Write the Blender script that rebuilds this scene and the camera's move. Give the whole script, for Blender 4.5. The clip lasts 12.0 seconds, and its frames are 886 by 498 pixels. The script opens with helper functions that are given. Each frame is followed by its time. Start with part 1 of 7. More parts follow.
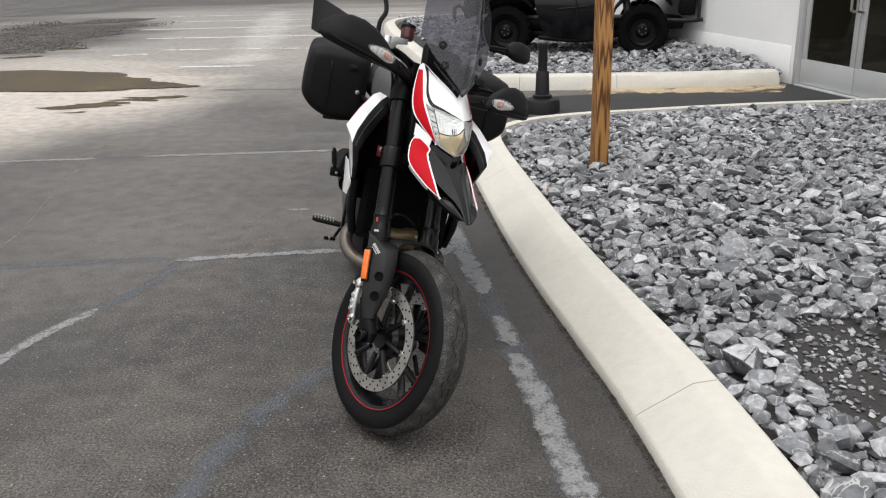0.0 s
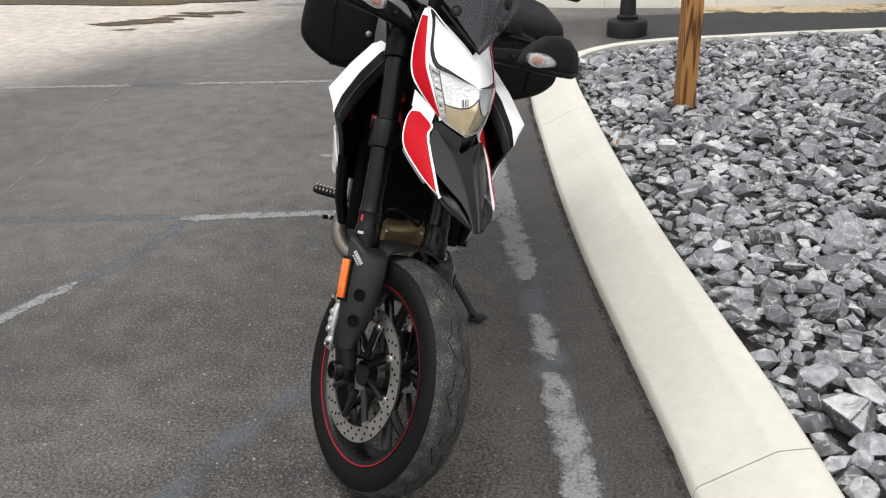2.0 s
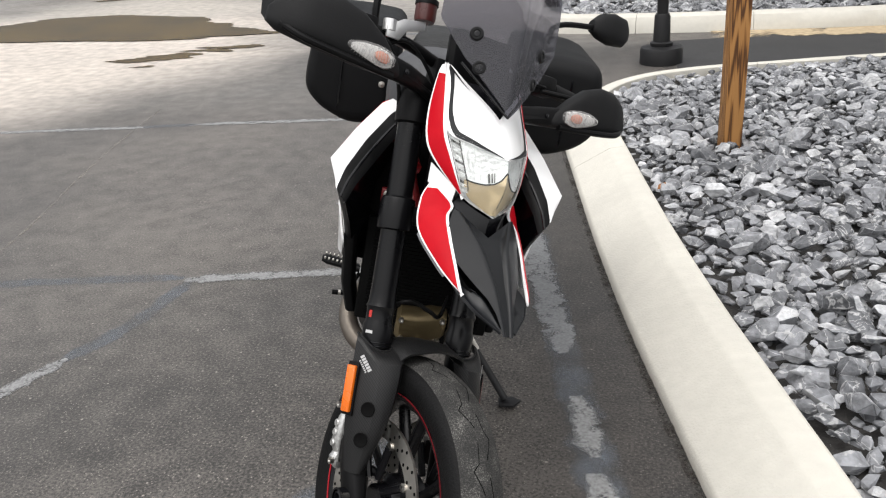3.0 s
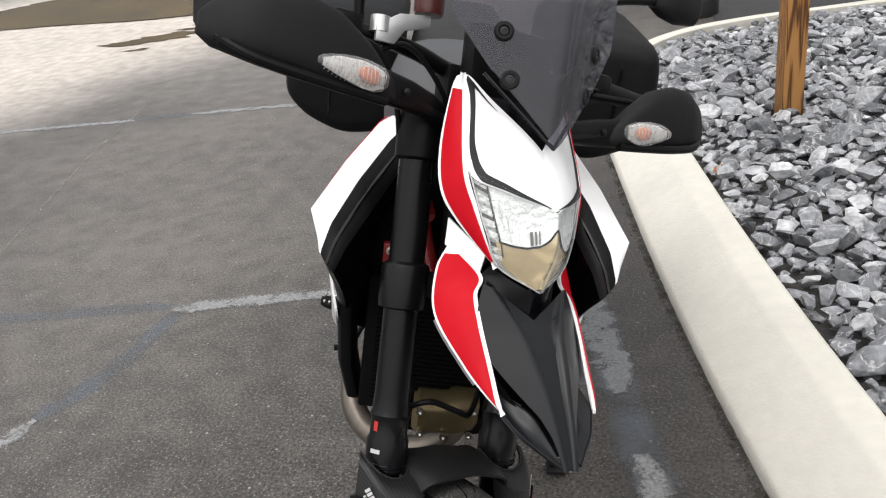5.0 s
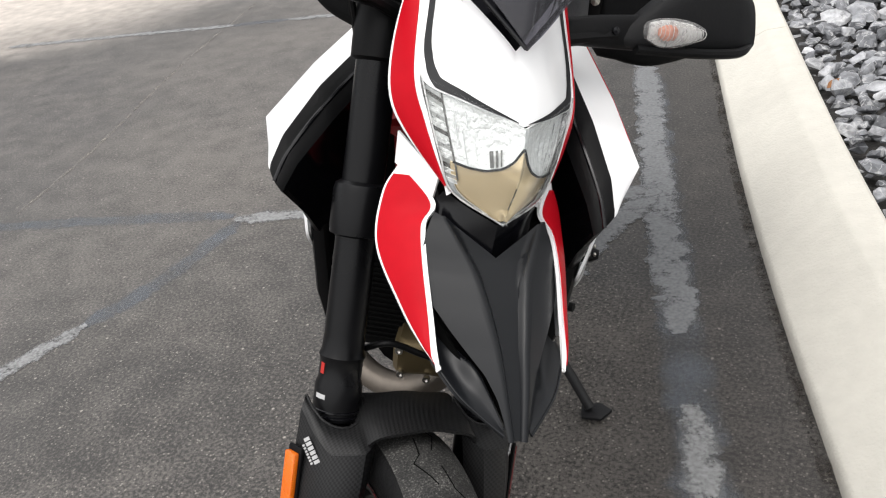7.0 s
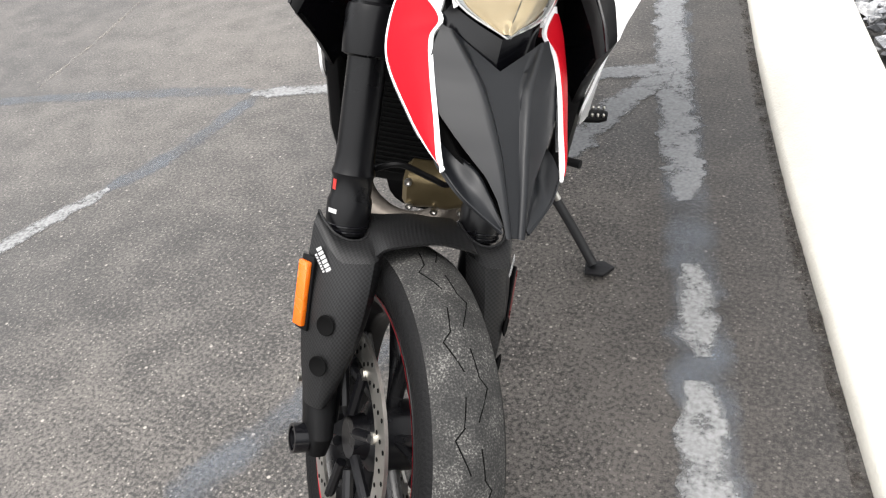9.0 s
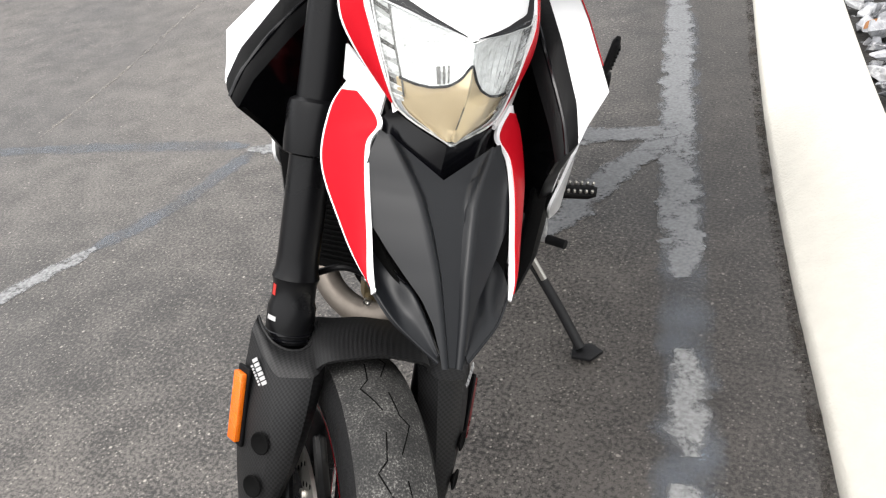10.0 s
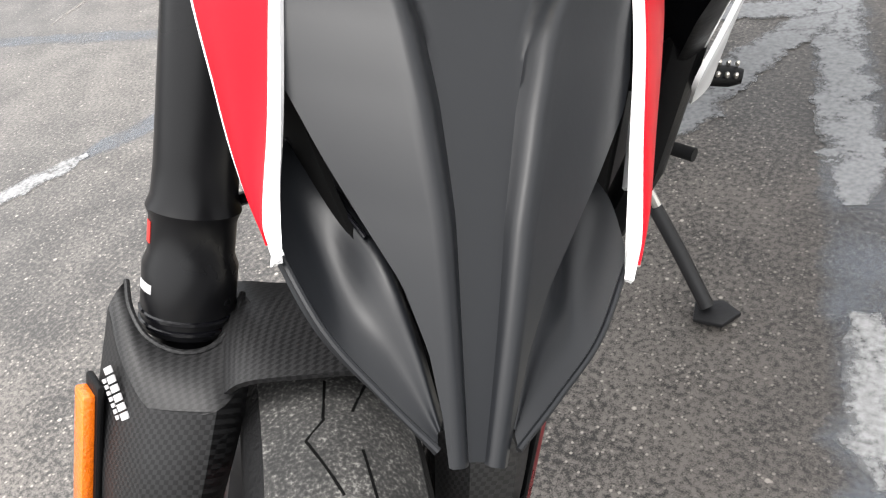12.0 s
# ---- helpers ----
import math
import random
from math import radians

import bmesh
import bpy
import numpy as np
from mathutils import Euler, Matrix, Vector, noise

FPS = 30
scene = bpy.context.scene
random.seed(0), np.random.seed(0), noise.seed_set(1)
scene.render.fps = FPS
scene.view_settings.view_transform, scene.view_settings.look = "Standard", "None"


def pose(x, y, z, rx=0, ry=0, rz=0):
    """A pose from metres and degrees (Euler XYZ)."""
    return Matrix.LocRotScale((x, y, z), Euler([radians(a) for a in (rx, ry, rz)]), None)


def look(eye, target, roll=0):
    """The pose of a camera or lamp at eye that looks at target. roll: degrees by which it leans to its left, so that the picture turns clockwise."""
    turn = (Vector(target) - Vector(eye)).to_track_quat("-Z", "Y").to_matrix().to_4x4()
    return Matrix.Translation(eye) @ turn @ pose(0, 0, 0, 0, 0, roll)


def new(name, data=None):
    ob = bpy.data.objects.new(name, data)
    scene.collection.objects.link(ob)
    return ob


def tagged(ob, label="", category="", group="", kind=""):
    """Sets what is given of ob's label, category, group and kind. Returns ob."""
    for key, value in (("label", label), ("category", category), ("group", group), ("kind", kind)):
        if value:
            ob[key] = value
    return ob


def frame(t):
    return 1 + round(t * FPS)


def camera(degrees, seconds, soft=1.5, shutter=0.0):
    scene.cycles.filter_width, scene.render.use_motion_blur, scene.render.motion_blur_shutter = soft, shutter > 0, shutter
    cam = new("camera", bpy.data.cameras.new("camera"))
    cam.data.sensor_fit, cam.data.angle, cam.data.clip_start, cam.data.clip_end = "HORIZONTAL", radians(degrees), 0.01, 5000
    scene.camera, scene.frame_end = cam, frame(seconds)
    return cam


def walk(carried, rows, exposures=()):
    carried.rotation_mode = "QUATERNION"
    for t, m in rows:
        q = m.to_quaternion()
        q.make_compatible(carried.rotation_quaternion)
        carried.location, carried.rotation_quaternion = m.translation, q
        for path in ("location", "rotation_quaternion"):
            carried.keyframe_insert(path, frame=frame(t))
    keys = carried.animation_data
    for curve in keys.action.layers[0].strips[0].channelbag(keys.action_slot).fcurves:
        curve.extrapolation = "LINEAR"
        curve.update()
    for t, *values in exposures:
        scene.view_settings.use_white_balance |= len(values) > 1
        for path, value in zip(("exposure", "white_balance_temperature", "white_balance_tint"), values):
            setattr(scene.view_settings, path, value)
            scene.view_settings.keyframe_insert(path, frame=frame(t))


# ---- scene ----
cam = camera(54.5, 12.0, 1.2)
PATH = [
    (0, (0.346, -0.706, 1.385), (0.148, 1.178, 0.745), -1.4),
    (0.5, (0.395, -0.507, 1.368), (0.166, 1.354, 0.672), -1.2),
    (1, (0.483, -0.324, 1.375), (0.148, 1.491, 0.604), -2.0),
    (1.5, (0.502, -0.186, 1.377), (0.105, 1.596, 0.562), -2.7),
    (2, (0.466, 0.018, 1.388), (0.073, 1.796, 0.56), -2.1),
    (2.5, (0.443, 0.17, 1.395), (0.044, 1.954, 0.584), -2.4),
    (3, (0.405, 0.374, 1.396), (-0.056, 2.157, 0.616), -3.7),
    (3.2, (0.393, 0.447, 1.39), (-0.089, 2.227, 0.617), -4.4),
    (4.8, (0.297, 0.847, 1.38), (-0.216, 2.582, 0.527), -7.4),
    (5, (0.289, 0.873, 1.374), (-0.223, 2.603, 0.51), -7.5),
    (5.5, (0.287, 0.927, 1.359), (-0.227, 2.644, 0.472), -7.9),
    (6, (0.338, 1.019, 1.343), (-0.253, 2.701, 0.436), -8.3),
    (6.5, (0.409, 1.105, 1.313), (-0.317, 2.713, 0.372), -9.0),
    (7, (0.438, 1.1, 1.271), (-0.354, 2.643, 0.274), -10.3),
    (7.5, (0.436, 1.04, 1.222), (-0.363, 2.534, 0.158), -10.6),
    (7.7, (0.441, 1.008, 1.198), (-0.355, 2.471, 0.09), -10.5),
    (9.3, (0.492, 0.999, 1.202), (-0.316, 2.413, 0.042), -10.5),
    (9.5, (0.498, 1.039, 1.217), (-0.323, 2.47, 0.086), -10.5),
    (10, (0.524, 1.156, 1.216), (-0.348, 2.588, 0.127), -10.5),
    (10.5, (0.532, 1.24, 1.202), (-0.394, 2.619, 0.089), -11.2),
    (11, (0.457, 1.333, 1.155), (-0.488, 2.656, -0.009), -12.3),
    (11.5, (0.361, 1.447, 1.043), (-0.592, 2.725, -0.165), -12.8),
    (12, (0.309, 1.557, 0.91), (-0.7, 2.783, -0.306), -14.2),
]
EXPOSURES = [(0.0, 0.56), (1.5, 0.63), (2.1, 0.67), (3.2, 0.80), (5.0, 0.79), (6.5, 0.80), (7.0, 0.82), (7.7, 0.96), (9.3, 1.65), (10.0, 1.37), (10.5, 1.19), (11.0, 1.30), (11.5, 1.56), (12.0, 1.98)]
walk(cam, [(t, look(eye, target, roll)) for t, eye, target, roll in PATH], EXPOSURES)

# ---------------------------------------------------------------- light
world = bpy.data.worlds.new("overcast_sky")
scene.world = world
world.use_nodes = True
wn, wl = world.node_tree.nodes, world.node_tree.links
wn.clear()
sky = wn.new("ShaderNodeTexSky")
sky.sky_type = "NISHITA"
sky.sun_disc = False
sky.sun_elevation = radians(73)
sky.sun_rotation = radians(192)
sky.dust_density = 6.0
sky.air_density = 1.0
grey = wn.new("ShaderNodeHueSaturation")
grey.inputs["Saturation"].default_value = 0.22
bg = wn.new("ShaderNodeBackground")
bg.inputs["Strength"].default_value = 0.10
wout = wn.new("ShaderNodeOutputWorld")
wl.new(sky.outputs[0], grey.inputs["Color"])
wl.new(grey.outputs[0], bg.inputs["Color"])
wl.new(bg.outputs[0], wout.inputs["Surface"])

sun_data = bpy.data.lights.new("sun", "SUN")
sun_data.energy = 1.25
sun_data.angle = radians(140)
sun_data.color = (1.0, 0.98, 0.95)
sun = new("sun", sun_data)
sun.matrix_world = look((-0.6, -2.8, 9), (0, 0, 0))


# ---------------------------------------------------------------- materials
def material(name, colour, rough=0.5, metal=0.0, vary=0.12, scale=8.0, bump=0.0, bump_scale=80.0, coat=0.0,
             per_object=0.0, rough_vary=0.08, spec=0.5, detail_scale=None):
    """Principled surface with colour variation at two scales, roughness variation and fine relief."""
    m = bpy.data.materials.new(name)
    m.use_nodes = True
    n, l = m.node_tree.nodes, m.node_tree.links
    b = n["Principled BSDF"]
    b.inputs["Metallic"].default_value = metal
    b.inputs["Specular IOR Level"].default_value = spec
    b.inputs["Coat Weight"].default_value = coat
    b.inputs["Coat Roughness"].default_value = 0.06
    co = n.new("ShaderNodeTexCoord")
    big = n.new("ShaderNodeTexNoise")
    big.inputs["Scale"].default_value = scale
    big.inputs["Detail"].default_value = 4
    l.new(co.outputs["Object"], big.inputs["Vector"])
    fine = n.new("ShaderNodeTexNoise")
    fine.inputs["Scale"].default_value = detail_scale or scale * 11
    fine.inputs["Detail"].default_value = 3
    l.new(co.outputs["Object"], fine.inputs["Vector"])
    add = n.new("ShaderNodeMath")
    add.operation = "MULTIPLY_ADD"
    l.new(fine.outputs["Fac"], add.inputs[0])
    add.inputs[1].default_value = 0.45
    l.new(big.outputs["Fac"], add.inputs[2])
    gain = n.new("ShaderNodeMapRange")
    gain.inputs["From Min"].default_value = 0.40
    gain.inputs["From Max"].default_value = 1.05
    gain.inputs["To Min"].default_value = 1 - vary
    gain.inputs["To Max"].default_value = 1 + vary
    l.new(add.outputs[0], gain.inputs["Value"])
    value = gain.outputs[0]
    if per_object:
        info = n.new("ShaderNodeObjectInfo")
        shift = n.new("ShaderNodeMapRange")
        shift.inputs["To Min"].default_value = 1 - per_object
        shift.inputs["To Max"].default_value = 1 + per_object
        l.new(info.outputs["Random"], shift.inputs["Value"])
        mul = n.new("ShaderNodeMath")
        mul.operation = "MULTIPLY"
        l.new(value, mul.inputs[0])
        l.new(shift.outputs[0], mul.inputs[1])
        value = mul.outputs[0]
    hsv = n.new("ShaderNodeHueSaturation")
    hsv.inputs["Color"].default_value = (*colour, 1)
    l.new(value, hsv.inputs["Value"])
    l.new(hsv.outputs[0], b.inputs["Base Color"])
    rr = n.new("ShaderNodeMapRange")
    rr.inputs["From Min"].default_value = 0.3
    rr.inputs["From Max"].default_value = 0.7
    rr.inputs["To Min"].default_value = max(rough - rough_vary, 0.02)
    rr.inputs["To Max"].default_value = min(rough + rough_vary, 1.0)
    l.new(big.outputs["Fac"], rr.inputs["Value"])
    l.new(rr.outputs[0], b.inputs["Roughness"])
    if bump:
        bt = n.new("ShaderNodeTexNoise")
        bt.inputs["Scale"].default_value = bump_scale
        bt.inputs["Detail"].default_value = 4
        l.new(co.outputs["Object"], bt.inputs["Vector"])
        bp = n.new("ShaderNodeBump")
        bp.inputs["Strength"].default_value = bump
        bp.inputs["Distance"].default_value = 0.01
        l.new(bt.outputs["Fac"], bp.inputs["Height"])
        l.new(bp.outputs[0], b.inputs["Normal"])
    return m


def ramp(n, stops):
    r = n.new("ShaderNodeValToRGB")
    e = r.color_ramp.elements
    e[0].position, e[0].color = stops[0][0], (*stops[0][1], 1)
    e[1].position, e[1].color = stops[-1][0], (*stops[-1][1], 1)
    for p, c in stops[1:-1]:
        x = e.new(p)
        x.color = (*c, 1)
    return r


def texture(n, l, kind, scale, detail=4, vector=None):
    t = n.new(kind)
    t.inputs["Scale"].default_value = scale
    if kind == "ShaderNodeTexNoise":
        t.inputs["Detail"].default_value = detail
    if vector:
        l.new(vector, t.inputs["Vector"])
    return t


def blob(n, l, pos, cx, cy, a, b, turn, soft, rag, scale):
    """A ragged oval stain on the ground: 1 inside, 0 outside."""
    mp = n.new("ShaderNodeMapping")
    mp.vector_type = "TEXTURE"
    mp.inputs["Location"].default_value = (cx, cy, 0)
    mp.inputs["Rotation"].default_value = (0, 0, radians(turn))
    mp.inputs["Scale"].default_value = (a, b, 1000)
    l.new(pos, mp.inputs["Vector"])
    ln = n.new("ShaderNodeVectorMath")
    ln.operation = "LENGTH"
    l.new(mp.outputs[0], ln.inputs[0])
    st = n.new("ShaderNodeMapping")
    st.inputs["Scale"].default_value = (0.45, 1.0, 1.0)
    l.new(pos, st.inputs["Vector"])
    ns = texture(n, l, "ShaderNodeTexNoise", scale, 8, st.outputs[0])
    ad = n.new("ShaderNodeMath")
    ad.operation = "MULTIPLY_ADD"
    l.new(ns.outputs["Fac"], ad.inputs[0])
    ad.inputs[1].default_value = rag
    l.new(ln.outputs["Value"], ad.inputs[2])
    mr = n.new("ShaderNodeMapRange")
    mr.inputs["From Min"].default_value = 1 + rag * 0.5 + soft
    mr.inputs["From Max"].default_value = 1 + rag * 0.5 - soft
    l.new(ad.outputs[0], mr.inputs["Value"])
    return mr.outputs[0]


def asphalt_material(name, dark, light, speck, wet=0.0, stains=()):
    """Rolled asphalt: dark binder, scattered pale chippings, broad stains, rough relief."""
    m = bpy.data.materials.new(name)
    m.use_nodes = True
    n, l = m.node_tree.nodes, m.node_tree.links
    b = n["Principled BSDF"]
    pos = n.new("ShaderNodeNewGeometry").outputs["Position"]
    stain = texture(n, l, "ShaderNodeTexNoise", 0.7, 6, pos)
    grain = texture(n, l, "ShaderNodeTexNoise", 430, 3, pos)
    mid = texture(n, l, "ShaderNodeTexNoise", 9, 5, pos)
    chips = texture(n, l, "ShaderNodeTexVoronoi", 190, 0, pos)
    s1 = n.new("ShaderNodeMath")
    s1.operation = "MULTIPLY_ADD"
    l.new(mid.outputs["Fac"], s1.inputs[0])
    s1.inputs[1].default_value = 0.4
    l.new(stain.outputs["Fac"], s1.inputs[2])
    s2 = n.new("ShaderNodeMath")
    s2.operation = "MULTIPLY_ADD"
    l.new(grain.outputs["Fac"], s2.inputs[0])
    s2.inputs[1].default_value = 1.0
    clod = texture(n, l, "ShaderNodeTexNoise", 118, 5, pos)
    s3 = n.new("ShaderNodeMath")
    s3.operation = "MULTIPLY_ADD"
    l.new(clod.outputs["Fac"], s3.inputs[0])
    s3.inputs[1].default_value = 1.45
    l.new(s1.outputs[0], s3.inputs[2])
    l.new(s3.outputs[0], s2.inputs[2])
    base = ramp(n, [(0.440, dark), (0.540, light)])
    sc = n.new("ShaderNodeMath")
    sc.operation = "MULTIPLY"
    sc.inputs[1].default_value = 0.2525
    l.new(s2.outputs[0], sc.inputs[0])
    l.new(sc.outputs[0], base.inputs["Fac"])
    pick = n.new("ShaderNodeSeparateColor")
    l.new(chips.outputs["Color"], pick.inputs[0])
    thin = n.new("ShaderNodeMapRange")
    thin.inputs["From Min"].default_value = 0.86
    thin.inputs["From Max"].default_value = 0.98
    l.new(pick.outputs[0], thin.inputs["Value"])
    near = n.new("ShaderNodeMapRange")
    near.inputs["From Min"].default_value = 0.55
    near.inputs["From Max"].default_value = 0.25
    l.new(chips.outputs["Distance"], near.inputs["Value"])
    both = n.new("ShaderNodeMath")
    both.operation = "MULTIPLY"
    l.new(thin.outputs[0], both.inputs[0])
    l.new(near.outputs[0], both.inputs[1])
    mix = n.new("ShaderNodeMix")
    mix.data_type = "RGBA"
    l.new(both.outputs[0], mix.inputs["Factor"])
    l.new(base.outputs[0], mix.inputs["A"])
    mix.inputs["B"].default_value = (*speck, 1)
    # rare larger pale stones pressed into the surface
    stones = texture(n, l, "ShaderNodeTexVoronoi", 62, 0, pos)
    pick2 = n.new("ShaderNodeSeparateColor")
    l.new(stones.outputs["Color"], pick2.inputs[0])
    rare = n.new("ShaderNodeMapRange")
    rare.inputs["From Min"].default_value = 0.965
    rare.inputs["From Max"].default_value = 0.985
    l.new(pick2.outputs[1], rare.inputs["Value"])
    spot = n.new("ShaderNodeMapRange")
    spot.inputs["From Min"].default_value = 0.28
    spot.inputs["From Max"].default_value = 0.16
    l.new(stones.outputs["Distance"], spot.inputs["Value"])
    both2 = n.new("ShaderNodeMath")
    both2.operation = "MULTIPLY"
    l.new(rare.outputs[0], both2.inputs[0])
    l.new(spot.outputs[0], both2.inputs[1])
    mix2 = n.new("ShaderNodeMix")
    mix2.data_type = "RGBA"
    l.new(both2.outputs[0], mix2.inputs["Factor"])
    l.new(mix.outputs["Result"], mix2.inputs["A"])
    mix2.inputs["B"].default_value = (*[c * 1.25 for c in speck], 1)
    colour = mix2.outputs["Result"]
    for shade, strength, where in stains:
        mask = blob(n, l, pos, *where)
        weak = n.new("ShaderNodeMath")
        weak.operation = "MULTIPLY"
        weak.inputs[1].default_value = strength
        l.new(mask, weak.inputs[0])
        tone = n.new("ShaderNodeHueSaturation")
        tone.inputs["Color"].default_value = (*shade, 1)
        tv = n.new("ShaderNodeMapRange")
        tv.inputs["From Min"].default_value = 0.3
        tv.inputs["From Max"].default_value = 0.7
        tv.inputs["To Min"].default_value = 0.75
        tv.inputs["To Max"].default_value = 1.25
        l.new(mid.outputs["Fac"], tv.inputs["Value"])
        l.new(tv.outputs[0], tone.inputs["Value"])
        over = n.new("ShaderNodeMix")
        over.data_type = "RGBA"
        l.new(weak.outputs[0], over.inputs["Factor"])
        l.new(colour, over.inputs["A"])
        l.new(tone.outputs[0], over.inputs["B"])
        colour = over.outputs["Result"]
    l.new(colour, b.inputs["Base Color"])
    rr = n.new("ShaderNodeMapRange")
    rr.inputs["From Min"].default_value = 0.35
    rr.inputs["From Max"].default_value = 0.65
    rr.inputs["To Min"].default_value = 0.62 - wet
    rr.inputs["To Max"].default_value = 0.86 - wet
    l.new(stain.outputs["Fac"], rr.inputs["Value"])
    l.new(rr.outputs[0], b.inputs["Roughness"])
    h = n.new("ShaderNodeMath")
    h.operation = "MULTIPLY_ADD"
    l.new(chips.outputs["Distance"], h.inputs[0])
    h.inputs[1].default_value = -0.25
    l.new(clod.outputs["Fac"], h.inputs[2])
    bp = n.new("ShaderNodeBump")
    bp.inputs["Strength"].default_value = 0.55
    bp.inputs["Distance"].default_value = 0.003
    l.new(h.outputs[0], bp.inputs["Height"])
    l.new(bp.outputs[0], b.inputs["Normal"])
    return m


def worn_material(name, colour, cover, scale, soft=0.10, rough=0.8, edge=0.0, fine=60.0, detail_colour=0.15):
    """A thin worn layer (paint, sand) with ragged holes, thinner to the rim of its own sheet (UV 0 to 1)."""
    m = bpy.data.materials.new(name)
    m.use_nodes = True
    n, l = m.node_tree.nodes, m.node_tree.links
    b = n["Principled BSDF"]
    b.inputs["Roughness"].default_value = rough
    geo = n.new("ShaderNodeNewGeometry")
    a = texture(n, l, "ShaderNodeTexNoise", scale, 7, geo.outputs["Position"])
    f = texture(n, l, "ShaderNodeTexNoise", fine, 4, geo.outputs["Position"])
    s = n.new("ShaderNodeMath")
    s.operation = "MULTIPLY_ADD"
    l.new(f.outputs["Fac"], s.inputs[0])
    s.inputs[1].default_value = 0.45
    l.new(a.outputs["Fac"], s.inputs[2])
    val = s.outputs[0]
    if edge:
        uv = n.new("ShaderNodeTexCoord")
        sep = n.new("ShaderNodeSeparateXYZ")
        l.new(uv.outputs["UV"], sep.inputs[0])
        prod = None
        for i in (0, 1):
            one = n.new("ShaderNodeMath")
            one.operation = "SUBTRACT"
            one.inputs[0].default_value = 1
            l.new(sep.outputs[i], one.inputs[1])
            q = n.new("ShaderNodeMath")
            q.operation = "MULTIPLY"
            l.new(sep.outputs[i], q.inputs[0])
            l.new(one.outputs[0], q.inputs[1])
            q4 = n.new("ShaderNodeMath")
            q4.operation = "MULTIPLY"
            q4.use_clamp = True
            q4.inputs[1].default_value = 4
            l.new(q.outputs[0], q4.inputs[0])
            if prod is None:
                prod = q4.outputs[0]
            else:
                mm = n.new("ShaderNodeMath")
                mm.operation = "MINIMUM"
                l.new(prod, mm.inputs[0])
                l.new(q4.outputs[0], mm.inputs[1])
                prod = mm.outputs[0]
        pw = n.new("ShaderNodeMapRange")
        pw.inputs["To Min"].default_value = -edge
        pw.inputs["From Max"].default_value = 0.8
        pw.inputs["To Max"].default_value = 0
        l.new(prod, pw.inputs["Value"])
        ad = n.new("ShaderNodeMath")
        l.new(val, ad.inputs[0])
        l.new(pw.outputs[0], ad.inputs[1])
        val = ad.outputs[0]
    al = n.new("ShaderNodeMapRange")
    al.inputs["From Min"].default_value = 0.725 - (cover - 0.5) - soft
    al.inputs["From Max"].default_value = 0.725 - (cover - 0.5) + soft
    l.new(val, al.inputs["Value"])
    l.new(al.outputs[0], b.inputs["Alpha"])
    hs = n.new("ShaderNodeHueSaturation")
    hs.inputs["Color"].default_value = (*colour, 1)
    g = n.new("ShaderNodeMapRange")
    g.inputs["From Min"].default_value = 0.3
    g.inputs["From Max"].default_value = 0.7
    g.inputs["To Min"].default_value = 1 - detail_colour
    g.inputs["To Max"].default_value = 1 + detail_colour
    l.new(f.outputs["Fac"], g.inputs["Value"])
    l.new(g.outputs[0], hs.inputs["Value"])
    l.new(hs.outputs[0], b.inputs["Base Color"])
    return m


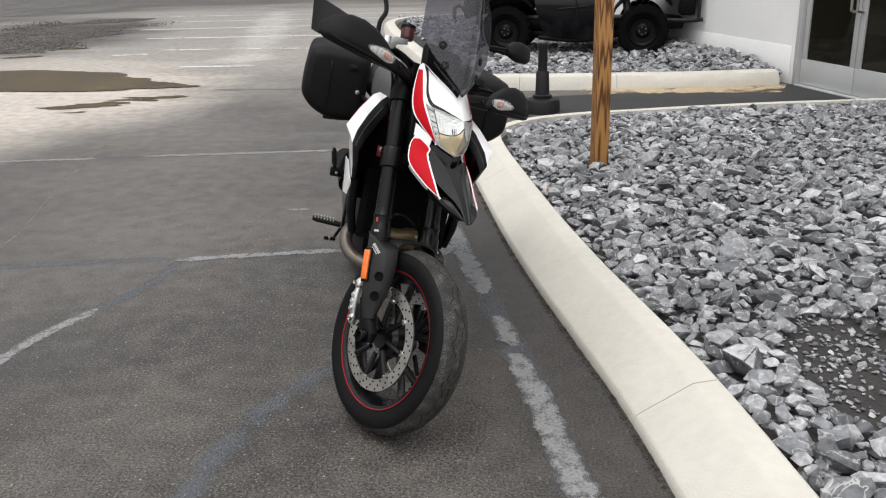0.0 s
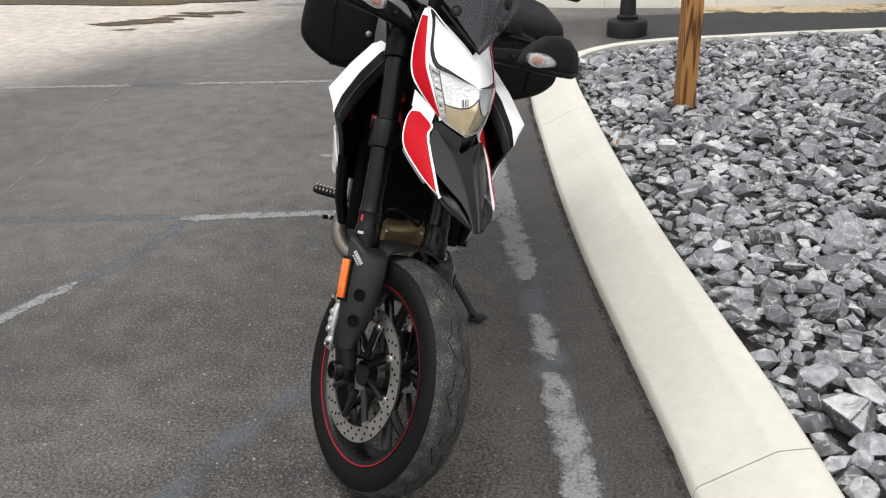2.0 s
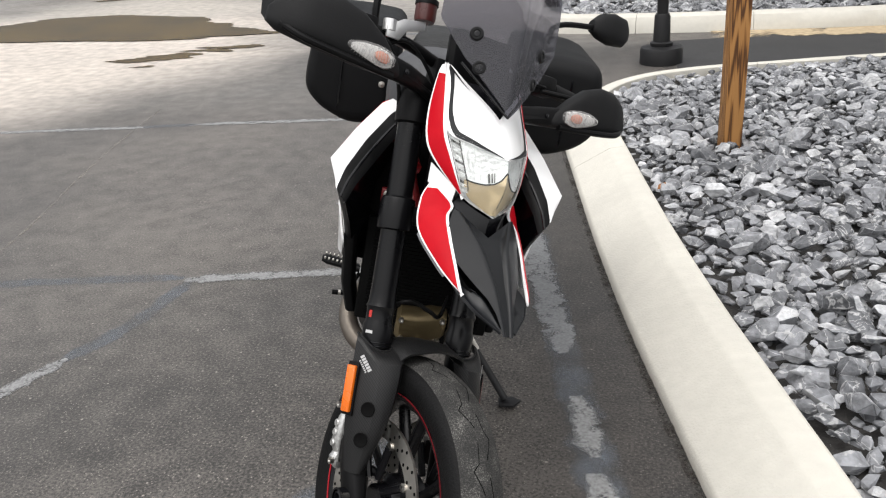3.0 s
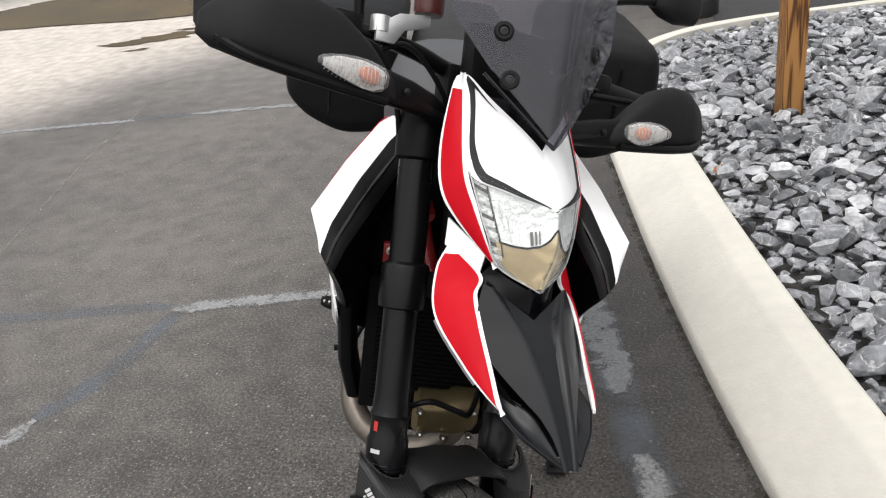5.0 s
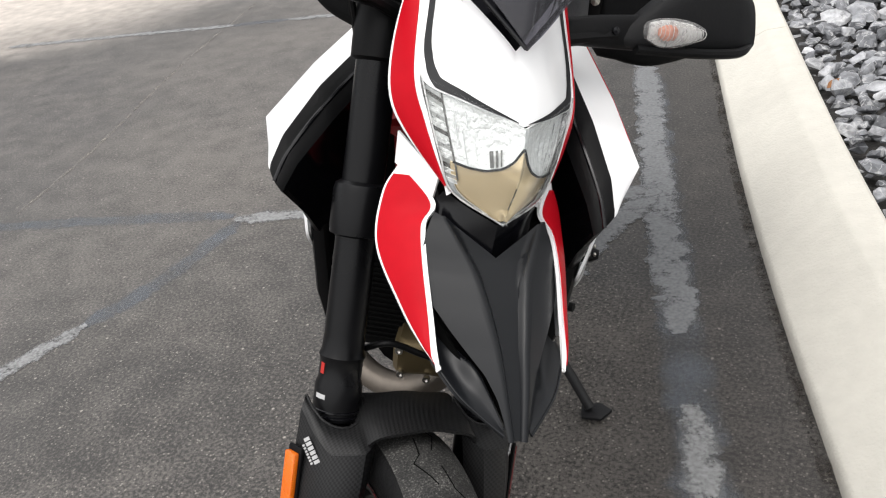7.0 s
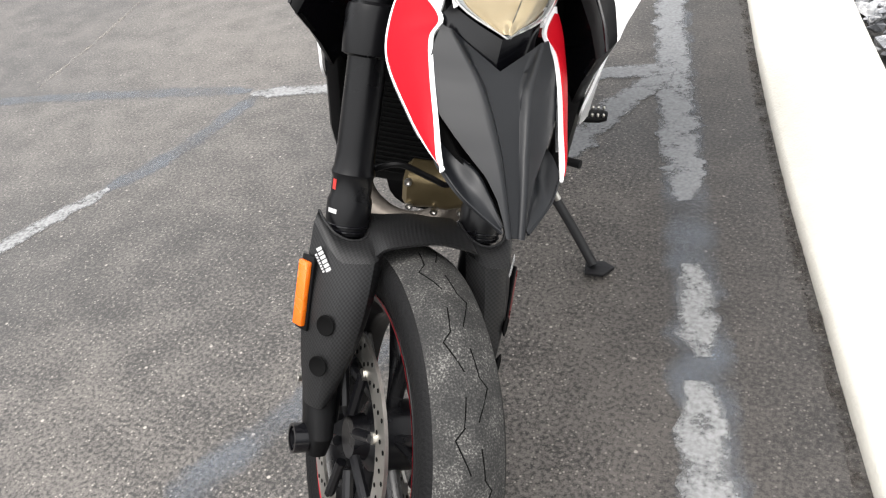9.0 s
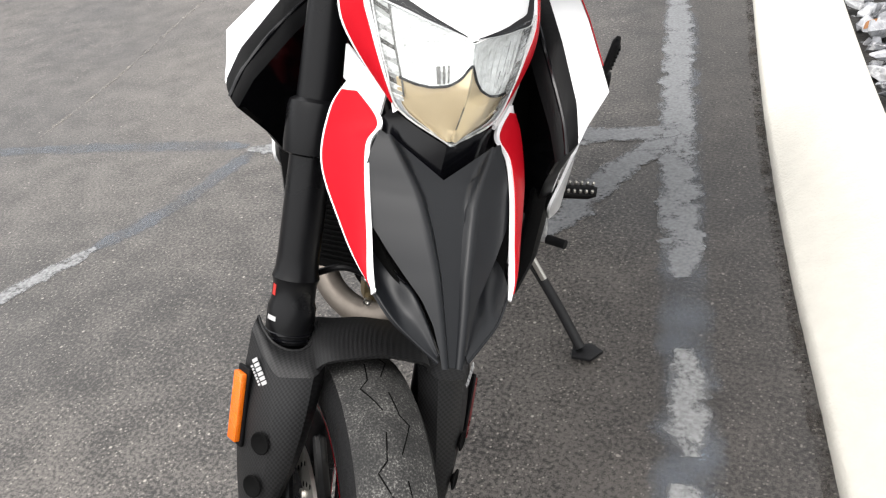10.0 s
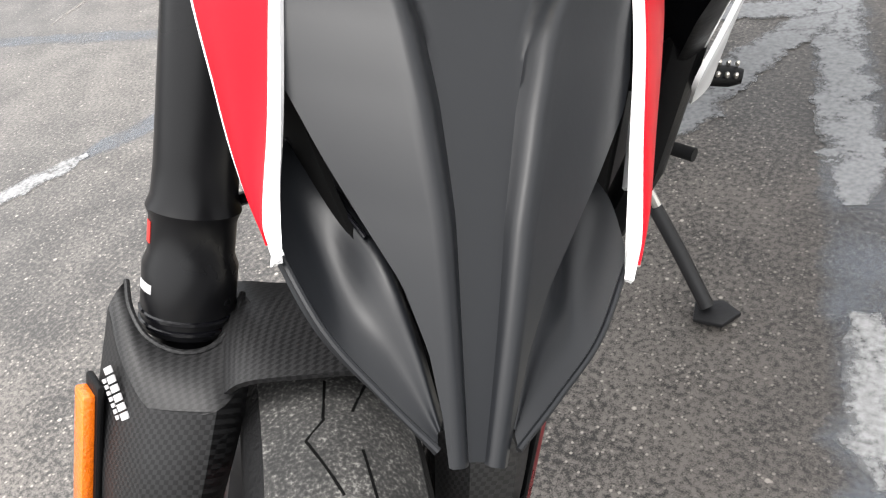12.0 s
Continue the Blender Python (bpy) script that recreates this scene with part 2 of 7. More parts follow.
def stone_material(name):
    """Crushed blue-grey limestone: every stone its own grey, pale veins and dusty faces."""
    m = bpy.data.materials.new(name)
    m.use_nodes = True
    n, l = m.node_tree.nodes, m.node_tree.links
    b = n["Principled BSDF"]
    b.inputs["Roughness"].default_value = 0.72
    geo = n.new("ShaderNodeNewGeometry")
    info = n.new("ShaderNodeObjectInfo")
    both = n.new("ShaderNodeMath")
    both.operation = "ADD"
    l.new(geo.outputs["Random Per Island"], both.inputs[0])
    l.new(info.outputs["Random"], both.inputs[1])
    fr = n.new("ShaderNodeMath")
    fr.operation = "FRACT"
    l.new(both.outputs[0], fr.inputs[0])
    tone = ramp(n, [(0.0, (0.084, 0.087, 0.094)), (0.35, (0.160, 0.165, 0.176)), (0.75, (0.255, 0.261, 0.276)), (1.0, (0.42, 0.425, 0.435))])
    l.new(fr.outputs[0], tone.inputs["Fac"])
    grain = texture(n, l, "ShaderNodeTexNoise", 45, 6, geo.outputs["Position"])
    blot = texture(n, l, "ShaderNodeTexNoise", 11, 5, geo.outputs["Position"])
    vein = texture(n, l, "ShaderNodeTexNoise", 6, 8, geo.outputs["Position"])
    vein.inputs["Distortion"].default_value = 1.5
    hs = n.new("ShaderNodeHueSaturation")
    l.new(tone.outputs[0], hs.inputs["Color"])
    sm = n.new("ShaderNodeMath")
    l.new(grain.outputs["Fac"], sm.inputs[0])
    l.new(blot.outputs["Fac"], sm.inputs[1])
    g = n.new("ShaderNodeMapRange")
    g.inputs["From Min"].default_value = 0.7
    g.inputs["From Max"].default_value = 1.3
    g.inputs["To Min"].default_value = 0.52
    g.inputs["To Max"].default_value = 1.56
    l.new(sm.outputs[0], g.inputs["Value"])
    l.new(g.outputs[0], hs.inputs["Value"])
    vr = ramp(n, [(0.487, (0, 0, 0)), (0.50, (1, 1, 1)), (0.513, (0, 0, 0))])
    l.new(vein.outputs["Fac"], vr.inputs["Fac"])
    mix = n.new("ShaderNodeMix")
    mix.data_type = "RGBA"
    vm = n.new("ShaderNodeMath")
    vm.operation = "MULTIPLY"
    vm.inputs[1].default_value = 0.70
    l.new(vr.outputs[0], vm.inputs[0])
    l.new(vm.outputs[0], mix.inputs["Factor"])
    l.new(hs.outputs[0], mix.inputs["A"])
    mix.inputs["B"].default_value = (0.6, 0.6, 0.6, 1)
    # chalky chips where the stones were broken
    chip = texture(n, l, "ShaderNodeTexNoise", 34, 3, geo.outputs["Position"])
    cr = ramp(n, [(0.60, (0, 0, 0)), (0.68, (1, 1, 1))])
    l.new(chip.outputs["Fac"], cr.inputs["Fac"])
    cm = n.new("ShaderNodeMath")
    cm.operation = "MULTIPLY"
    cm.inputs[1].default_value = 0.55
    l.new(cr.outputs[0], cm.inputs[0])
    pale = n.new("ShaderNodeMix")
    pale.data_type = "RGBA"
    l.new(cm.outputs[0], pale.inputs["Factor"])
    l.new(mix.outputs["Result"], pale.inputs["A"])
    pale.inputs["B"].default_value = (0.55, 0.55, 0.55, 1)
    l.new(pale.outputs["Result"], b.inputs["Base Color"])
    bp = n.new("ShaderNodeBump")
    bp.inputs["Strength"].default_value = 0.9
    bp.inputs["Distance"].default_value = 0.008
    l.new(grain.outputs["Fac"], bp.inputs["Height"])
    l.new(bp.outputs[0], b.inputs["Normal"])
    return m


def wood_material(name):
    """Treated softwood with long grain and knots."""
    m = bpy.data.materials.new(name)
    m.use_nodes = True
    n, l = m.node_tree.nodes, m.node_tree.links
    b = n["Principled BSDF"]
    b.inputs["Roughness"].default_value = 0.65
    co = n.new("ShaderNodeTexCoord")
    mp = n.new("ShaderNodeMapping")
    mp.inputs["Scale"].default_value = (1, 1, 0.045)
    l.new(co.outputs["Object"], mp.inputs["Vector"])
    w = n.new("ShaderNodeTexWave")
    w.wave_type = "RINGS"
    w.inputs["Scale"].default_value = 42
    w.inputs["Distortion"].default_value = 7
    w.inputs["Detail"].default_value = 2
    l.new(mp.outputs[0], w.inputs["Vector"])
    fine = texture(n, l, "ShaderNodeTexNoise", 160, 3, mp.outputs[0])
    s = n.new("ShaderNodeMath")
    s.operation = "MULTIPLY_ADD"
    l.new(fine.outputs["Fac"], s.inputs[0])
    s.inputs[1].default_value = 0.5
    l.new(w.outputs["Fac"], s.inputs[2])
    c = ramp(n, [(0.28, (0.085, 0.032, 0.007)), (0.55, (0.25, 0.108, 0.028)), (1.1, (0.42, 0.205, 0.062))])
    l.new(s.outputs[0], c.inputs["Fac"])
    l.new(c.outputs[0], b.inputs["Base Color"])
    bp = n.new("ShaderNodeBump")
    bp.inputs["Strength"].default_value = 0.25
    bp.inputs["Distance"].default_value = 0.004
    l.new(s.outputs[0], bp.inputs["Height"])
    l.new(bp.outputs[0], b.inputs["Normal"])
    return m


def carbon_material(name):
    """Woven carbon under a satin lacquer: a fine check of two greys."""
    m = bpy.data.materials.new(name)
    m.use_nodes = True
    n, l = m.node_tree.nodes, m.node_tree.links
    b = n["Principled BSDF"]
    co = n.new("ShaderNodeTexCoord")
    sep = n.new("ShaderNodeSeparateXYZ")
    l.new(co.outputs["Object"], sep.inputs[0])
    across = n.new("ShaderNodeMath")
    across.operation = "SUBTRACT"
    l.new(sep.outputs[0], across.inputs[0])
    l.new(sep.outputs[1], across.inputs[1])
    along = n.new("ShaderNodeMath")
    along.operation = "MULTIPLY_ADD"
    l.new(sep.outputs[1], along.inputs[0])
    along.inputs[1].default_value = 0.5
    l.new(sep.outputs[2], along.inputs[2])
    flat = n.new("ShaderNodeCombineXYZ")
    l.new(across.outputs[0], flat.inputs[0])
    l.new(along.outputs[0], flat.inputs[1])
    ch = n.new("ShaderNodeTexChecker")
    ch.inputs["Scale"].default_value = 290
    ch.inputs["Color1"].default_value = (0.0055, 0.0055, 0.0058, 1)
    ch.inputs["Color2"].default_value = (0.0155, 0.0155, 0.016, 1)
    l.new(flat.outputs[0], ch.inputs["Vector"])
    l.new(ch.outputs["Color"], b.inputs["Base Color"])
    b.inputs["Roughness"].default_value = 0.42
    b.inputs["Specular IOR Level"].default_value = 0.28
    ns = texture(n, l, "ShaderNodeTexNoise", 14, 3, co.outputs["Object"])
    rr = n.new("ShaderNodeMapRange")
    rr.inputs["To Min"].default_value = 0.34
    rr.inputs["To Max"].default_value = 0.56
    l.new(ns.outputs["Fac"], rr.inputs["Value"])
    l.new(rr.outputs[0], b.inputs["Roughness"])
    bp = n.new("ShaderNodeBump")
    bp.inputs["Strength"].default_value = 0.3
    bp.inputs["Distance"].default_value = 0.001
    l.new(ch.outputs["Fac"], bp.inputs["Height"])
    l.new(bp.outputs[0], b.inputs["Normal"])
    return m


def tread_material(name):
    """Scuffed rubber with pale grit pressed into it in patches."""
    m = bpy.data.materials.new(name)
    m.use_nodes = True
    n, l = m.node_tree.nodes, m.node_tree.links
    b = n["Principled BSDF"]
    b.inputs["Specular IOR Level"].default_value = 0.2
    b.inputs["Roughness"].default_value = 0.8
    co = n.new("ShaderNodeTexCoord")
    patchy = texture(n, l, "ShaderNodeTexNoise", 32, 4, co.outputs["Object"])
    specks = texture(n, l, "ShaderNodeTexNoise", 420, 5, co.outputs["Object"])
    s = n.new("ShaderNodeMath")
    s.operation = "MULTIPLY_ADD"
    l.new(patchy.outputs["Fac"], s.inputs[0])
    s.inputs[1].default_value = 0.50
    l.new(specks.outputs["Fac"], s.inputs[2])
    sc = n.new("ShaderNodeMath")
    sc.operation = "MULTIPLY"
    sc.inputs[1].default_value = 0.97
    l.new(s.outputs[0], sc.inputs[0])
    r = ramp(n, [(0.58, (0.022, 0.022, 0.0215)), (0.73, (0.036, 0.0353, 0.034)), (0.84, (0.066, 0.064, 0.061)), (0.97, (0.17, 0.165, 0.155))])
    l.new(sc.outputs[0], r.inputs["Fac"])
    l.new(r.outputs[0], b.inputs["Base Color"])
    bp = n.new("ShaderNodeBump")
    bp.inputs["Strength"].default_value = 0.25
    bp.inputs["Distance"].default_value = 0.001
    l.new(specks.outputs["Fac"], bp.inputs["Height"])
    l.new(bp.outputs[0], b.inputs["Normal"])
    return m


def glass_material(name, tint, rough=0.0, clear=0.8, bump=0.0, haze=0.4):
    """Thin tinted plastic or glass: part seen through, part mirror gloss."""
    m = bpy.data.materials.new(name)
    m.use_nodes = True
    n, l = m.node_tree.nodes, m.node_tree.links
    n.remove(n["Principled BSDF"])
    tr = n.new("ShaderNodeBsdfTransparent")
    tr.inputs["Color"].default_value = (*tint, 1)
    gl = n.new("ShaderNodeBsdfGlossy")
    gl.inputs["Roughness"].default_value = rough
    lw = n.new("ShaderNodeLayerWeight")
    lw.inputs["Blend"].default_value = 0.5
    pw = n.new("ShaderNodeMath")
    pw.operation = "POWER"
    pw.inputs[1].default_value = 4.0
    l.new(lw.outputs["Facing"], pw.inputs[0])
    fr = n.new("ShaderNodeMapRange")
    fr.inputs["To Min"].default_value = 0.022
    fr.inputs["To Max"].default_value = 0.6
    l.new(pw.outputs[0], fr.inputs["Value"])
    mx = n.new("ShaderNodeMixShader")
    df = n.new("ShaderNodeBsdfDiffuse")
    df.inputs["Color"].default_value = (*[c * haze for c in tint], 1)
    m2 = n.new("ShaderNodeMixShader")
    m2.inputs["Fac"].default_value = clear
    l.new(df.outputs[0], m2.inputs[1])
    l.new(tr.outputs[0], m2.inputs[2])
    l.new(fr.outputs[0], mx.inputs["Fac"])
    l.new(m2.outputs[0], mx.inputs[1])
    l.new(gl.outputs[0], mx.inputs[2])
    if bump:
        co = n.new("ShaderNodeTexCoord")
        wv = texture(n, l, "ShaderNodeTexWave", 110, 0, co.outputs["Object"])
        wv.bands_direction = "X"
        bp = n.new("ShaderNodeBump")
        bp.inputs["Strength"].default_value = bump
        bp.inputs["Distance"].default_value = 0.002
        l.new(wv.outputs["Fac"], bp.inputs["Height"])
        l.new(bp.outputs[0], gl.inputs["Normal"])
    l.new(mx.outputs[0], n["Material Output"].inputs["Surface"])
    return m


M = dict(
    asphalt=asphalt_material("asphalt", (0.0130, 0.0120, 0.0110), (0.124, 0.112, 0.101), (0.30, 0.275, 0.245), 0.18, (
        ((0.29, 0.272, 0.250), 0.82, (-6.5, 18.0, 7.5, 10.5, 0, 0.30, 0.9, 0.5)),
        ((0.30, 0.272, 0.244), 0.60, (-4.9, 12.4, 2.4, 2.6, 12, 0.45, 1.0, 0.7)),
        ((0.40, 0.385, 0.36), 0.75, (-5.3, 18.0, 0.40, 6.5, 14, 0.35, 2.4, 0.9)),
        ((0.42, 0.40, 0.37), 0.80, (-4.05, 12.4, 0.42, 0.55, -6, 0.3, 1.6, 1.8)),
        ((0.50, 0.45, 0.40), 0.96, (-6.30, 8.15, 2.90, 3.35, 8, 0.22, 0.70, 0.9)),
        ((0.38, 0.35, 0.31), 0.85, (-7.0, 12.0, 2.4, 0.9, -20, 0.25, 1.5, 0.9)),
        ((0.070, 0.064, 0.060), 0.9, (-10.2, 18.0, 2.2, 5.6, 18, 0.25, 1.0, 0.8)),
        ((0.012, 0.0100, 0.0085), 0.58, (0.47, 2.2, 0.33, 3.4, 14, 0.40, 0.6, 1.3)),
        # broad pale dust, with the sheen of the farther asphalt painted in
        ((0.15, 0.142, 0.134), 0.30, (-2.6, 4.6, 1.9, 3.2, 0, 0.45, 0.9, 0.8)),
    )),
    fresh_asphalt=asphalt_material("fresh_asphalt", (0.016, 0.016, 0.017), (0.030, 0.030, 0.031), (0.07, 0.07, 0.07)),
    paint=worn_material("worn_white_paint", (0.200, 0.202, 0.203), 0.68, 19, 0.20, edge=0.35, fine=110, detail_colour=0.25),
    dull_paint=worn_material("scuffed_grey_paint", (0.145, 0.149, 0.154), 0.74, 15, 0.18, edge=0.35, fine=110, detail_colour=0.25),
    far_paint=worn_material("white_paint", (0.62, 0.62, 0.61), 0.62, 1.2, 0.10, fine=14),
    old_paint=worn_material("faded_blue_paint", (0.122, 0.138, 0.160), 0.40, 9, 0.40, edge=0.28, fine=150),
    dust=worn_material("pale_dust", (0.21, 0.195, 0.175), 0.42, 14, 0.20, edge=0.35, fine=90),
    water=material("muddy_water", (0.078, 0.052, 0.018), 0.12, 0, 0.60, 1.1, rough_vary=0.03, spec=0.018),
    kerb=material("cast_concrete", (0.56, 0.54, 0.485), 0.85, 0, 0.12, 2.2, 0.25, 120),
    dirt=material("dark_soil", (0.032, 0.030, 0.028), 0.95, 0, 0.4, 5, 0.8, 60),
    stone=stone_material("crushed_limestone"),
    wood=wood_material("treated_pine"),
    stucco=material("white_stucco", (0.83, 0.83, 0.825), 0.9, 0, 0.05, 1.5, 0.12, 60),
    aluminium=material("grey_aluminium", (0.49, 0.50, 0.505), 0.45, 0.15, 0.06, 3),
    dark_glass=material("dark_door_glass", (0.012, 0.011, 0.007), 0.06, 0, 0.2, 2, rough_vary=0.02, spec=0.10),
    iron=material("black_painted_iron", (0.008, 0.008, 0.009), 0.5, 0, 0.25, 10, 0.1, 90, spec=0.35),
    white=material("white_lacquer", (0.86, 0.86, 0.86), 0.22, 0, 0.02, 4, coat=0.5, rough_vary=0.03),
    red=material("red_lacquer", (0.43, 0.0045, 0.012), 0.40, 0, 0.12, 6, coat=0.0, rough_vary=0.04, spec=0.07),
    dark_red=material("dark_red_reflector", (0.10, 0.006, 0.008), 0.3, 0, 0.1, 40),
    red_stripe=material("dull_red_tape", (0.30, 0.010, 0.018), 0.45, 0, 0.1, 20, spec=0.2),
    stripe=material("graphite_decal", (0.012, 0.0125, 0.014), 0.5, 0, 0.1, 20, spec=0.2),
    silver=material("silver_paint", (0.55, 0.56, 0.58), 0.35, 0.5, 0.06, 12),
    beak=material("satin_grey_plastic", (0.0085, 0.0093, 0.0108), 0.33, 0, 0.08, 7, 0.006, 300, rough_vary=0.03, spec=0.26),
    plastic=material("black_plastic", (0.0032, 0.0032, 0.0035), 0.45, 0, 0.22, 9, 0.05, 260, spec=0.14),
    grip=material("matt_black_plastic", (0.0062, 0.0063, 0.0068), 0.60, 0, 0.2, 9, 0.05, 300, spec=0.20),
    gloss=material("gloss_black", (0.003, 0.003, 0.004), 0.16, 0, 0.2, 9, rough_vary=0.05, spec=0.35),
    fork=material("black_anodised", (0.0035, 0.0035, 0.0041), 0.30, 0.0, 0.12, 16, rough_vary=0.06, spec=0.20),
    carbon=carbon_material("satin_carbon"),
    rubber=material("tyre_rubber", (0.0045, 0.0045, 0.0048), 0.60, 0, 0.25, 14, 0.2, 240, spec=0.14),
    tread=tread_material("worn_tread"),
    rim=material("black_alloy", (0.004, 0.004, 0.005), 0.30, 0.0, 0.2, 12, spec=0.35),
    steel=material("brushed_steel", (0.55, 0.53, 0.49), 0.34, 1.0, 0.08, 20, 0.05, 200),
    caliper=material("cast_silver", (0.52, 0.52, 0.51), 0.36, 0.75, 0.35, 60, 0.22, 160),
    plate=material("brushed_plate", (0.62, 0.62, 0.61), 0.34, 0.8, 0.06, 40, 0.03, 200),
    chrome=material("reflector_chrome", (0.98, 0.98, 0.965), 0.18, 0.12, 0.05, 45, 0.8, 130, coat=0.5, rough_vary=0.05),
    warm_chrome=material("champagne_reflector", (0.88, 0.70, 0.44), 0.15, 0.55, 0.06, 12, rough_vary=0.05),
    reservoir=material("smoked_reservoir", (0.06, 0.012, 0.01), 0.3, 0, 0.1, 30),
    flute_dark=material("dark_prism", (0.16, 0.155, 0.145), 0.25, 0.6, 0.5, 120),
    signal_back=material("signal_reflector", (0.56, 0.56, 0.55), 0.3, 0.5, 0.25, 90),
    lens=glass_material("clear_lens", (0.95, 0.96, 0.96), 0.02, 0.97),
    ribbed=glass_material("ribbed_lens", (0.95, 0.94, 0.93), 0.05, 0.86, bump=0.8, haze=0.75),
    screen=glass_material("tinted_screen", (0.50, 0.495, 0.535), 0.03, 0.90, haze=0.55),
    orange=material("orange_reflector", (0.72, 0.145, 0.005), 0.25, 0, 0.10, 40, 0.25, 400, coat=0.4),
    bulb=material("orange_bulb", (0.50, 0.17, 0.09), 0.3, 0, 0.3, 160),
    lens_line=material("lens_rib", (0.50, 0.49, 0.48), 0.2, 0.2, 0.2, 200),
    bronze=material("bronze_cover", (0.150, 0.115, 0.060), 0.42, 0.7, 0.12, 14, 0.05, 150),
    exhaust=material("heat_stained_steel", (0.15, 0.13, 0.11), 0.45, 0.7, 0.3, 7),
    pannier=material("textured_black_case", (0.0034, 0.0036, 0.0042), 0.60, 0, 0.15, 6, 0.10, 330, spec=0.20),
    tank=material("dark_grey_cover", (0.055, 0.056, 0.060), 0.5, 0, 0.1, 6, 0.1, 300),
    seat=material("black_vinyl", (0.008, 0.008, 0.008), 0.55, 0, 0.15, 8, 0.2, 120),
    red_frame=material("red_frame_tube", (0.22, 0.008, 0.010), 0.35, 0, 0.1, 14),
    mark=material("white_print", (0.46, 0.46, 0.46), 0.5, 0, 0.05, 30),
    red_mark=material("red_print", (0.42, 0.02, 0.015), 0.5, 0, 0.05, 30),
    # near-black colour that also paints the shade of holes, ducts and gaps
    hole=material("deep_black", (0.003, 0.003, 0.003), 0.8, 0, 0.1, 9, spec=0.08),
    leaf=material("dry_leaf", (0.25, 0.11, 0.04), 0.8, 0, 0.3, 60),
)


# ---------------------------------------------------------------- mesh helpers
def finish(bm, smooth=True, recalc=True):
    if recalc:
        bmesh.ops.recalc_face_normals(bm, faces=bm.faces[:])
    for f in bm.faces:
        f.smooth = smooth
    return bm


def mesh_of(name, bm, mat, sharp=35):
    me = bpy.data.meshes.new(name)
    bm.to_mesh(me)
    bm.free()
    me.materials.append(mat)
    me.set_sharp_from_angle(angle=radians(sharp))
    return me


def part(name, bm, mat, parent, label="", m=None, sharp=35):
    ob = new(name, mesh_of(name, bm, mat, sharp))
    ob.parent = parent
    if m is not None:
        ob.matrix_basis = m
    if label:
        tagged(ob, label)
    return ob


def thing(name, label, category, m=None, group="", kind=""):
    ob = new(name)
    ob.empty_display_size = 0.1
    if m is not None:
        ob.matrix_basis = m
    return tagged(ob, label, category, group, kind)


def solid(name, bm, mat, label, category, m=None, group="", kind="", sharp=35):
    ob = new(name, mesh_of(name, bm, mat, sharp))
    if m is not None:
        ob.matrix_basis = m
    return tagged(ob, label, category, group, kind)


def join(*meshes):
    """One bmesh out of several."""
    out = bmesh.new()
    for b in meshes:
        tmp = bpy.data.meshes.new("tmp")
        b.to_mesh(tmp)
        b.free()
        out.from_mesh(tmp)
        bpy.data.meshes.remove(tmp)
    return out


def merge(a, b):
    tmp = bpy.data.meshes.new("tmp")
    b.to_mesh(tmp)
    b.free()
    a.from_mesh(tmp)
    bpy.data.meshes.remove(tmp)
    return a


def box(c, s, bevel=0.0, seg=2, m=None):
    bm = bmesh.new()
    bmesh.ops.create_cube(bm, size=1)
    bmesh.ops.scale(bm, vec=s, verts=bm.verts)
    if bevel:
        bmesh.ops.bevel(bm, geom=bm.edges[:], offset=bevel, segments=seg, affect="EDGES", profile=0.5)
    if m is not None:
        bmesh.ops.transform(bm, matrix=m, verts=bm.verts)
    bmesh.ops.translate(bm, vec=c, verts=bm.verts)
    return finish(bm)


def smooth_line(pts, per=8):
    """Catmull-Rom through the points."""
    p = [Vector(q) for q in pts]
    if len(p) < 3:
        return [p[0].lerp(p[-1], i / per) for i in range(per + 1)]
    e = [p[0] * 2 - p[1]] + p + [p[-1] * 2 - p[-2]]
    out = []
    for i in range(1, len(e) - 2):
        a, b, c, d = e[i - 1:i + 3]
        for k in range(per):
            t = k / per
            out.append(0.5 * (2 * b + (c - a) * t + (2 * a - 5 * b + 4 * c - d) * t * t + (3 * b - a - 3 * c + d) * t ** 3))
    return out + [p[-1]]


def at_line(line, t):
    """The point at share t of a polyline's length."""
    d = [0.0]
    for a, b in zip(line, line[1:]):
        d.append(d[-1] + (b - a).length)
    s = t * d[-1]
    for i in range(len(line) - 1):
        if s <= d[i + 1] or i == len(line) - 2:
            k = (s - d[i]) / max(d[i + 1] - d[i], 1e-9)
            return line[i].lerp(line[i + 1], k)


def tube(pts, r, n=12, per=6, radii=None, flat=1.0):
    """A round bar along a smooth path, closed at both ends."""
    line = smooth_line(pts, per)
    bm = bmesh.new()
    rings, up = [], None
    for i, p in enumerate(line):
        d = (line[min(i + 1, len(line) - 1)] - line[max(i - 1, 0)]).normalized()
        if up is None:
            up = d.orthogonal().normalized()
        up = (up - d * up.dot(d)).normalized()
        side = d.cross(up)
        q = r if radii is None else radii[0] + (radii[1] - radii[0]) * i / (len(line) - 1)
        rings.append([bm.verts.new(p + (up * math.cos(a) * flat + side * math.sin(a)) * q) for a in [2 * math.pi * k / n for k in range(n)]])
    for a, b in zip(rings, rings[1:]):
        for k in range(n):
            bm.faces.new((a[k], a[(k + 1) % n], b[(k + 1) % n], b[k]))
    bm.faces.new(rings[0][::-1])
    bm.faces.new(rings[-1])
    return finish(bm)


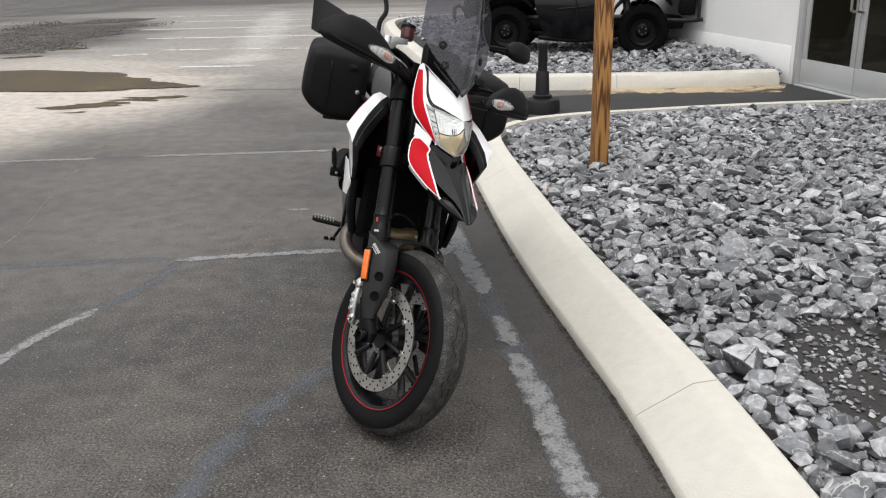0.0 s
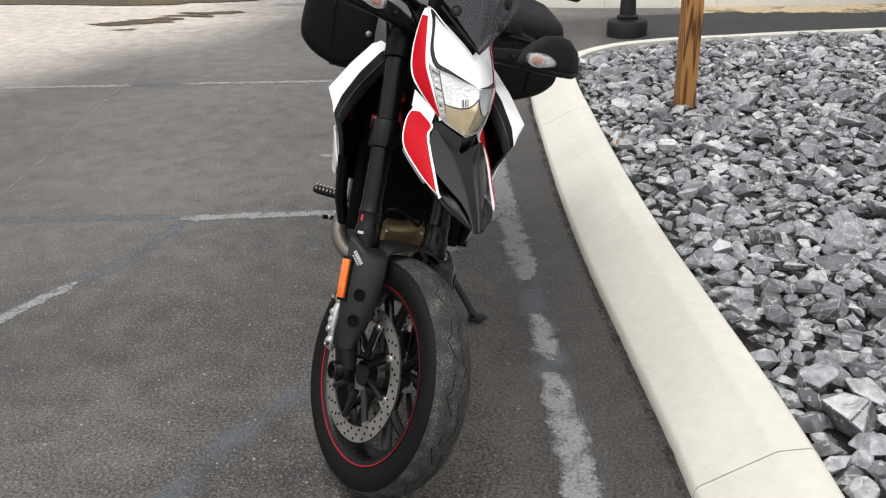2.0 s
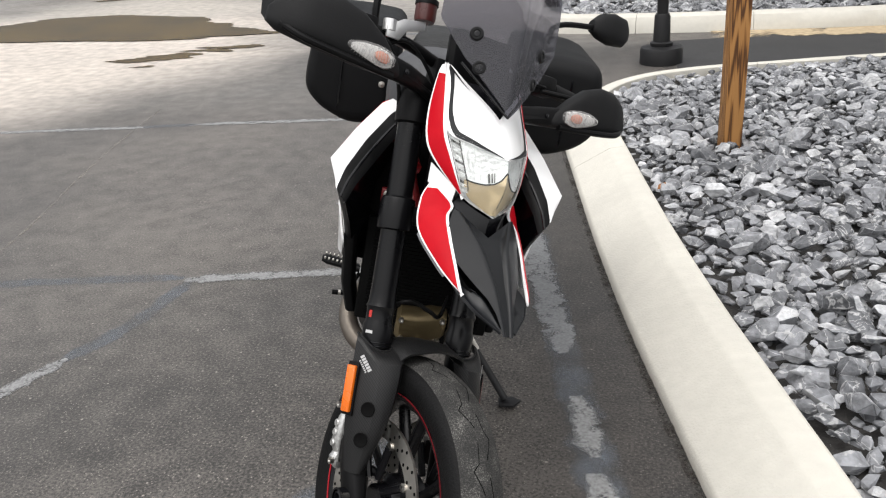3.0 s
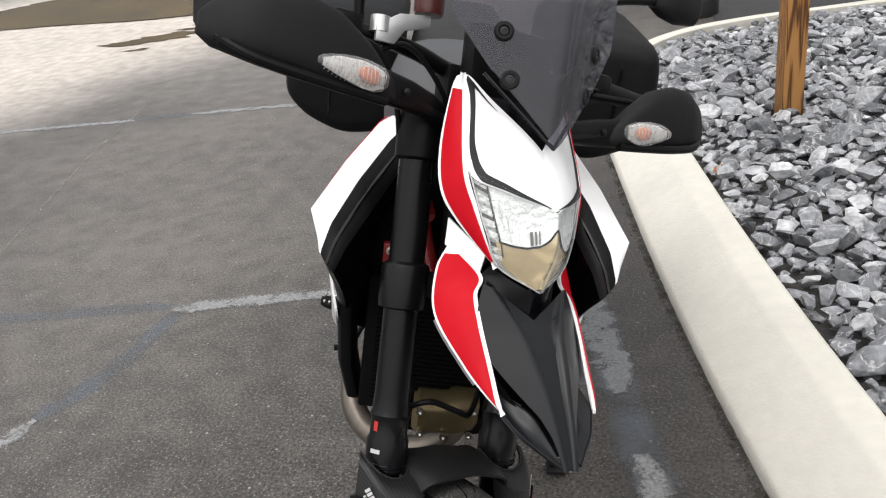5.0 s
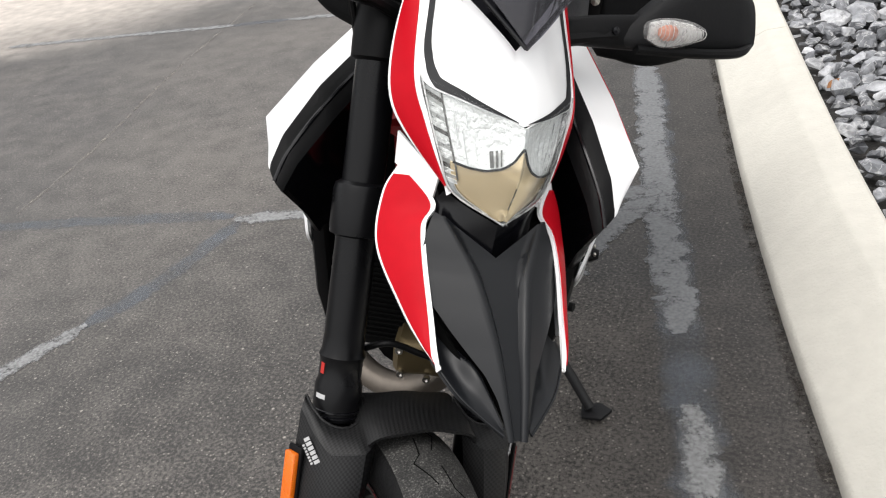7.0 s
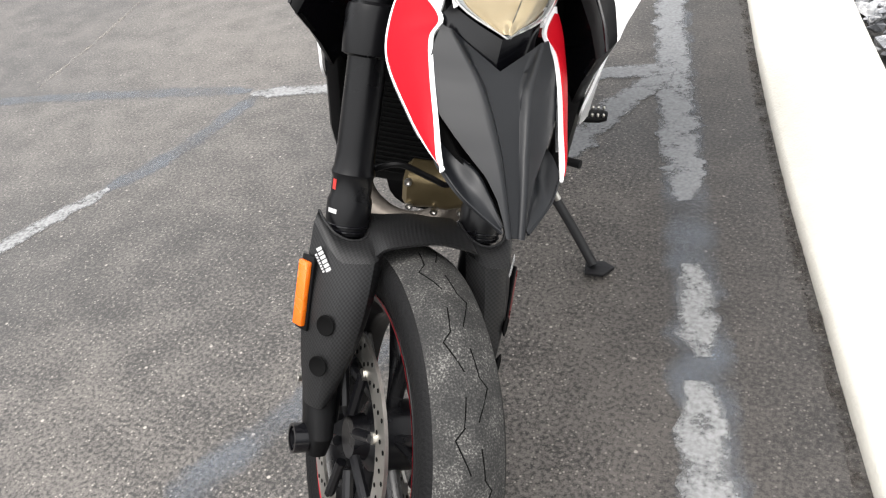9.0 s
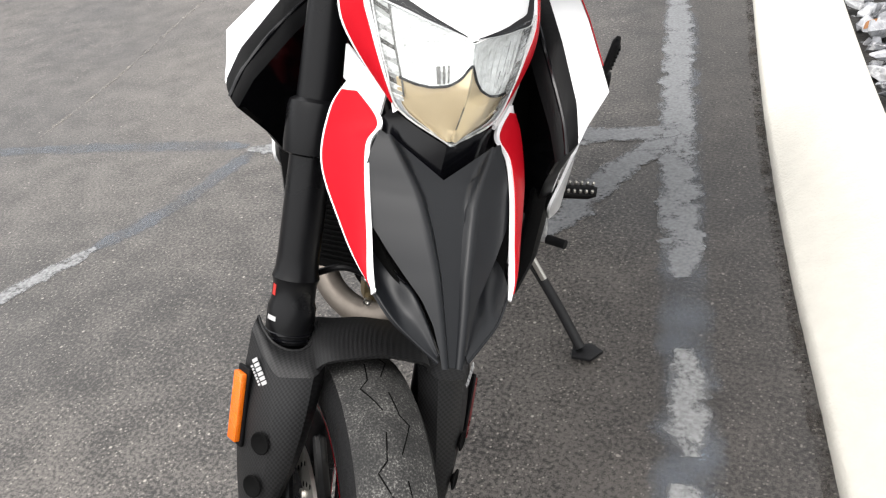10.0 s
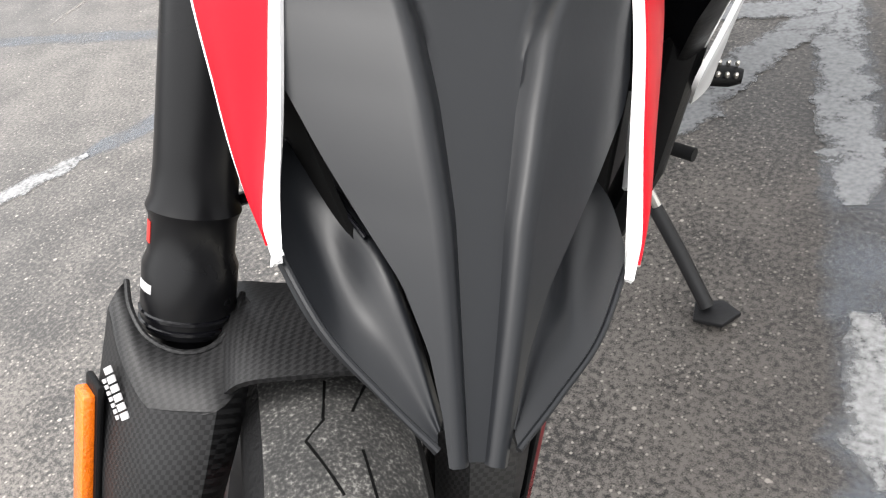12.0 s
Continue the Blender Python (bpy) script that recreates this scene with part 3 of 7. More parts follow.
def lathe(profile, n=32, axis="Z", closed=False, caps=True):
    """Turns (radius, height) pairs round an axis."""
    bm = bmesh.new()
    rings = []
    for r, h in profile:
        ring = []
        for k in range(n):
            a = 2 * math.pi * k / n
            x, y = r * math.cos(a), r * math.sin(a)
            ring.append(bm.verts.new((x, y, h) if axis == "Z" else (h, x, y)))
        rings.append(ring)
    pairs = list(zip(rings, rings[1:])) + ([(rings[-1], rings[0])] if closed else [])
    for a, b in pairs:
        for k in range(n):
            bm.faces.new((a[k], a[(k + 1) % n], b[(k + 1) % n], b[k]))
    if caps and not closed:
        for ring in (rings[0], rings[-1]):
            bm.faces.new(ring)
    return finish(bm)


def moved(bm, m):
    bmesh.ops.transform(bm, matrix=m, verts=bm.verts)
    return finish(bm)


def thicken(grid, thick):
    """Closes a grid of points (rows of Vectors) into a sheet of the given thickness, behind its face."""
    rows, cols = len(grid), len(grid[0])
    bm = bmesh.new()
    nor = []
    for i in range(rows):
        nr = []
        for j in range(cols):
            a = grid[min(i + 1, rows - 1)][j] - grid[max(i - 1, 0)][j]
            b = grid[i][min(j + 1, cols - 1)] - grid[i][max(j - 1, 0)]
            c = a.cross(b)
            if c.length < 1e-10:
                ii, jj = min(max(i, 1), rows - 2), min(max(j, 1), cols - 2)
                c = (grid[ii + 1][jj] - grid[ii - 1][jj]).cross(grid[ii][jj + 1] - grid[ii][jj - 1])
            nr.append(c.normalized() if c.length > 0 else Vector((0, -1, 0)))
        nor.append(nr)
    f = [[bm.verts.new(grid[i][j]) for j in range(cols)] for i in range(rows)]
    k = [[bm.verts.new(grid[i][j] - nor[i][j] * thick) for j in range(cols)] for i in range(rows)]

    def quad(*v):
        u = []
        for q in v:
            if q not in u:
                u.append(q)
        if len(u) > 2:
            bm.faces.new(u)
    for i in range(rows - 1):
        for j in range(cols - 1):
            quad(f[i][j], f[i + 1][j], f[i + 1][j + 1], f[i][j + 1])
            quad(k[i][j], k[i][j + 1], k[i + 1][j + 1], k[i + 1][j])
    for i in range(rows - 1):
        quad(f[i][0], k[i][0], k[i + 1][0], f[i + 1][0])
        quad(f[i][-1], f[i + 1][-1], k[i + 1][-1], k[i][-1])
    for j in range(cols - 1):
        quad(f[0][j], f[0][j + 1], k[0][j + 1], k[0][j])
        quad(f[-1][j], k[-1][j], k[-1][j + 1], f[-1][j + 1])
    bmesh.ops.remove_doubles(bm, verts=bm.verts, dist=1e-5)
    return finish(bm)


def patch_rows(a, b, nu=10, nv=22, bulge=0.0, u0=0.0, u1=1.0, v0=0.0, v1=1.0, lift=0.0, curved=True, outward=None, taper=0.0, turn=True):
    """Rows of points of a sheet between two edge lines, bowed outward by bulge; u0..v1 take a piece of it, lift raises that piece;
    u0 and u1 may be functions of the share along the lines and the width there.
    outward: the way its face looks."""
    la = smooth_line(a) if curved else [Vector(q) for q in a]
    lb = smooth_line(b) if curved else [Vector(q) for q in b]
    out = Vector(outward or (0, -1, 0)).normalized()
    full = []
    for i in range(nv + 1):
        t = v0 + (v1 - v0) * i / nv
        p, q = at_line(la, t), at_line(lb, t)
        ua, ub = (u(t, (q - p).length) if callable(u) else u for u in (u0, u1))
        row = []
        for j in range(nu + 1):
            s = ua + (ub - ua) * (1 - taper * max(0, t - 0.5) * 2) * j / nu
            row.append(p.lerp(q, s) + out * bulge * 4 * s * (1 - s))
        full.append(row)
    c = (full[nv // 2 + 1][nu // 2] - full[nv // 2][nu // 2]).cross(full[nv // 2][nu // 2 + 1] - full[nv // 2][nu // 2])
    if turn and c.dot(out) < 0:
        full = [r[::-1] for r in full]
    if lift:
        full = [[p + out * lift for p in r] for r in full]
    return full


def patch(a, b, thick=0.003, nu=10, nv=22, bulge=0.0, u0=0.0, u1=1.0, v0=0.0, v1=1.0, lift=0.0, curved=True, outward=None, taper=0.0):
    """The sheet of patch_rows, with a thickness."""
    return thicken(patch_rows(a, b, nu, nv, bulge, u0, u1, v0, v1, lift, curved, outward, taper), thick)


def loft(sections, n=20, power=2.6):
    """Closed skin over rounded sections: (centre, half width vector, half height vector)."""
    bm = bmesh.new()
    rings = []
    for c, w, h in sections:
        ring = []
        for k in range(n):
            a = 2 * math.pi * k / n
            ca, sa = math.cos(a), math.sin(a)
            x = math.copysign(abs(ca) ** (2 / power), ca)
            y = math.copysign(abs(sa) ** (2 / power), sa)
            ring.append(bm.verts.new(Vector(c) + Vector(w) * x + Vector(h) * y))
        rings.append(ring)
    for a, b in zip(rings, rings[1:]):
        for k in range(n):
            bm.faces.new((a[k], a[(k + 1) % n], b[(k + 1) % n], b[k]))
    bm.faces.new(rings[0][::-1])
    bm.faces.new(rings[-1])
    return finish(bm)


def case_loft(outline, stations):
    """A hard case: a rounded outline (x, z) drawn along y, shrunk at its ends by the given shares."""
    pts = [Vector(p) for p in outline]
    ring = smooth_line(pts[-2:] + pts + pts[:2], 3)
    ring = ring[6:6 + 3 * len(pts)]
    mid = sum(ring, Vector()) / len(ring)
    bm = bmesh.new()
    rows = [[bm.verts.new(mid + (p - mid) * k + Vector((0, y, 0))) for p in ring] for y, k in stations]
    for a, b in zip(rows, rows[1:]):
        for k in range(len(ring)):
            bm.faces.new((a[k], a[(k + 1) % len(ring)], b[(k + 1) % len(ring)], b[k]))
    bm.faces.new(rows[0])
    bm.faces.new(rows[-1])
    return finish(bm)


def plate(outline, thick, to, bevel=0.0):
    """A flat board with the outline (2D); to(u, v, w) places it in space."""
    bm = bmesh.new()
    low = [bm.verts.new((u, v, 0)) for u, v in outline]
    f = bm.faces.new(low)
    ext = bmesh.ops.extrude_face_region(bm, geom=[f])
    bmesh.ops.translate(bm, vec=(0, 0, thick), verts=[g for g in ext["geom"] if isinstance(g, bmesh.types.BMVert)])
    bmesh.ops.recalc_face_normals(bm, faces=bm.faces)
    if bevel:
        bmesh.ops.bevel(bm, geom=bm.edges[:], offset=bevel, segments=2, affect="EDGES", profile=0.5)
    for v in bm.verts:
        v.co = to(*v.co)
    return finish(bm)


def mirrored(p, s):
    return (p[0] * s, p[1], p[2])


# ---------------------------------------------------------------- ground and markings
def flat_sheet(points, z, cuts=0):
    bm = bmesh.new()
    bm.faces.new([bm.verts.new((x, y, z)) for x, y in points])
    uv = bm.loops.layers.uv.new()
    xs, ys = [p[0] for p in points], [p[1] for p in points]
    for f in bm.faces:
        for lp in f.loops:
            c = lp.vert.co
            lp[uv].uv = ((c.x - min(xs)) / (max(xs) - min(xs)), (c.y - min(ys)) / (max(ys) - min(ys)))
    return finish(bm)


def quad_sheet(a, b, c, d, z):
    """A four-cornered sheet whose UV runs 0 to 1 along its sides."""
    bm = bmesh.new()
    f = bm.faces.new([bm.verts.new((x, y, z)) for x, y in (a, b, c, d)])
    uv = bm.loops.layers.uv.new()
    for lp, t in zip(f.loops, ((0, 0), (1, 0), (1, 1), (0, 1))):
        lp[uv].uv = t
    return bm


solid("ground", flat_sheet([(-400, -300), (400, -300), (400, 600), (-400, 600)], 0), M["asphalt"],
      "weathered dark grey asphalt car park", "ground", kind="structure")


LINE_COUNT = [0]


def line_strip(name, pts, width, mat, z, label):
    """A painted stripe with slightly wandering edges."""
    LINE_COUNT[0] += 1
    z = z + 0.0001 * (LINE_COUNT[0] % 8)
    rough = smooth_line([(x, y, 0) for x, y in pts], 12)
    long = sum((b - a).length for a, b in zip(rough, rough[1:]))
    steps = min(max(int(long / 0.009), 4), 420)
    line = [at_line(rough, i / steps) for i in range(steps + 1)]
    bm = bmesh.new()
    uv = bm.loops.layers.uv.new()
    prev = None
    chip = min(0.12 * width, 0.013)

    def edge(p, shift):
        q = p + Vector((0, 0, shift))
        return chip * (noise.noise(q * 16) + 0.9 * noise.noise(q * 41) + 0.7 * noise.noise(q * 95))
    for i, p in enumerate(line):
        d = (line[min(i + 1, steps)] - line[max(i - 1, 0)]).normalized()
        s = Vector((-d.y, d.x, 0))
        end = min(i, steps - i) * long / steps
        half = width / 2 * min(1.0, 0.35 + 9 * end)
        a = bm.verts.new(p + s * max(half + edge(p, 3.1), 0.002) + Vector((0, 0, z)))
        b = bm.verts.new(p - s * max(half + edge(p, 8.7), 0.002) + Vector((0, 0, z)))
        if prev:
            f = bm.faces.new((prev[0], prev[1], b, a))
            ua, ub = (0.0 if i == 1 else 0.5), (1.0 if i == steps else 0.5)
            for lp, t in zip(f.loops, ((ua, 0), (ua, 1), (ub, 1), (ub, 0))):
                lp[uv].uv = t
        prev = (a, b)
    return solid(name, finish(bm), mat, label, "road marking", kind="structure")


W = "worn white parking line on asphalt"
O = "faded blue-grey old parking line on asphalt"
line_strip("parking_line", [(-1.66, 1.55), (-1.60, 2.15), (-1.48, 2.53)], 0.075, M["paint"], 0.0022, W)
line_strip("parking_line", [(-1.39, 3.16), (-1.0, 3.25), (-0.6, 3.33), (-0.2, 3.41)], 0.085, M["paint"], 0.0022, W)
line_strip("parking_line", [(-4.6, 5.17), (-3.65, 5.33), (-2.93, 5.43)], 0.085, M["paint"], 0.0022, W)
line_strip("parking_line", [(-2.58, 5.51), (-1.97, 5.59), (-1.16, 5.70), (-0.25, 5.82)], 0.085, M["paint"], 0.0022, W)
line_strip("parking_line", [(-1.07, 4.06), (-0.94, 4.07)], 0.07, M["paint"], 0.0022, W)
line_strip("parking_line", [(0.62, 0.5), (0.545, 1.1), (0.50, 1.3), (0.431, 1.60), (0.395, 1.79), (0.345, 1.99), (0.30, 2.18)], 0.098, M["paint"], 0.0022, W)
line_strip("parking_line", [(0.295, 2.24), (0.262, 2.37), (0.235, 2.47), (0.222, 2.53)], 0.085, M["paint"], 0.0022, W)
line_strip("parking_line", [(0.165, 2.77), (0.128, 2.90), (0.070, 3.14), (0.0, 3.42), (-0.070, 3.72), (-0.23, 4.45), (-0.4, 5.2)],
           0.112, M["dull_paint"], 0.0022, W)
line_strip("old_parking_line", [(-1.49, 2.5), (-1.40, 2.76), (-1.36, 3.15)], 0.085, M["old_paint"], 0.0009, O)
line_strip("old_parking_line", [(-3.4, 2.76), (-2.56, 2.95), (-1.93, 3.09), (-1.40, 3.18)], 0.085, M["old_paint"], 0.0009, O)
line_strip("old_parking_line", [(-0.62, 0.9), (-0.58, 1.3), (-0.52, 1.65), (-0.40, 1.95), (-0.2, 2.3)], 0.10, M["old_paint"], 0.0009, O)
line_strip("old_parking_line", [(0.62, 0.4), (0.53, 1.1), (0.35, 2.0), (0.16, 2.78), (-0.03, 3.6), (-0.23, 4.5)], 0.125, M["old_paint"], 0.0009, O)
line_strip("parking_line", [(-0.02, 3.46), (-0.09, 3.30), (-0.145, 3.14), (-0.185, 3.00), (-0.225, 2.86)], 0.105, M["dull_paint"], 0.0022, W)
line_strip("parking_line", [(0.0, 3.47), (-0.12, 3.455), (-0.28, 3.425), (-0.44, 3.39)], 0.10, M["dull_paint"], 0.0022, W)
line_strip("old_parking_line", [(-2.95, 5.44), (-2.58, 5.51)], 0.09, M["old_paint"], 0.0009, O)
for a, b in (((-4.66, 11.33), (-3.54, 11.36)), ((-5.99, 13.85), (-2.6, 13.80)), ((-6.46, 13.02), (-5.86, 13.13)), ((-7.28, 16.21), (-2.6, 16.42)), ((-8.49, 18.63), (-2.6, 19.2)), ((-8.44, 21.16), (-2.4, 21.5)), ((-9.92, 23.56), (-2.4, 23.4))):
    line_strip("parking_line", [a, ((a[0] + b[0]) / 2, (a[1] + b[1]) / 2), b], 0.15, M["far_paint"], 0.005, W)
line_strip("parking_line", [(-3.28, 9.04), (-2.31, 9.01), (-1.6, 9.05)], 0.10, M["dull_paint"], 0.003, W)
line_strip("asphalt_crack", [(-2.36, 3.10), (-2.45, 3.52), (-2.54, 3.85), (-2.68, 4.28), (-2.87, 4.95), (-3.1, 5.96)], 0.030, M["dust"], 0.0012, "crack in the asphalt filled with pale dust")

# bare pale ground with a muddy puddle
def ragged_sheet(shore, z, wide):
    """A flat sheet whose shore is torn at two scales, more so along x; wide gives the tear at a point."""
    bm = bmesh.new()
    ring = []
    for p in smooth_line([(x, y, 0) for x, y in shore + shore[:1]], 36)[:-1]:
        w = wide(p)
        tear = noise.noise(p * 2.1) + 0.7 * noise.noise(p * 7.3) + 0.5 * noise.noise(p * 19.0)
        ring.append(bm.verts.new((p.x + 2.2 * w * tear, p.y + 0.5 * w * noise.noise(p * 5.1 + Vector((0, 0, 4))), z)))
    bm.faces.new(ring)
    return finish(bm)


solid("puddle", ragged_sheet([(-5.93, 9.04), (-5.31, 8.97), (-4.58, 8.99), (-4.26, 9.13), (-3.95, 9.22), (-3.74, 9.36), (-4.28, 9.76), (-4.8, 10.22), (-5.24, 10.68), (-5.77, 10.84), (-6.55, 11.09), (-7.17, 11.08), (-7.7, 10.9), (-8.1, 10.0), (-7.2, 9.15)],
                             0.010, lambda p: 0.05 + 0.08 * max(0, p.x + 5.2)), M["water"], "shallow brown muddy puddle on the asphalt", "puddle", kind="structure")
for shore in ([(-4.62, 7.80), (-4.40, 7.92), (-4.22, 8.22), (-4.02, 8.12), (-3.98, 7.92), (-4.18, 7.78), (-4.40, 7.70)], [(-4.10, 8.46), (-3.85, 8.52), (-3.62, 8.56), (-3.58, 8.40), (-3.80, 8.40), (-4.00, 8.38)],
              [(-4.36, 7.50), (-4.24, 7.56), (-4.12, 7.52), (-4.26, 7.46)], [(-4.25, 8.30), (-4.00, 8.34), (-3.72, 8.30), (-3.66, 8.22), (-4.0, 8.24)], [(-8.4, 12.8), (-8.0, 13.1), (-7.8, 13.2), (-7.7, 13.0), (-8.1, 12.8)],
              [(-8.4, 14.3), (-8.0, 14.6), (-7.6, 14.4), (-7.6, 14.2), (-8.0, 14.25)]):
    solid("mud_streak", ragged_sheet(shore, 0.007, lambda p: 0.10), M["water"], "torn streak of dark wet mud beside the puddle", "mud", kind="structure")
solid("driveway", flat_sheet([(0.6, 6.9), (3.9, 7.4), (3.2, 9.0), (1.6, 8.75), (1.2, 8.45), (0.5, 8.3)], 0.006), M["fresh_asphalt"],
      "fresh black asphalt strip before the door", "driveway", kind="structure")
solid("sand_patch", quad_sheet((0.9, 8.40), (2.9, 8.42), (3.1, 8.96), (0.9, 8.86), 0.010),
      worn_material("washed_out_sand", (0.42, 0.33, 0.21), 0.70, 3, 0.12, edge=0.25, fine=20), "yellow washed sand along the kerb", "sand", kind="structure")


# ---------------------------------------------------------------- kerbs
def sweep(foot, profile, side=1, per=10):
    """A long moulding: foot line on the ground, profile of (across, up)."""
    line = smooth_line([(x, y, 0) for x, y in foot], per)
    return line, profile, side


def kerb_piece(line, profile, side, i0, i1, gap):
    bm = bmesh.new()
    rings = []
    for i in range(i0, i1 + 1):
        p = line[i].copy()
        d = (line[min(i + 1, len(line) - 1)] - line[max(i - 1, 0)]).normalized()
        s = Vector((d.y, -d.x, 0)) * side
        if i == i0:
            p += d * gap
        if i == i1:
            p -= d * gap
        rings.append([bm.verts.new(p + s * (a + 0.0015 * noise.noise(p * 3)) + Vector((0, 0, h + 0.003 * noise.noise(p * 2 + Vector((0, 0, a * 9)))))) for a, h in profile])
    n = len(profile)
    for a, b in zip(rings, rings[1:]):
        for k in range(n):
            bm.faces.new((a[k], a[(k + 1) % n], b[(k + 1) % n], b[k]))
    bm.faces.new(rings[0][::-1])
    bm.faces.new(rings[-1])
    return finish(bm)


NEAR_FOOT = [(1.20, -4.0), (1.05, -1.2), (0.91, 0.3), (0.742, 1.31), (0.640, 1.82), (0.513, 2.32), (0.378, 2.85), (0.268, 3.33), (0.160, 3.85), (0.036, 4.5), (-0.075, 5.1), (-0.135, 5.55), (-0.125, 5.88),
             (0.02, 6.25), (0.30, 6.56), (0.70, 6.77), (1.15, 6.91), (2.1, 7.17), (3.0, 7.34), (3.75, 7.46)]
PROFILE = [(0.0, -0.06), (0.003, 0.004), (0.007, 0.030), (0.016, 0.040), (0.176, 0.127), (0.184, 0.131), (0.192, 0.133), (0.262, 0.139), (0.272, 0.132), (0.272, -0.06)]
near_line, _, _ = sweep(NEAR_FOOT, PROFILE)
line_strip("kerb_grime", [(p.x - 0.006, p.y) for p in near_line[20:110:6]], 0.034, worn_material("dark_grime", (0.026, 0.020, 0.014), 0.38, 16, 0.20, fine=80), 0.004, "dark dirt line along the kerb foot")
kerb = thing("kerb", "pale cast concrete kerb with a sloped face beside the stone bed", "kerb", kind="structure")
joints, last, want = [0], 0.0, 0
length = [0.0]
for a, b in zip(near_line, near_line[1:]):
    length.append(length[-1] + (b - a).length)
start = min(range(len(near_line)), key=lambda i: (near_line[i] - Vector((0.664, 1.665, 0))).length)
marks = sorted({0, len(near_line) - 1, *[min(range(len(length)), key=lambda i: abs(length[i] - length[start] - k * 2.95)) for k in range(-2, 4)]})
for i0, i1 in zip(marks, marks[1:]):
    part("kerb_section", kerb_piece(near_line, PROFILE, 1, i0, i1, 0.002), M["kerb"], kerb)

FAR_FOOT = [(1.2, 20.6), (-1.0, 20.3), (-2.3, 19.6), (-2.75, 18.3), (-2.45, 16.2), (-1.65, 12.8), (-1.15, 10.8), (-0.95, 9.7), (-0.78, 9.15), (-0.45, 8.84), (0.23, 8.76), (1.1, 8.76), (2.0, 8.80), (3.02, 8.95)]
FAR_PROFILE = [(0.0, -0.06), (0.0, 0.06), (0.05, 0.14), (0.08, 0.152), (0.22, 0.156), (0.24, 0.145), (0.24, -0.06)]
far_line, _, _ = sweep(FAR_FOOT, FAR_PROFILE)
far_kerb = thing("kerb", "pale concrete kerb between the driveway and the stones", "kerb", kind="structure")
for i0, i1 in ((0, 20), (20, 40), (40, 52), (52, 66), (66, 84), (84, 100), (100, 112), (112, len(far_line) - 1)):
    part("kerb_section", kerb_piece(far_line, FAR_PROFILE, -1, i0, i1, 0.002), M["kerb"], far_kerb)

# ---------------------------------------------------------------- building
WALL = Matrix.Translation((3.19, 9.02, 0)) @ Matrix.Rotation(math.atan2(-0.96, 0.28), 4, "Z")   # x runs along the wall to the viewer, +y out of its back


def wall_box(name, s0, s1, y0, y1, z0, z1, mat, parent, bevel=0.0, label=""):
    return part(name, box(((s0 + s1) / 2, (y0 + y1) / 2, (z0 + z1) / 2), (abs(s1 - s0), abs(y1 - y0), z1 - z0), bevel), mat, parent, label)


building = thing("building_wall", "white stucco outer wall with a glazed double door", "wall", WALL, kind="structure")
wall_box("wall_face", -9.0, -0.02, 0.0, 0.25, -0.1, 4.2, M["stucco"], building)
wall_box("wall_face", 1.94, 7.0, 0.0, 0.25, -0.1, 4.2, M["stucco"], building)
wall_box("lintel", -0.02, 1.94, 0.0, 0.25, 2.20, 4.2, M["stucco"], building)
wall_box("plinth", -9.0, -0.10, -0.007, -0.002, -0.1, 0.40, M["stucco"], building, 0.002)
door = thing("door_1", "closed aluminium double door with dark glass panes", "door", WALL, kind="structure")
wall_box("jamb", 0.0, 0.07, -0.03, 0.12, 0.0, 2.18, M["aluminium"], door, 0.004)
wall_box("jamb", 1.87, 1.94, -0.03, 0.12, 0.0, 2.18, M["aluminium"], door, 0.004)
wall_box("head_rail", 0.07, 1.87, -0.03, 0.12, 2.10, 2.18, M["aluminium"], door, 0.004)
wall_box("threshold", 0.07, 1.87, -0.05, 0.12, 0.0, 0.02, M["aluminium"], door, 0.003)
for a, b in ((0.08, 0.965), (0.975, 1.86)):
    leaf = part("door_leaf", box(((a + b) / 2, 0.03, 0.155), (b - a, 0.045, 0.26), 0.004), M["aluminium"], door)
    wall_box("stile", a, a + 0.075, 0.008, 0.052, 0.285, 2.09, M["aluminium"], leaf, 0.004)
    wall_box("stile", b - 0.075, b, 0.008, 0.052, 0.285, 2.09, M["aluminium"], leaf, 0.004)
    wall_box("top_rail", a + 0.075, b - 0.075, 0.008, 0.052, 1.99, 2.09, M["aluminium"], leaf, 0.004)
    wall_box("pane", a + 0.075, b - 0.075, 0.026, 0.034, 0.285, 1.99, M["dark_glass"], leaf, 0, "dark tinted glass pane")
    hx = b - 0.04 if a < 0.5 else a + 0.04
    part("handle", tube([(hx, 0.0, 1.14), (hx, -0.06, 1.13), (hx, -0.07, 1.09), (hx, -0.07, 0.86), (hx, -0.06, 0.82), (hx, 0.0, 0.81)], 0.013, 10), M["steel"], leaf, "polished steel pull handle")
# unseen black slab added behind the panes, stands in for the unlit room
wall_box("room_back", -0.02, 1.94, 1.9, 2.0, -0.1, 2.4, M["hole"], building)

# ---------------------------------------------------------------- wooden post and bollard
def post():
    bm = box((0, 0, 1.25), (0.093, 0.093, 2.7), 0.005)
    return bm


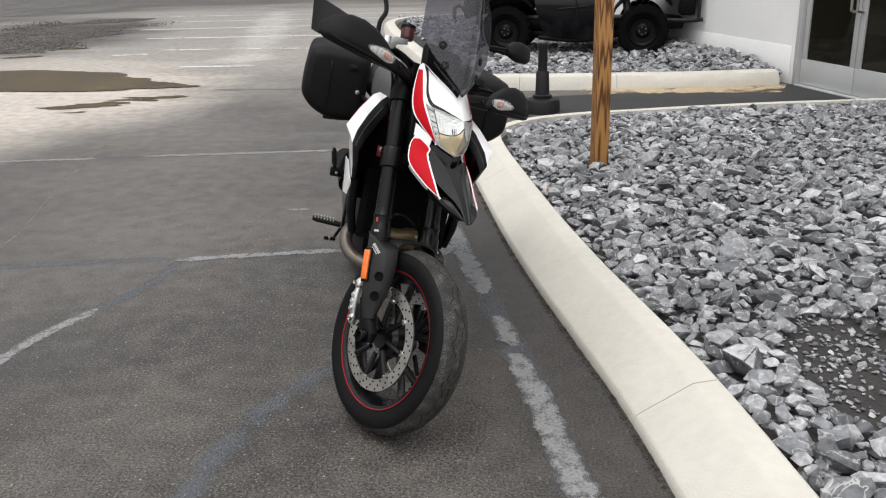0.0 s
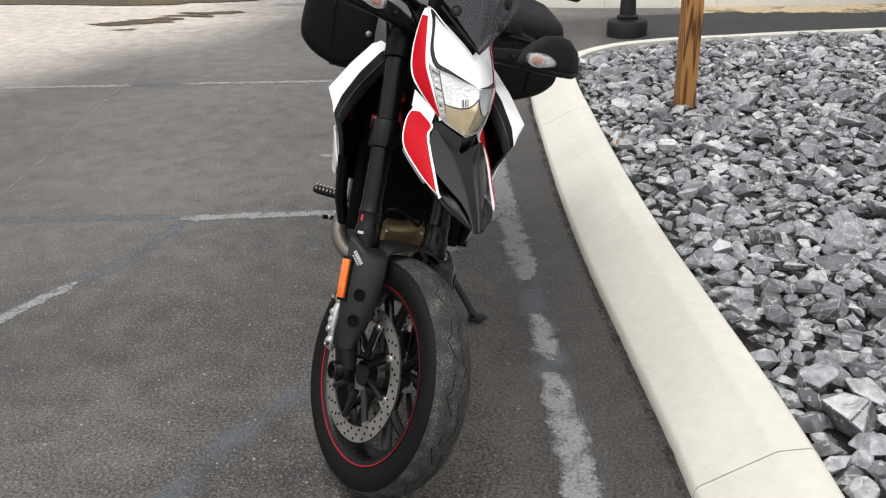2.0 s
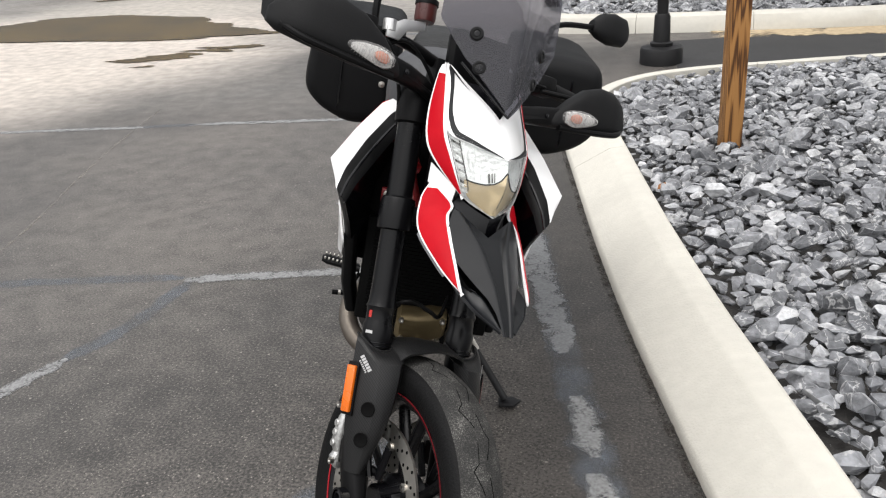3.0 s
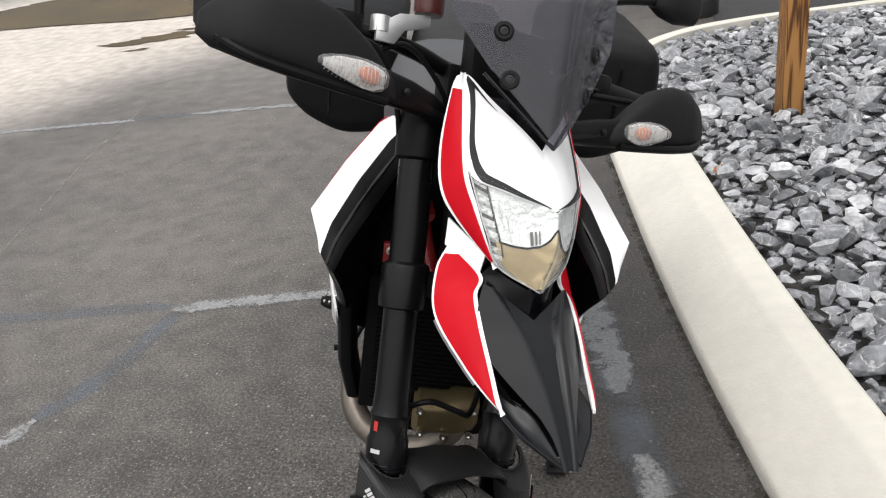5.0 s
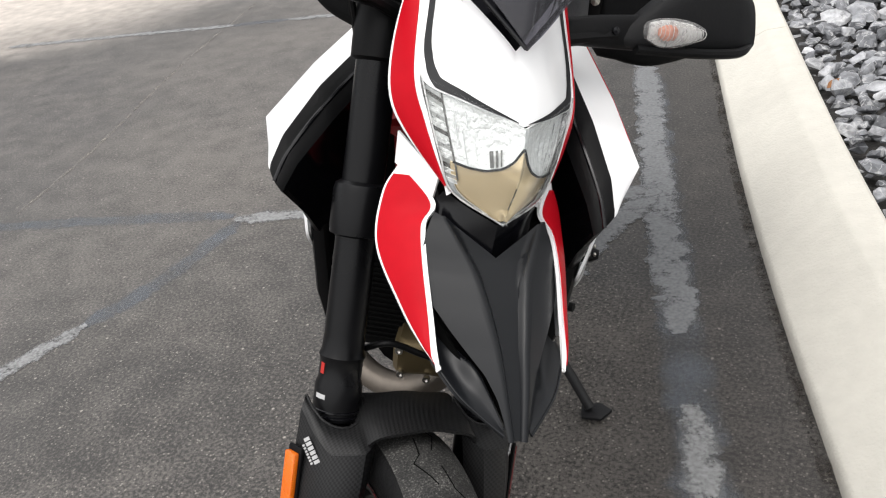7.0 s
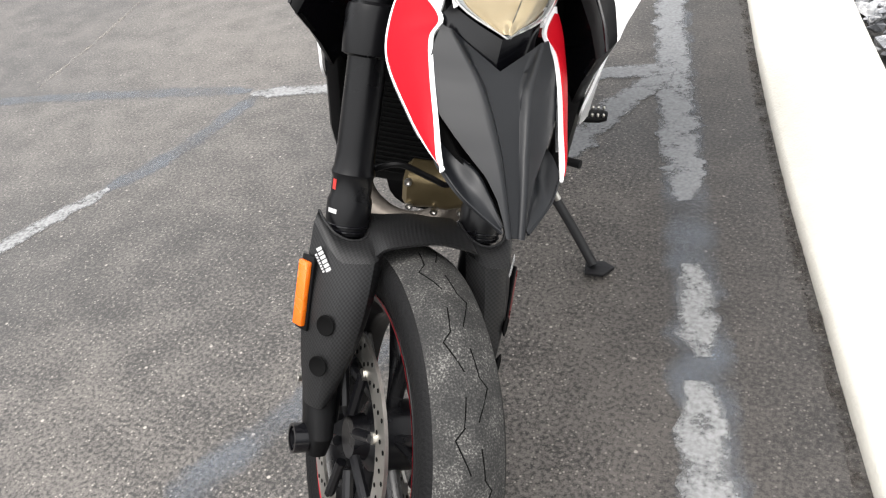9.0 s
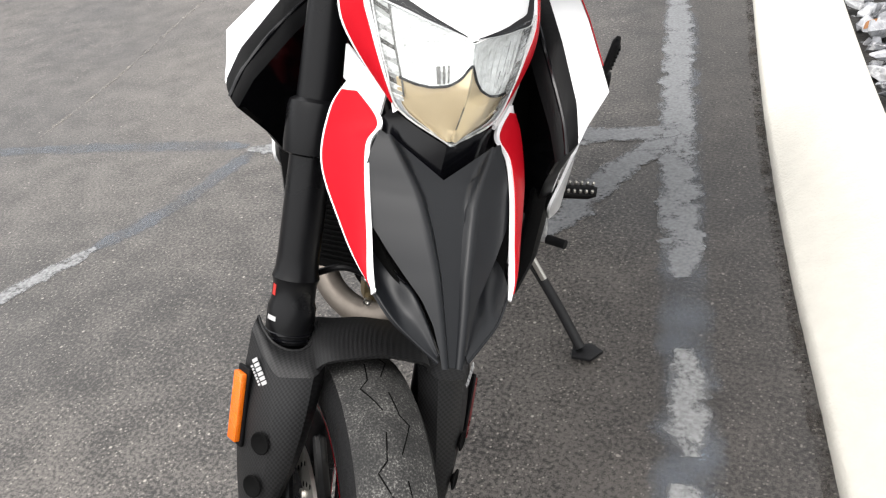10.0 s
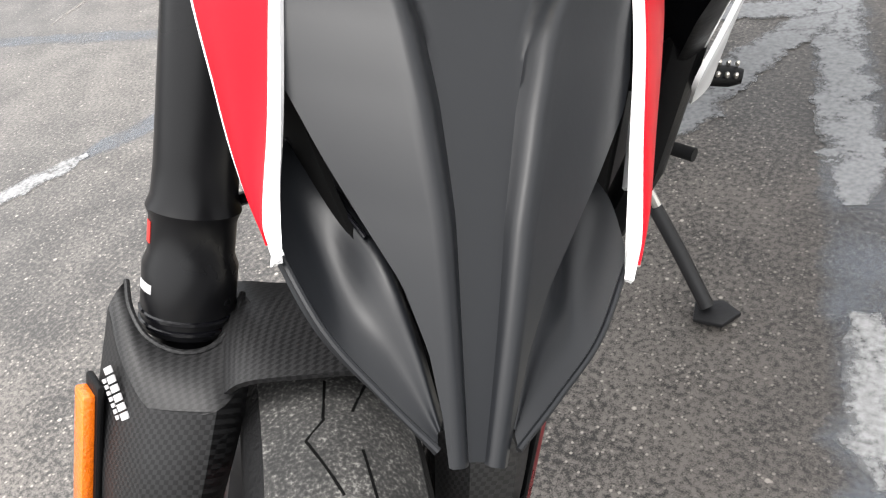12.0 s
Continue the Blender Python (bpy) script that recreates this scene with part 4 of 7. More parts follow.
solid("wooden_post", post(), M["wood"], "square treated pine post standing in the grey stones", "post", pose(0.785, 4.715, 0, 0, 0, 14))
bollard = thing("bollard", "black painted iron bollard with a stepped round foot", "bollard", pose(0.46, 7.38, 0))
part("base", lathe([(0.0, 0.0), (0.165, 0.0), (0.165, 0.10), (0.155, 0.125), (0.10, 0.135), (0.0, 0.135)], 32, caps=False), M["iron"], bollard)
part("collar", lathe([(0.0, 0.135), (0.085, 0.135), (0.088, 0.16), (0.066, 0.17), (0.060, 0.36), (0.052, 0.38), (0.0, 0.38)], 28, caps=False), M["iron"], bollard)
part("column", lathe([(0.0, 0.38), (0.043, 0.38), (0.043, 0.585), (0.049, 0.595), (0.049, 0.632), (0.0, 0.637)], 28, caps=False), M["iron"], bollard)

# ---------------------------------------------------------------- motorcycle
# local axes: x to its left, y to its rear, z up; it leans on its side stand with the bars turned left
BIKE = Matrix.Translation((-0.1066, 1.5983, 0)) @ Matrix.Rotation(radians(13.17), 4, "Z") @ Matrix.Rotation(radians(13.39), 4, "Y")
STEER = Matrix.Rotation(radians(-24.5), 4, "X") @ Matrix.Rotation(radians(30.1), 4, "Z")   # z along the fork
bike = thing("motorcycle", "white, red and black motorcycle with panniers on its side stand", "motorcycle", BIKE)


def front(name, bm, mat, label="", sharp=35):
    return part(name, bm, mat, bike, label, STEER, sharp)


# --- front wheel
AXLE = Vector((-0.016, -0.034, 0.286))
R, TW = 0.297, 0.060
TYRE = [(0.209, -0.044), (0.217, -0.048), (0.240, -0.056), (0.258, -0.0555), (0.271, -0.047), (0.2810, -0.029), (0.2868, -0.012), (0.2878, 0.0),
        (0.2868, 0.012), (0.2810, 0.029), (0.271, 0.047), (0.258, 0.0555), (0.240, 0.056), (0.217, 0.048), (0.209, 0.044), (0.205, 0.030), (0.205, -0.030)]


def wheel_parts(W, wide, disc_sides, stripes, spin=0.0):
    """Tyre, rim, spokes, discs round the x axis; wide scales the width."""
    prof = [(r, x * wide) for r, x in TYRE]
    tyre = part("tyre", lathe(prof, 72, "X", closed=True), M["rubber"], bike, "worn black road tyre", W)
    part("tread", lathe([(r + 0.0006, x) for r, x in prof[4:11]] + [(r - 0.002, x) for r, x in prof[10:3:-1]], 72, "X", closed=True), M["tread"], tyre, "scuffed grey tread band")
    for s in (-1, 1):
        for k in range(15):
            a0 = 0.0

            def on(u, v):
                a = a0 + v
                x = s * u * wide
                rr = (0.2878 - 0.0833 * u if u < 0.012 else 0.2868 - 0.341 * (u - 0.012)) - 0.0004
                return Vector((x, rr * math.cos(a), rr * math.sin(a)))
            path = [on(0.008 + 0.005 * v / 0.13, v) for v in (0.0, 0.04, 0.08, 0.12, 0.128)] + [on(0.0225, 0.168), on(0.0232, 0.174)] + [on(0.0232 - 0.020 * v / 0.16, 0.174 + v) for v in (0.008, 0.05, 0.10, 0.14)]
            if k == 0:
                cut = mesh_of("tread_groove", tube(path, 0.0014, 5, 2), M["hole"])
            o = new("tread_groove", cut)
            o.parent = tyre
            o.matrix_basis = pose(0, 0, 0, 24 * (k + (0.5 if s > 0 else 0)))
    rim = part("rim", lathe([(0.215, -0.048 * wide), (0.217, -0.043 * wide), (0.200, -0.037 * wide), (0.190, -0.012), (0.190, 0.012), (0.200, 0.037 * wide), (0.217, 0.043 * wide),
                             (0.215, 0.048 * wide), (0.202, 0.044 * wide), (0.180, 0.012), (0.180, -0.012), (0.202, -0.044 * wide)], 72, "X", closed=True), M["rim"], bike, "gloss black alloy rim", W)
    if stripes:
        for s in (-1, 1):
            part("rim_stripe", lathe([(0.2116, s * 0.0476 * wide), (0.2138, s * 0.0487 * wide), (0.2145, s * 0.0498 * wide), (0.2116, s * 0.0487 * wide)], 72, "X", closed=True), M["red_stripe"], rim, "thin red pinstripe")
    spokes = bmesh.new()
    for k in range(5):
        a = 2 * math.pi * k / 5 + spin
        for da in (-0.20, 0.20):
            p0 = Vector((0, 0.045 * math.cos(a), 0.045 * math.sin(a)))
            p1 = Vector((0, 0.10 * math.cos(a + da * 0.5), 0.10 * math.sin(a + da * 0.5)))
            p2 = Vector((0, 0.186 * math.cos(a + da * 1.15), 0.186 * math.sin(a + da * 1.15)))
            merge(spokes, tube([p0, p1, p2], 0.012, 8, 5, flat=0.75))
    part("spokes", finish(spokes), M["rim"], rim)
    part("hub", lathe([(0.0, -0.062), (0.030, -0.062), (0.034, -0.04), (0.050, -0.03), (0.052, 0.03), (0.034, 0.04), (0.030, 0.062), (0.0, 0.062)], 32, "X", caps=False), M["rim"], bike, "black wheel hub", W)
    for s in disc_sides:
        disc = part("brake_disc", lathe([(0.124, s * 0.0600), (0.160, s * 0.0600), (0.160, s * 0.0650), (0.124, s * 0.0650)], 72, "X", closed=True), M["steel"], bike, "drilled steel brake disc", W)
        holes = bmesh.new()
        for k in range(72):
            a = 2 * math.pi * k / 72
            rr = (0.131, 0.142, 0.153)[k % 3]
            d = lathe([(0.0, 0.0594), (0.0034, 0.0594), (0.0034, 0.0656), (0.0, 0.0656)], 8, "X", caps=False)
            bmesh.ops.translate(d, vec=(0, rr * math.cos(a), rr * math.sin(a)), verts=d.verts)
            if s < 0:
                bmesh.ops.scale(d, vec=(-1, 1, 1), verts=d.verts)
            merge(holes, d)
        part("drill_holes", finish(holes), M["hole"], disc)
        arm = mesh_of("carrier_arm", tube([(s * 0.064, 0.045, 0.0), (s * 0.066, 0.117, 0.014)], 0.008, 8, 4), M["rim"])
        for k in range(8):
            o = new("carrier_arm", arm)
            o.parent = disc
            o.matrix_basis = pose(0, 0, 0, math.degrees(2 * math.pi * k / 8 + 0.2))
        for k in range(8):
            a = 2 * math.pi * k / 8 + 0.32
            b = lathe([(0.0, s * 0.058), (0.0085, s * 0.058), (0.0085, s * 0.0685), (0.005, s * 0.069), (0.0, s * 0.067)], 14, "X", caps=False)
            bmesh.ops.translate(b, vec=(0, 0.119 * math.cos(a), 0.119 * math.sin(a)), verts=b.verts)
            part("bobbin", finish(b), M["steel"], disc)
    return tyre


wheel_parts(STEER @ Matrix.Translation(AXLE), 1.0, (-1, 1), True, 0.35)

# --- fork
for s in (-1, 1):
    X = -0.108 if s < 0 else 0.092
    side = "right" if s < 0 else "left"
    leg = front("fork_tube", moved(lathe([(0.0, 0.578), (0.026, 0.578), (0.0295, 0.580), (0.0305, 0.600), (0.0305, 0.624), (0.0275, 0.632), (0.0275, 0.655), (0.0300, 0.662),
                                          (0.0272, 0.670), (0.0262, 0.69), (0.0262, 0.825), (0.0262, 0.905), (0.0262, 1.06), (0.0245, 1.075), (0.0245, 1.11), (0.0, 1.112)], 40, caps=False),
                                   pose(X, 0, 0)), M["fork"], "black anodised fork tube", 25)
    part("lower_clamp", moved(lathe([(0.0275, 0.815), (0.0345, 0.818), (0.0355, 0.830), (0.0355, 0.872), (0.0335, 0.880), (0.0275, 0.884)], 36, closed=True), pose(X, 0, 0)), M["fork"], leg)
    part("upper_clamp", moved(lathe([(0.0265, 1.030), (0.0330, 1.034), (0.0335, 1.050), (0.0335, 1.100), (0.0315, 1.108), (0.0, 1.112)], 36, caps=False), pose(X, 0, 0)), M["plastic"], leg)
    for za in (0.583, 0.590):
        part("seal_ring", moved(lathe([(0.0300, za), (0.0315, za + 0.001), (0.0315, za + 0.003), (0.0300, za + 0.004)], 36, closed=True), pose(X, 0, 0)), M["gloss"], leg)
    front("fork_slider", moved(lathe([(0.0, 0.30), (0.0225, 0.30), (0.0225, 0.60), (0.0, 0.60)], 28, caps=False), pose(X, 0, 0)), M["fork"], "dark fork slider")
    lug = front("fork_foot", join(loft([((X + 0.012 * s, -0.004, 0.40), (0.024, 0, 0), (0, 0.026, 0)), ((X + 0.014 * s, -0.014, 0.345), (0.022, 0, 0), (0, 0.030, 0)),
                                        ((X + 0.016 * s, -0.034, 0.297), (0.020, 0, 0), (0, 0.030, 0)), ((X + 0.016 * s, -0.036, 0.268), (0.014, 0, 0), (0, 0.018, 0))], 20)), M["plastic"], "black cast fork foot")
    part("axle_nut", moved(lathe([(0.0, 0.0), (0.013, 0.0), (0.015, 0.004), (0.015, 0.014), (0.011, 0.016), (0.0105, 0.006), (0.0, 0.006)], 24, "X", caps=False),
                          Matrix.Translation((s * 0.143, -0.034, 0.289)) @ Matrix.Scale(s, 4, (1, 0, 0))), M["rim"], lug, "black axle nut")
    part("axle_sleeve", moved(lathe([(0.017, 0.0), (0.021, 0.0), (0.021, 0.02), (0.017, 0.02)], 28, "X", closed=True),
                             Matrix.Translation((s * 0.140, -0.034, 0.289)) @ Matrix.Scale(s, 4, (1, 0, 0))), M["gloss"], lug)

    # carbon guard on the leg
    def leg_side(pts):
        return [(p[0] * s - (0.016 if s > 0 else 0.0), p[1], p[2]) for p in pts]
    A = leg_side(((0.157, -0.010, 0.594), (0.163, -0.018, 0.50), (0.158, -0.018, 0.42), (0.146, -0.02, 0.34)))
    B = leg_side(((0.129, -0.064, 0.553), (0.131, -0.074, 0.50), (0.133, -0.071, 0.43), (0.136, -0.048, 0.34)))
    C = leg_side(((0.089, -0.077, 0.558), (0.095, -0.083, 0.50), (0.106, -0.078, 0.43), (0.124, -0.050, 0.34)))
    D = leg_side(((0.068, -0.050, 0.572), (0.074, -0.058, 0.52), (0.088, -0.056, 0.44), (0.112, -0.034, 0.345)))
    RIM = leg_side(((0.157, -0.010, 0.594), (0.146, -0.040, 0.572), (0.129, -0.064, 0.553), (0.109, -0.073, 0.5535), (0.089, -0.077, 0.558), (0.076, -0.064, 0.566), (0.068, -0.050, 0.572), (0.062, -0.018, 0.590)))
    CUP = leg_side(((0.1475, 0.006, 0.606), (0.1435, -0.014, 0.596), (0.134, -0.029, 0.585), (0.120, -0.036, 0.5785), (0.106, -0.038, 0.577), (0.092, -0.034, 0.580), (0.080, -0.023, 0.589), (0.0735, 0.0, 0.603)))
    nrm = Vector((0.79 * s, -0.61, 0))
    guard = front("fork_guard", join(patch(A, B, 0.003, 8, 16, 0.003, outward=nrm), patch(B, C, 0.003, 6, 16, 0.003, outward=(0, -1, 0)), patch(C, D, 0.003, 5, 16, 0.002, outward=(-0.7 * s, -0.7, 0)),
                                     patch(RIM, CUP, 0.003, 7, 28, 0.0035, outward=(0, -0.55, 1))), M["carbon"], "satin carbon fork guard", 58)
    part("guard_bead", tube([Vector(p) for p in CUP], 0.0022, 8, 5), M["carbon"], guard)
    rot = nrm.to_track_quat("Z", "Y").to_matrix().to_4x4()
    # deep black puts the shade of each dished hollow into its colour
    for hx, hy, hz in ((0.1370, -0.0640, 0.468), (0.1390, -0.0580, 0.408)):
        hole = lathe([(0.0, 0.0008), (0.0100, 0.0016), (0.0128, 0.0034), (0.0140, 0.0032), (0.0144, 0.0018), (0.0, -0.006)], 24, caps=False)
        part("dimple", moved(hole, Matrix.Translation(Vector((hx * s - (0.016 if s > 0 else 0.0), hy, hz)) + nrm * 0.0042) @ rot), M["hole"], guard)
    holder = box((0, 0, 0), (0.026, 0.005, 0.104), 0.002)
    q = Matrix.Translation((-0.1620, -0.026, 0.500) if s < 0 else (0.1400, -0.024, 0.497)) @ Vector((s * 0.92, -0.36 if s < 0 else 0.40, 0.0)).to_track_quat("Y", "Z").to_matrix().to_4x4()
    part("reflector_plate", moved(holder, q), M["plastic"], guard)
    part("reflector", moved(box((0, 0.006, 0), (0.020, 0.008, 0.090), 0.002), q), M["orange"] if s < 0 else M["dark_red"], guard, "orange side reflector" if s < 0 else "red side reflector")
    print_at = Matrix.Translation(Vector((s * 0.1440 - (0.016 if s > 0 else 0.0), -0.0415, 0.552)) + nrm * 0.0050) @ nrm.to_track_quat("-Y", "Z").to_matrix().to_4x4() @ Matrix.Rotation(radians(-52 * s), 4, "Y")
    bars = [box((-0.015 + 0.006 * k, 0, 0), (0.0044, 0.0010, 0.0085), 0) for k in range(6)] + [box((-0.010 + 0.004 * k, 0, -0.0085), (0.0026, 0.0010, 0.0034), 0) for k in range(7)]
    part("printed_bars", moved(join(*bars), print_at), M["mark"], guard, "white printed bars")
    # caliper behind the leg
    cast = [loft([((X + 0.000 * s, 0.056, 0.470), (0.006, 0, 0), (0, 0.007, 0)), ((X + 0.002 * s, 0.060, 0.458), (0.015, 0, 0), (0, 0.014, 0.003)), ((X + 0.002 * s, 0.063, 0.443), (0.016, 0, 0), (0, 0.015, 0.003)), ((X + 0.001 * s, 0.066, 0.434), (0.011, 0, 0), (0, 0.011, 0)),
                  ((X + 0.004 * s, 0.070, 0.415), (0.013, 0, 0), (0, 0.014, 0)), ((X + 0.004 * s, 0.076, 0.375), (0.014, 0, 0), (0, 0.016, 0)), ((X + 0.002 * s, 0.077, 0.352), (0.010, 0, 0), (0, 0.011, 0)), ((X + 0.003 * s, 0.078, 0.342), (0.015, 0, 0), (0, 0.014, 0)),
                  ((X + 0.002 * s, 0.078, 0.328), (0.013, 0, 0), (0, 0.012, 0)), ((X + 0.000 * s, 0.076, 0.318), (0.005, 0, 0), (0, 0.006, 0))], 16)]
    for cz, cy in ((0.412, 0.072), (0.392, 0.075), (0.370, 0.078)):
        cast.append(moved(lathe([(0.0, 0.0), (0.007, 0.0), (0.008, 0.004), (0.006, 0.006), (0.0, 0.006)], 14, "X", caps=False), Matrix.Translation((X + 0.014 * s, cy, cz)) @ Matrix.Scale(s, 4, (1, 0, 0))))
    cal = front("brake_caliper", join(*cast), M["caliper"], "cast silver brake caliper")
    for cz in (0.450, 0.335):
        part("caliper_bolt", moved(lathe([(0.0, 0.0), (0.0065, 0.0), (0.0065, 0.008), (0.003, 0.008), (0.0, 0.005)], 12, "X", caps=False),
                                  Matrix.Translation((X + 0.016 * s, 0.068, cz)) @ Matrix.Scale(s, 4, (1, 0, 0))), M["steel"], cal)
    part("caliper_bracket", box((X + 0.004 * s, 0.030, 0.36), (0.012, 0.06, 0.05), 0.004), M["plastic"], cal)

front("front_mudguard", patch([(x - 0.010, y, z) for x, y, z in ((-0.080, -0.062, 0.556), (-0.066, -0.078, 0.578), (-0.035, -0.087, 0.588), (0, -0.090, 0.593), (0.035, -0.087, 0.588), (0.066, -0.078, 0.578), (0.080, -0.062, 0.556))],
                              [(x - 0.010, y, z) for x, y, z in ((-0.084, 0.022, 0.586), (-0.070, 0.026, 0.600), (-0.035, 0.021, 0.603), (0, 0.020, 0.606), (0.035, 0.021, 0.603), (0.070, 0.026, 0.600), (0.084, 0.022, 0.586))], 0.004, 10, 30, 0.006, outward=(0, -0.3, 1)),
      M["carbon"], "carbon mudguard bridge over the tyre")
# small prints near the foot of the right tube
for ang, z, w, h, mt in ((196, 0.646, 0.008, 0.014, "red_mark"), (206, 0.611, 0.016, 0.006, "mark")):
    bm = bmesh.new()
    n = 6
    rows = []
    for i in range(n + 1):
        a = radians(ang) + (i / n - 0.5) * w / 0.031
        rr = 0.0280 if mt == "red_mark" else 0.0309
        rows.append([Vector((-0.108 + rr * math.cos(a), rr * math.sin(a), z + hh * h / 2)) for hh in (-1, 0, 1)])
    front("print", thicken(rows, 0.0006), M[mt], "red print" if mt == "red_mark" else "white printed bar")
front("wheel_cable", tube([(-0.085, 0.02, 0.66), (-0.05, -0.01, 0.68), (0.0, -0.01, 0.665), (0.04, 0.01, 0.655), (0.07, 0.03, 0.70)], 0.0045, 8), M["plastic"], "black brake hose")
front("lower_yoke", box((0, 0.010, 0.852), (0.20, 0.075, 0.036), 0.010), M["plastic"], "black lower fork yoke")
front("upper_yoke", box((0, 0.020, 1.078), (0.22, 0.075, 0.026), 0.010), M["plastic"], "black upper fork yoke")
front("steering_stem", moved(lathe([(0.0, 0.84), (0.026, 0.84), (0.026, 1.07), (0.0, 1.07)], 24, caps=False), pose(0, 0.035, 0)), M["plastic"])

# --- nose fairing
APEX = (0.089, -0.068, 1.154)
HLC = (0.100, -0.121, 1.017)
NOTCH = (0.0, -0.158, 1.056)
BROW = (0.0, -0.200, 0.974)
TIP = (0.0, -0.174, 0.864)
front("headlight_shell", loft([((0, -0.085, 0.862), (0.045, 0, 0), (0, 0.030, 0)), ((0, -0.085, 0.92), (0.072, 0, 0), (0, 0.045, 0)), ((0, -0.080, 1.00), (0.088, 0, 0), (0, 0.035, 0)),
                                       ((0, -0.068, 1.06), (0.085, 0, 0), (0, 0.03, 0)), ((0, -0.058, 1.13), (0.075, 0, 0), (0, 0.012, 0))], 24, 3.5), M["gloss"], "black headlight housing")
nose_parts = {}


def stripe_low(t, w):
    """Inner border of the nose stripe, as a share of the face's width."""
    d = 0.0125 + (0.0014 - 0.0125) * min(max((t - 0.51) / 0.10, 0), 1)
    return min(d / max(w, 1e-4), 0.36)


def stripe_high(t, w):
    return stripe_low(t, w) + min(0.0138 * min(1.0, (1.0 - t) / 0.42) / max(w, 1e-4), 0.40)


def horn_rim(t, w):
    return min(0.0034 / max(w, 1e-4), 0.40)


def horn_inner(t, w):
    return max(1 - 0.0048 / max(w, 1e-4), horn_rim(t, w) + 0.02)


def eased_rows(rows, r=0.016):
    """Rounds the sharp middle of the nose."""
    return [[Vector((p[0], p[1] + 0.62 * (math.sqrt(p[0] * p[0] + r * r) - abs(p[0])), p[2])) for p in row] for row in rows]


for s in (-1, 1):
    outer = [mirrored(p, s) for p in (APEX, (0.0985, -0.0650, 1.1475), (0.107, -0.066, 1.115), (0.119, -0.074, 1.05), (0.1205, -0.088, 0.992), (0.103, -0.108, 0.951), (0.056, -0.147, 0.891))]
    inner = [mirrored(p, s) for p in (APEX, (0.094, -0.092, 1.095), HLC, (0.088, -0.134, 0.972), (0.074, -0.143, 0.930), (0.056, -0.147, 0.891))]
    cheek = front("nose_side", patch(outer, inner, 0.004, 12, 30, 0.003, outward=(0.6 * s, -0.8, 0)), M["white"], "white fairing edge")
    part("red_panel", patch(outer, inner, 0.0012, 12, 30, 0.003, 0.09, 0.84, 0.095, 0.965, 0.0012, outward=(0.6 * s, -0.8, 0)), M["red"], cheek, "glossy red fairing panel")
    low = [mirrored(p, s) for p in (APEX, (0.094, -0.092, 1.095), HLC, (0.058, -0.163, 0.992), BROW)]
    top = [mirrored(p, s) for p in (APEX, (0.0800, -0.0760, 1.1500), (0.060, -0.100, 1.122), (0.030, -0.131, 1.088), NOTCH)]
    half = patch_rows(low, top, 12, 40, 0.002, outward=(0.3 * s, -0.9, 0.2), turn=False)
    if s < 0:
        left_half = half
        face = front("nose_face", thicken(eased_rows(left_half + [[mirrored(p, -1) for p in r] for r in left_half[-2::-1]]), 0.004), M["white"], "glossy white nose fairing", 75)
    part("stripe", thicken(eased_rows(patch_rows(low, top, 4, 96, 0.002, stripe_low, stripe_high, 0.055, 0.975, 0.0016, outward=(0.3 * s, -0.9, 0.2))), 0.0008), M["stripe"], face, "graphite edge stripe")
    part("stripe", patch(low, top, 0.0008, 3, 48, 0.002, lambda t, w: 1 - min(0.009, 0.55 * w) / w, lambda t, w: 1 - min(0.009, 0.55 * w) / w + 0.0055 * (1 - t / 0.46) / w, 0.045, 0.455, 0.0016, outward=(0.3 * s, -0.9, 0.2)),
         M["stripe"], face, "thin graphite edge stripe")
    # lower red horn
    ho = [mirrored(p, s) for p in ((0.100, -0.090, 0.914), (0.116, -0.092, 0.880), (0.1215, -0.108, 0.822), (0.105, -0.160, 0.764), (0.0930, -0.198, 0.731), (0.0796, -0.2232, 0.7098))]
    hi = [mirrored(p, s) for p in ((0.092, -0.104, 0.912), (0.066, -0.132, 0.879), (0.079, -0.143, 0.855), (0.081, -0.165, 0.815), (0.0795, -0.195, 0.762), (0.0795, -0.2110, 0.733), (0.0782, -0.2245, 0.7092))]
    if s > 0:
        ho, hi = ([(x + 0.007 * math.sin(math.pi * min(max((0.93 - z) / 0.22, 0), 1)), y, z) for x, y, z in ln] for ln in (ho, hi))
        ho, hi = list(ho), list(hi)
    ho, hi = [[(x - s * (0.0040 if s > 0 else 0.0022) * min(max((0.79 - z) / 0.08, 0), 1), y, z + 0.002 * min(max((0.76 - z) / 0.05, 0), 1)) for x, y, z in ln] for ln in (ho, hi)]
    horn = front("lower_horn", patch(ho, hi, 0.004, 12, 60, 0.004, outward=(0.75 * s, -0.65, 0)), M["white"], "white edged side horn")
    part("red_panel", patch(ho, hi, 0.0012, 12, 60, 0.004, horn_rim, horn_inner, 0.045, 0.968, 0.0012, outward=(0.75 * s, -0.65, 0)), M["red"], horn, "glossy red horn panel")
    part("silver_edge", patch(ho, [(x - 0.005 * s, y + 0.012, z - 0.004) for x, y, z in ho], 0.002, 3, 30, 0, v0=0.40, v1=0.80, outward=(0.9 * s, 0, -0.3)), M["silver"], horn, "silver lower edge")
    front("bridge", patch([mirrored(p, s) for p in ((0.108, -0.098, 0.952), (0.104, -0.090, 0.916))], [mirrored(p, s) for p in ((0.068, -0.1370, 0.909), (0.069, -0.1290, 0.8835))], 0.004, 8, 6, 0.0, outward=(0.5 * s, -0.8, 0)),
          M["white"], "white fairing web")
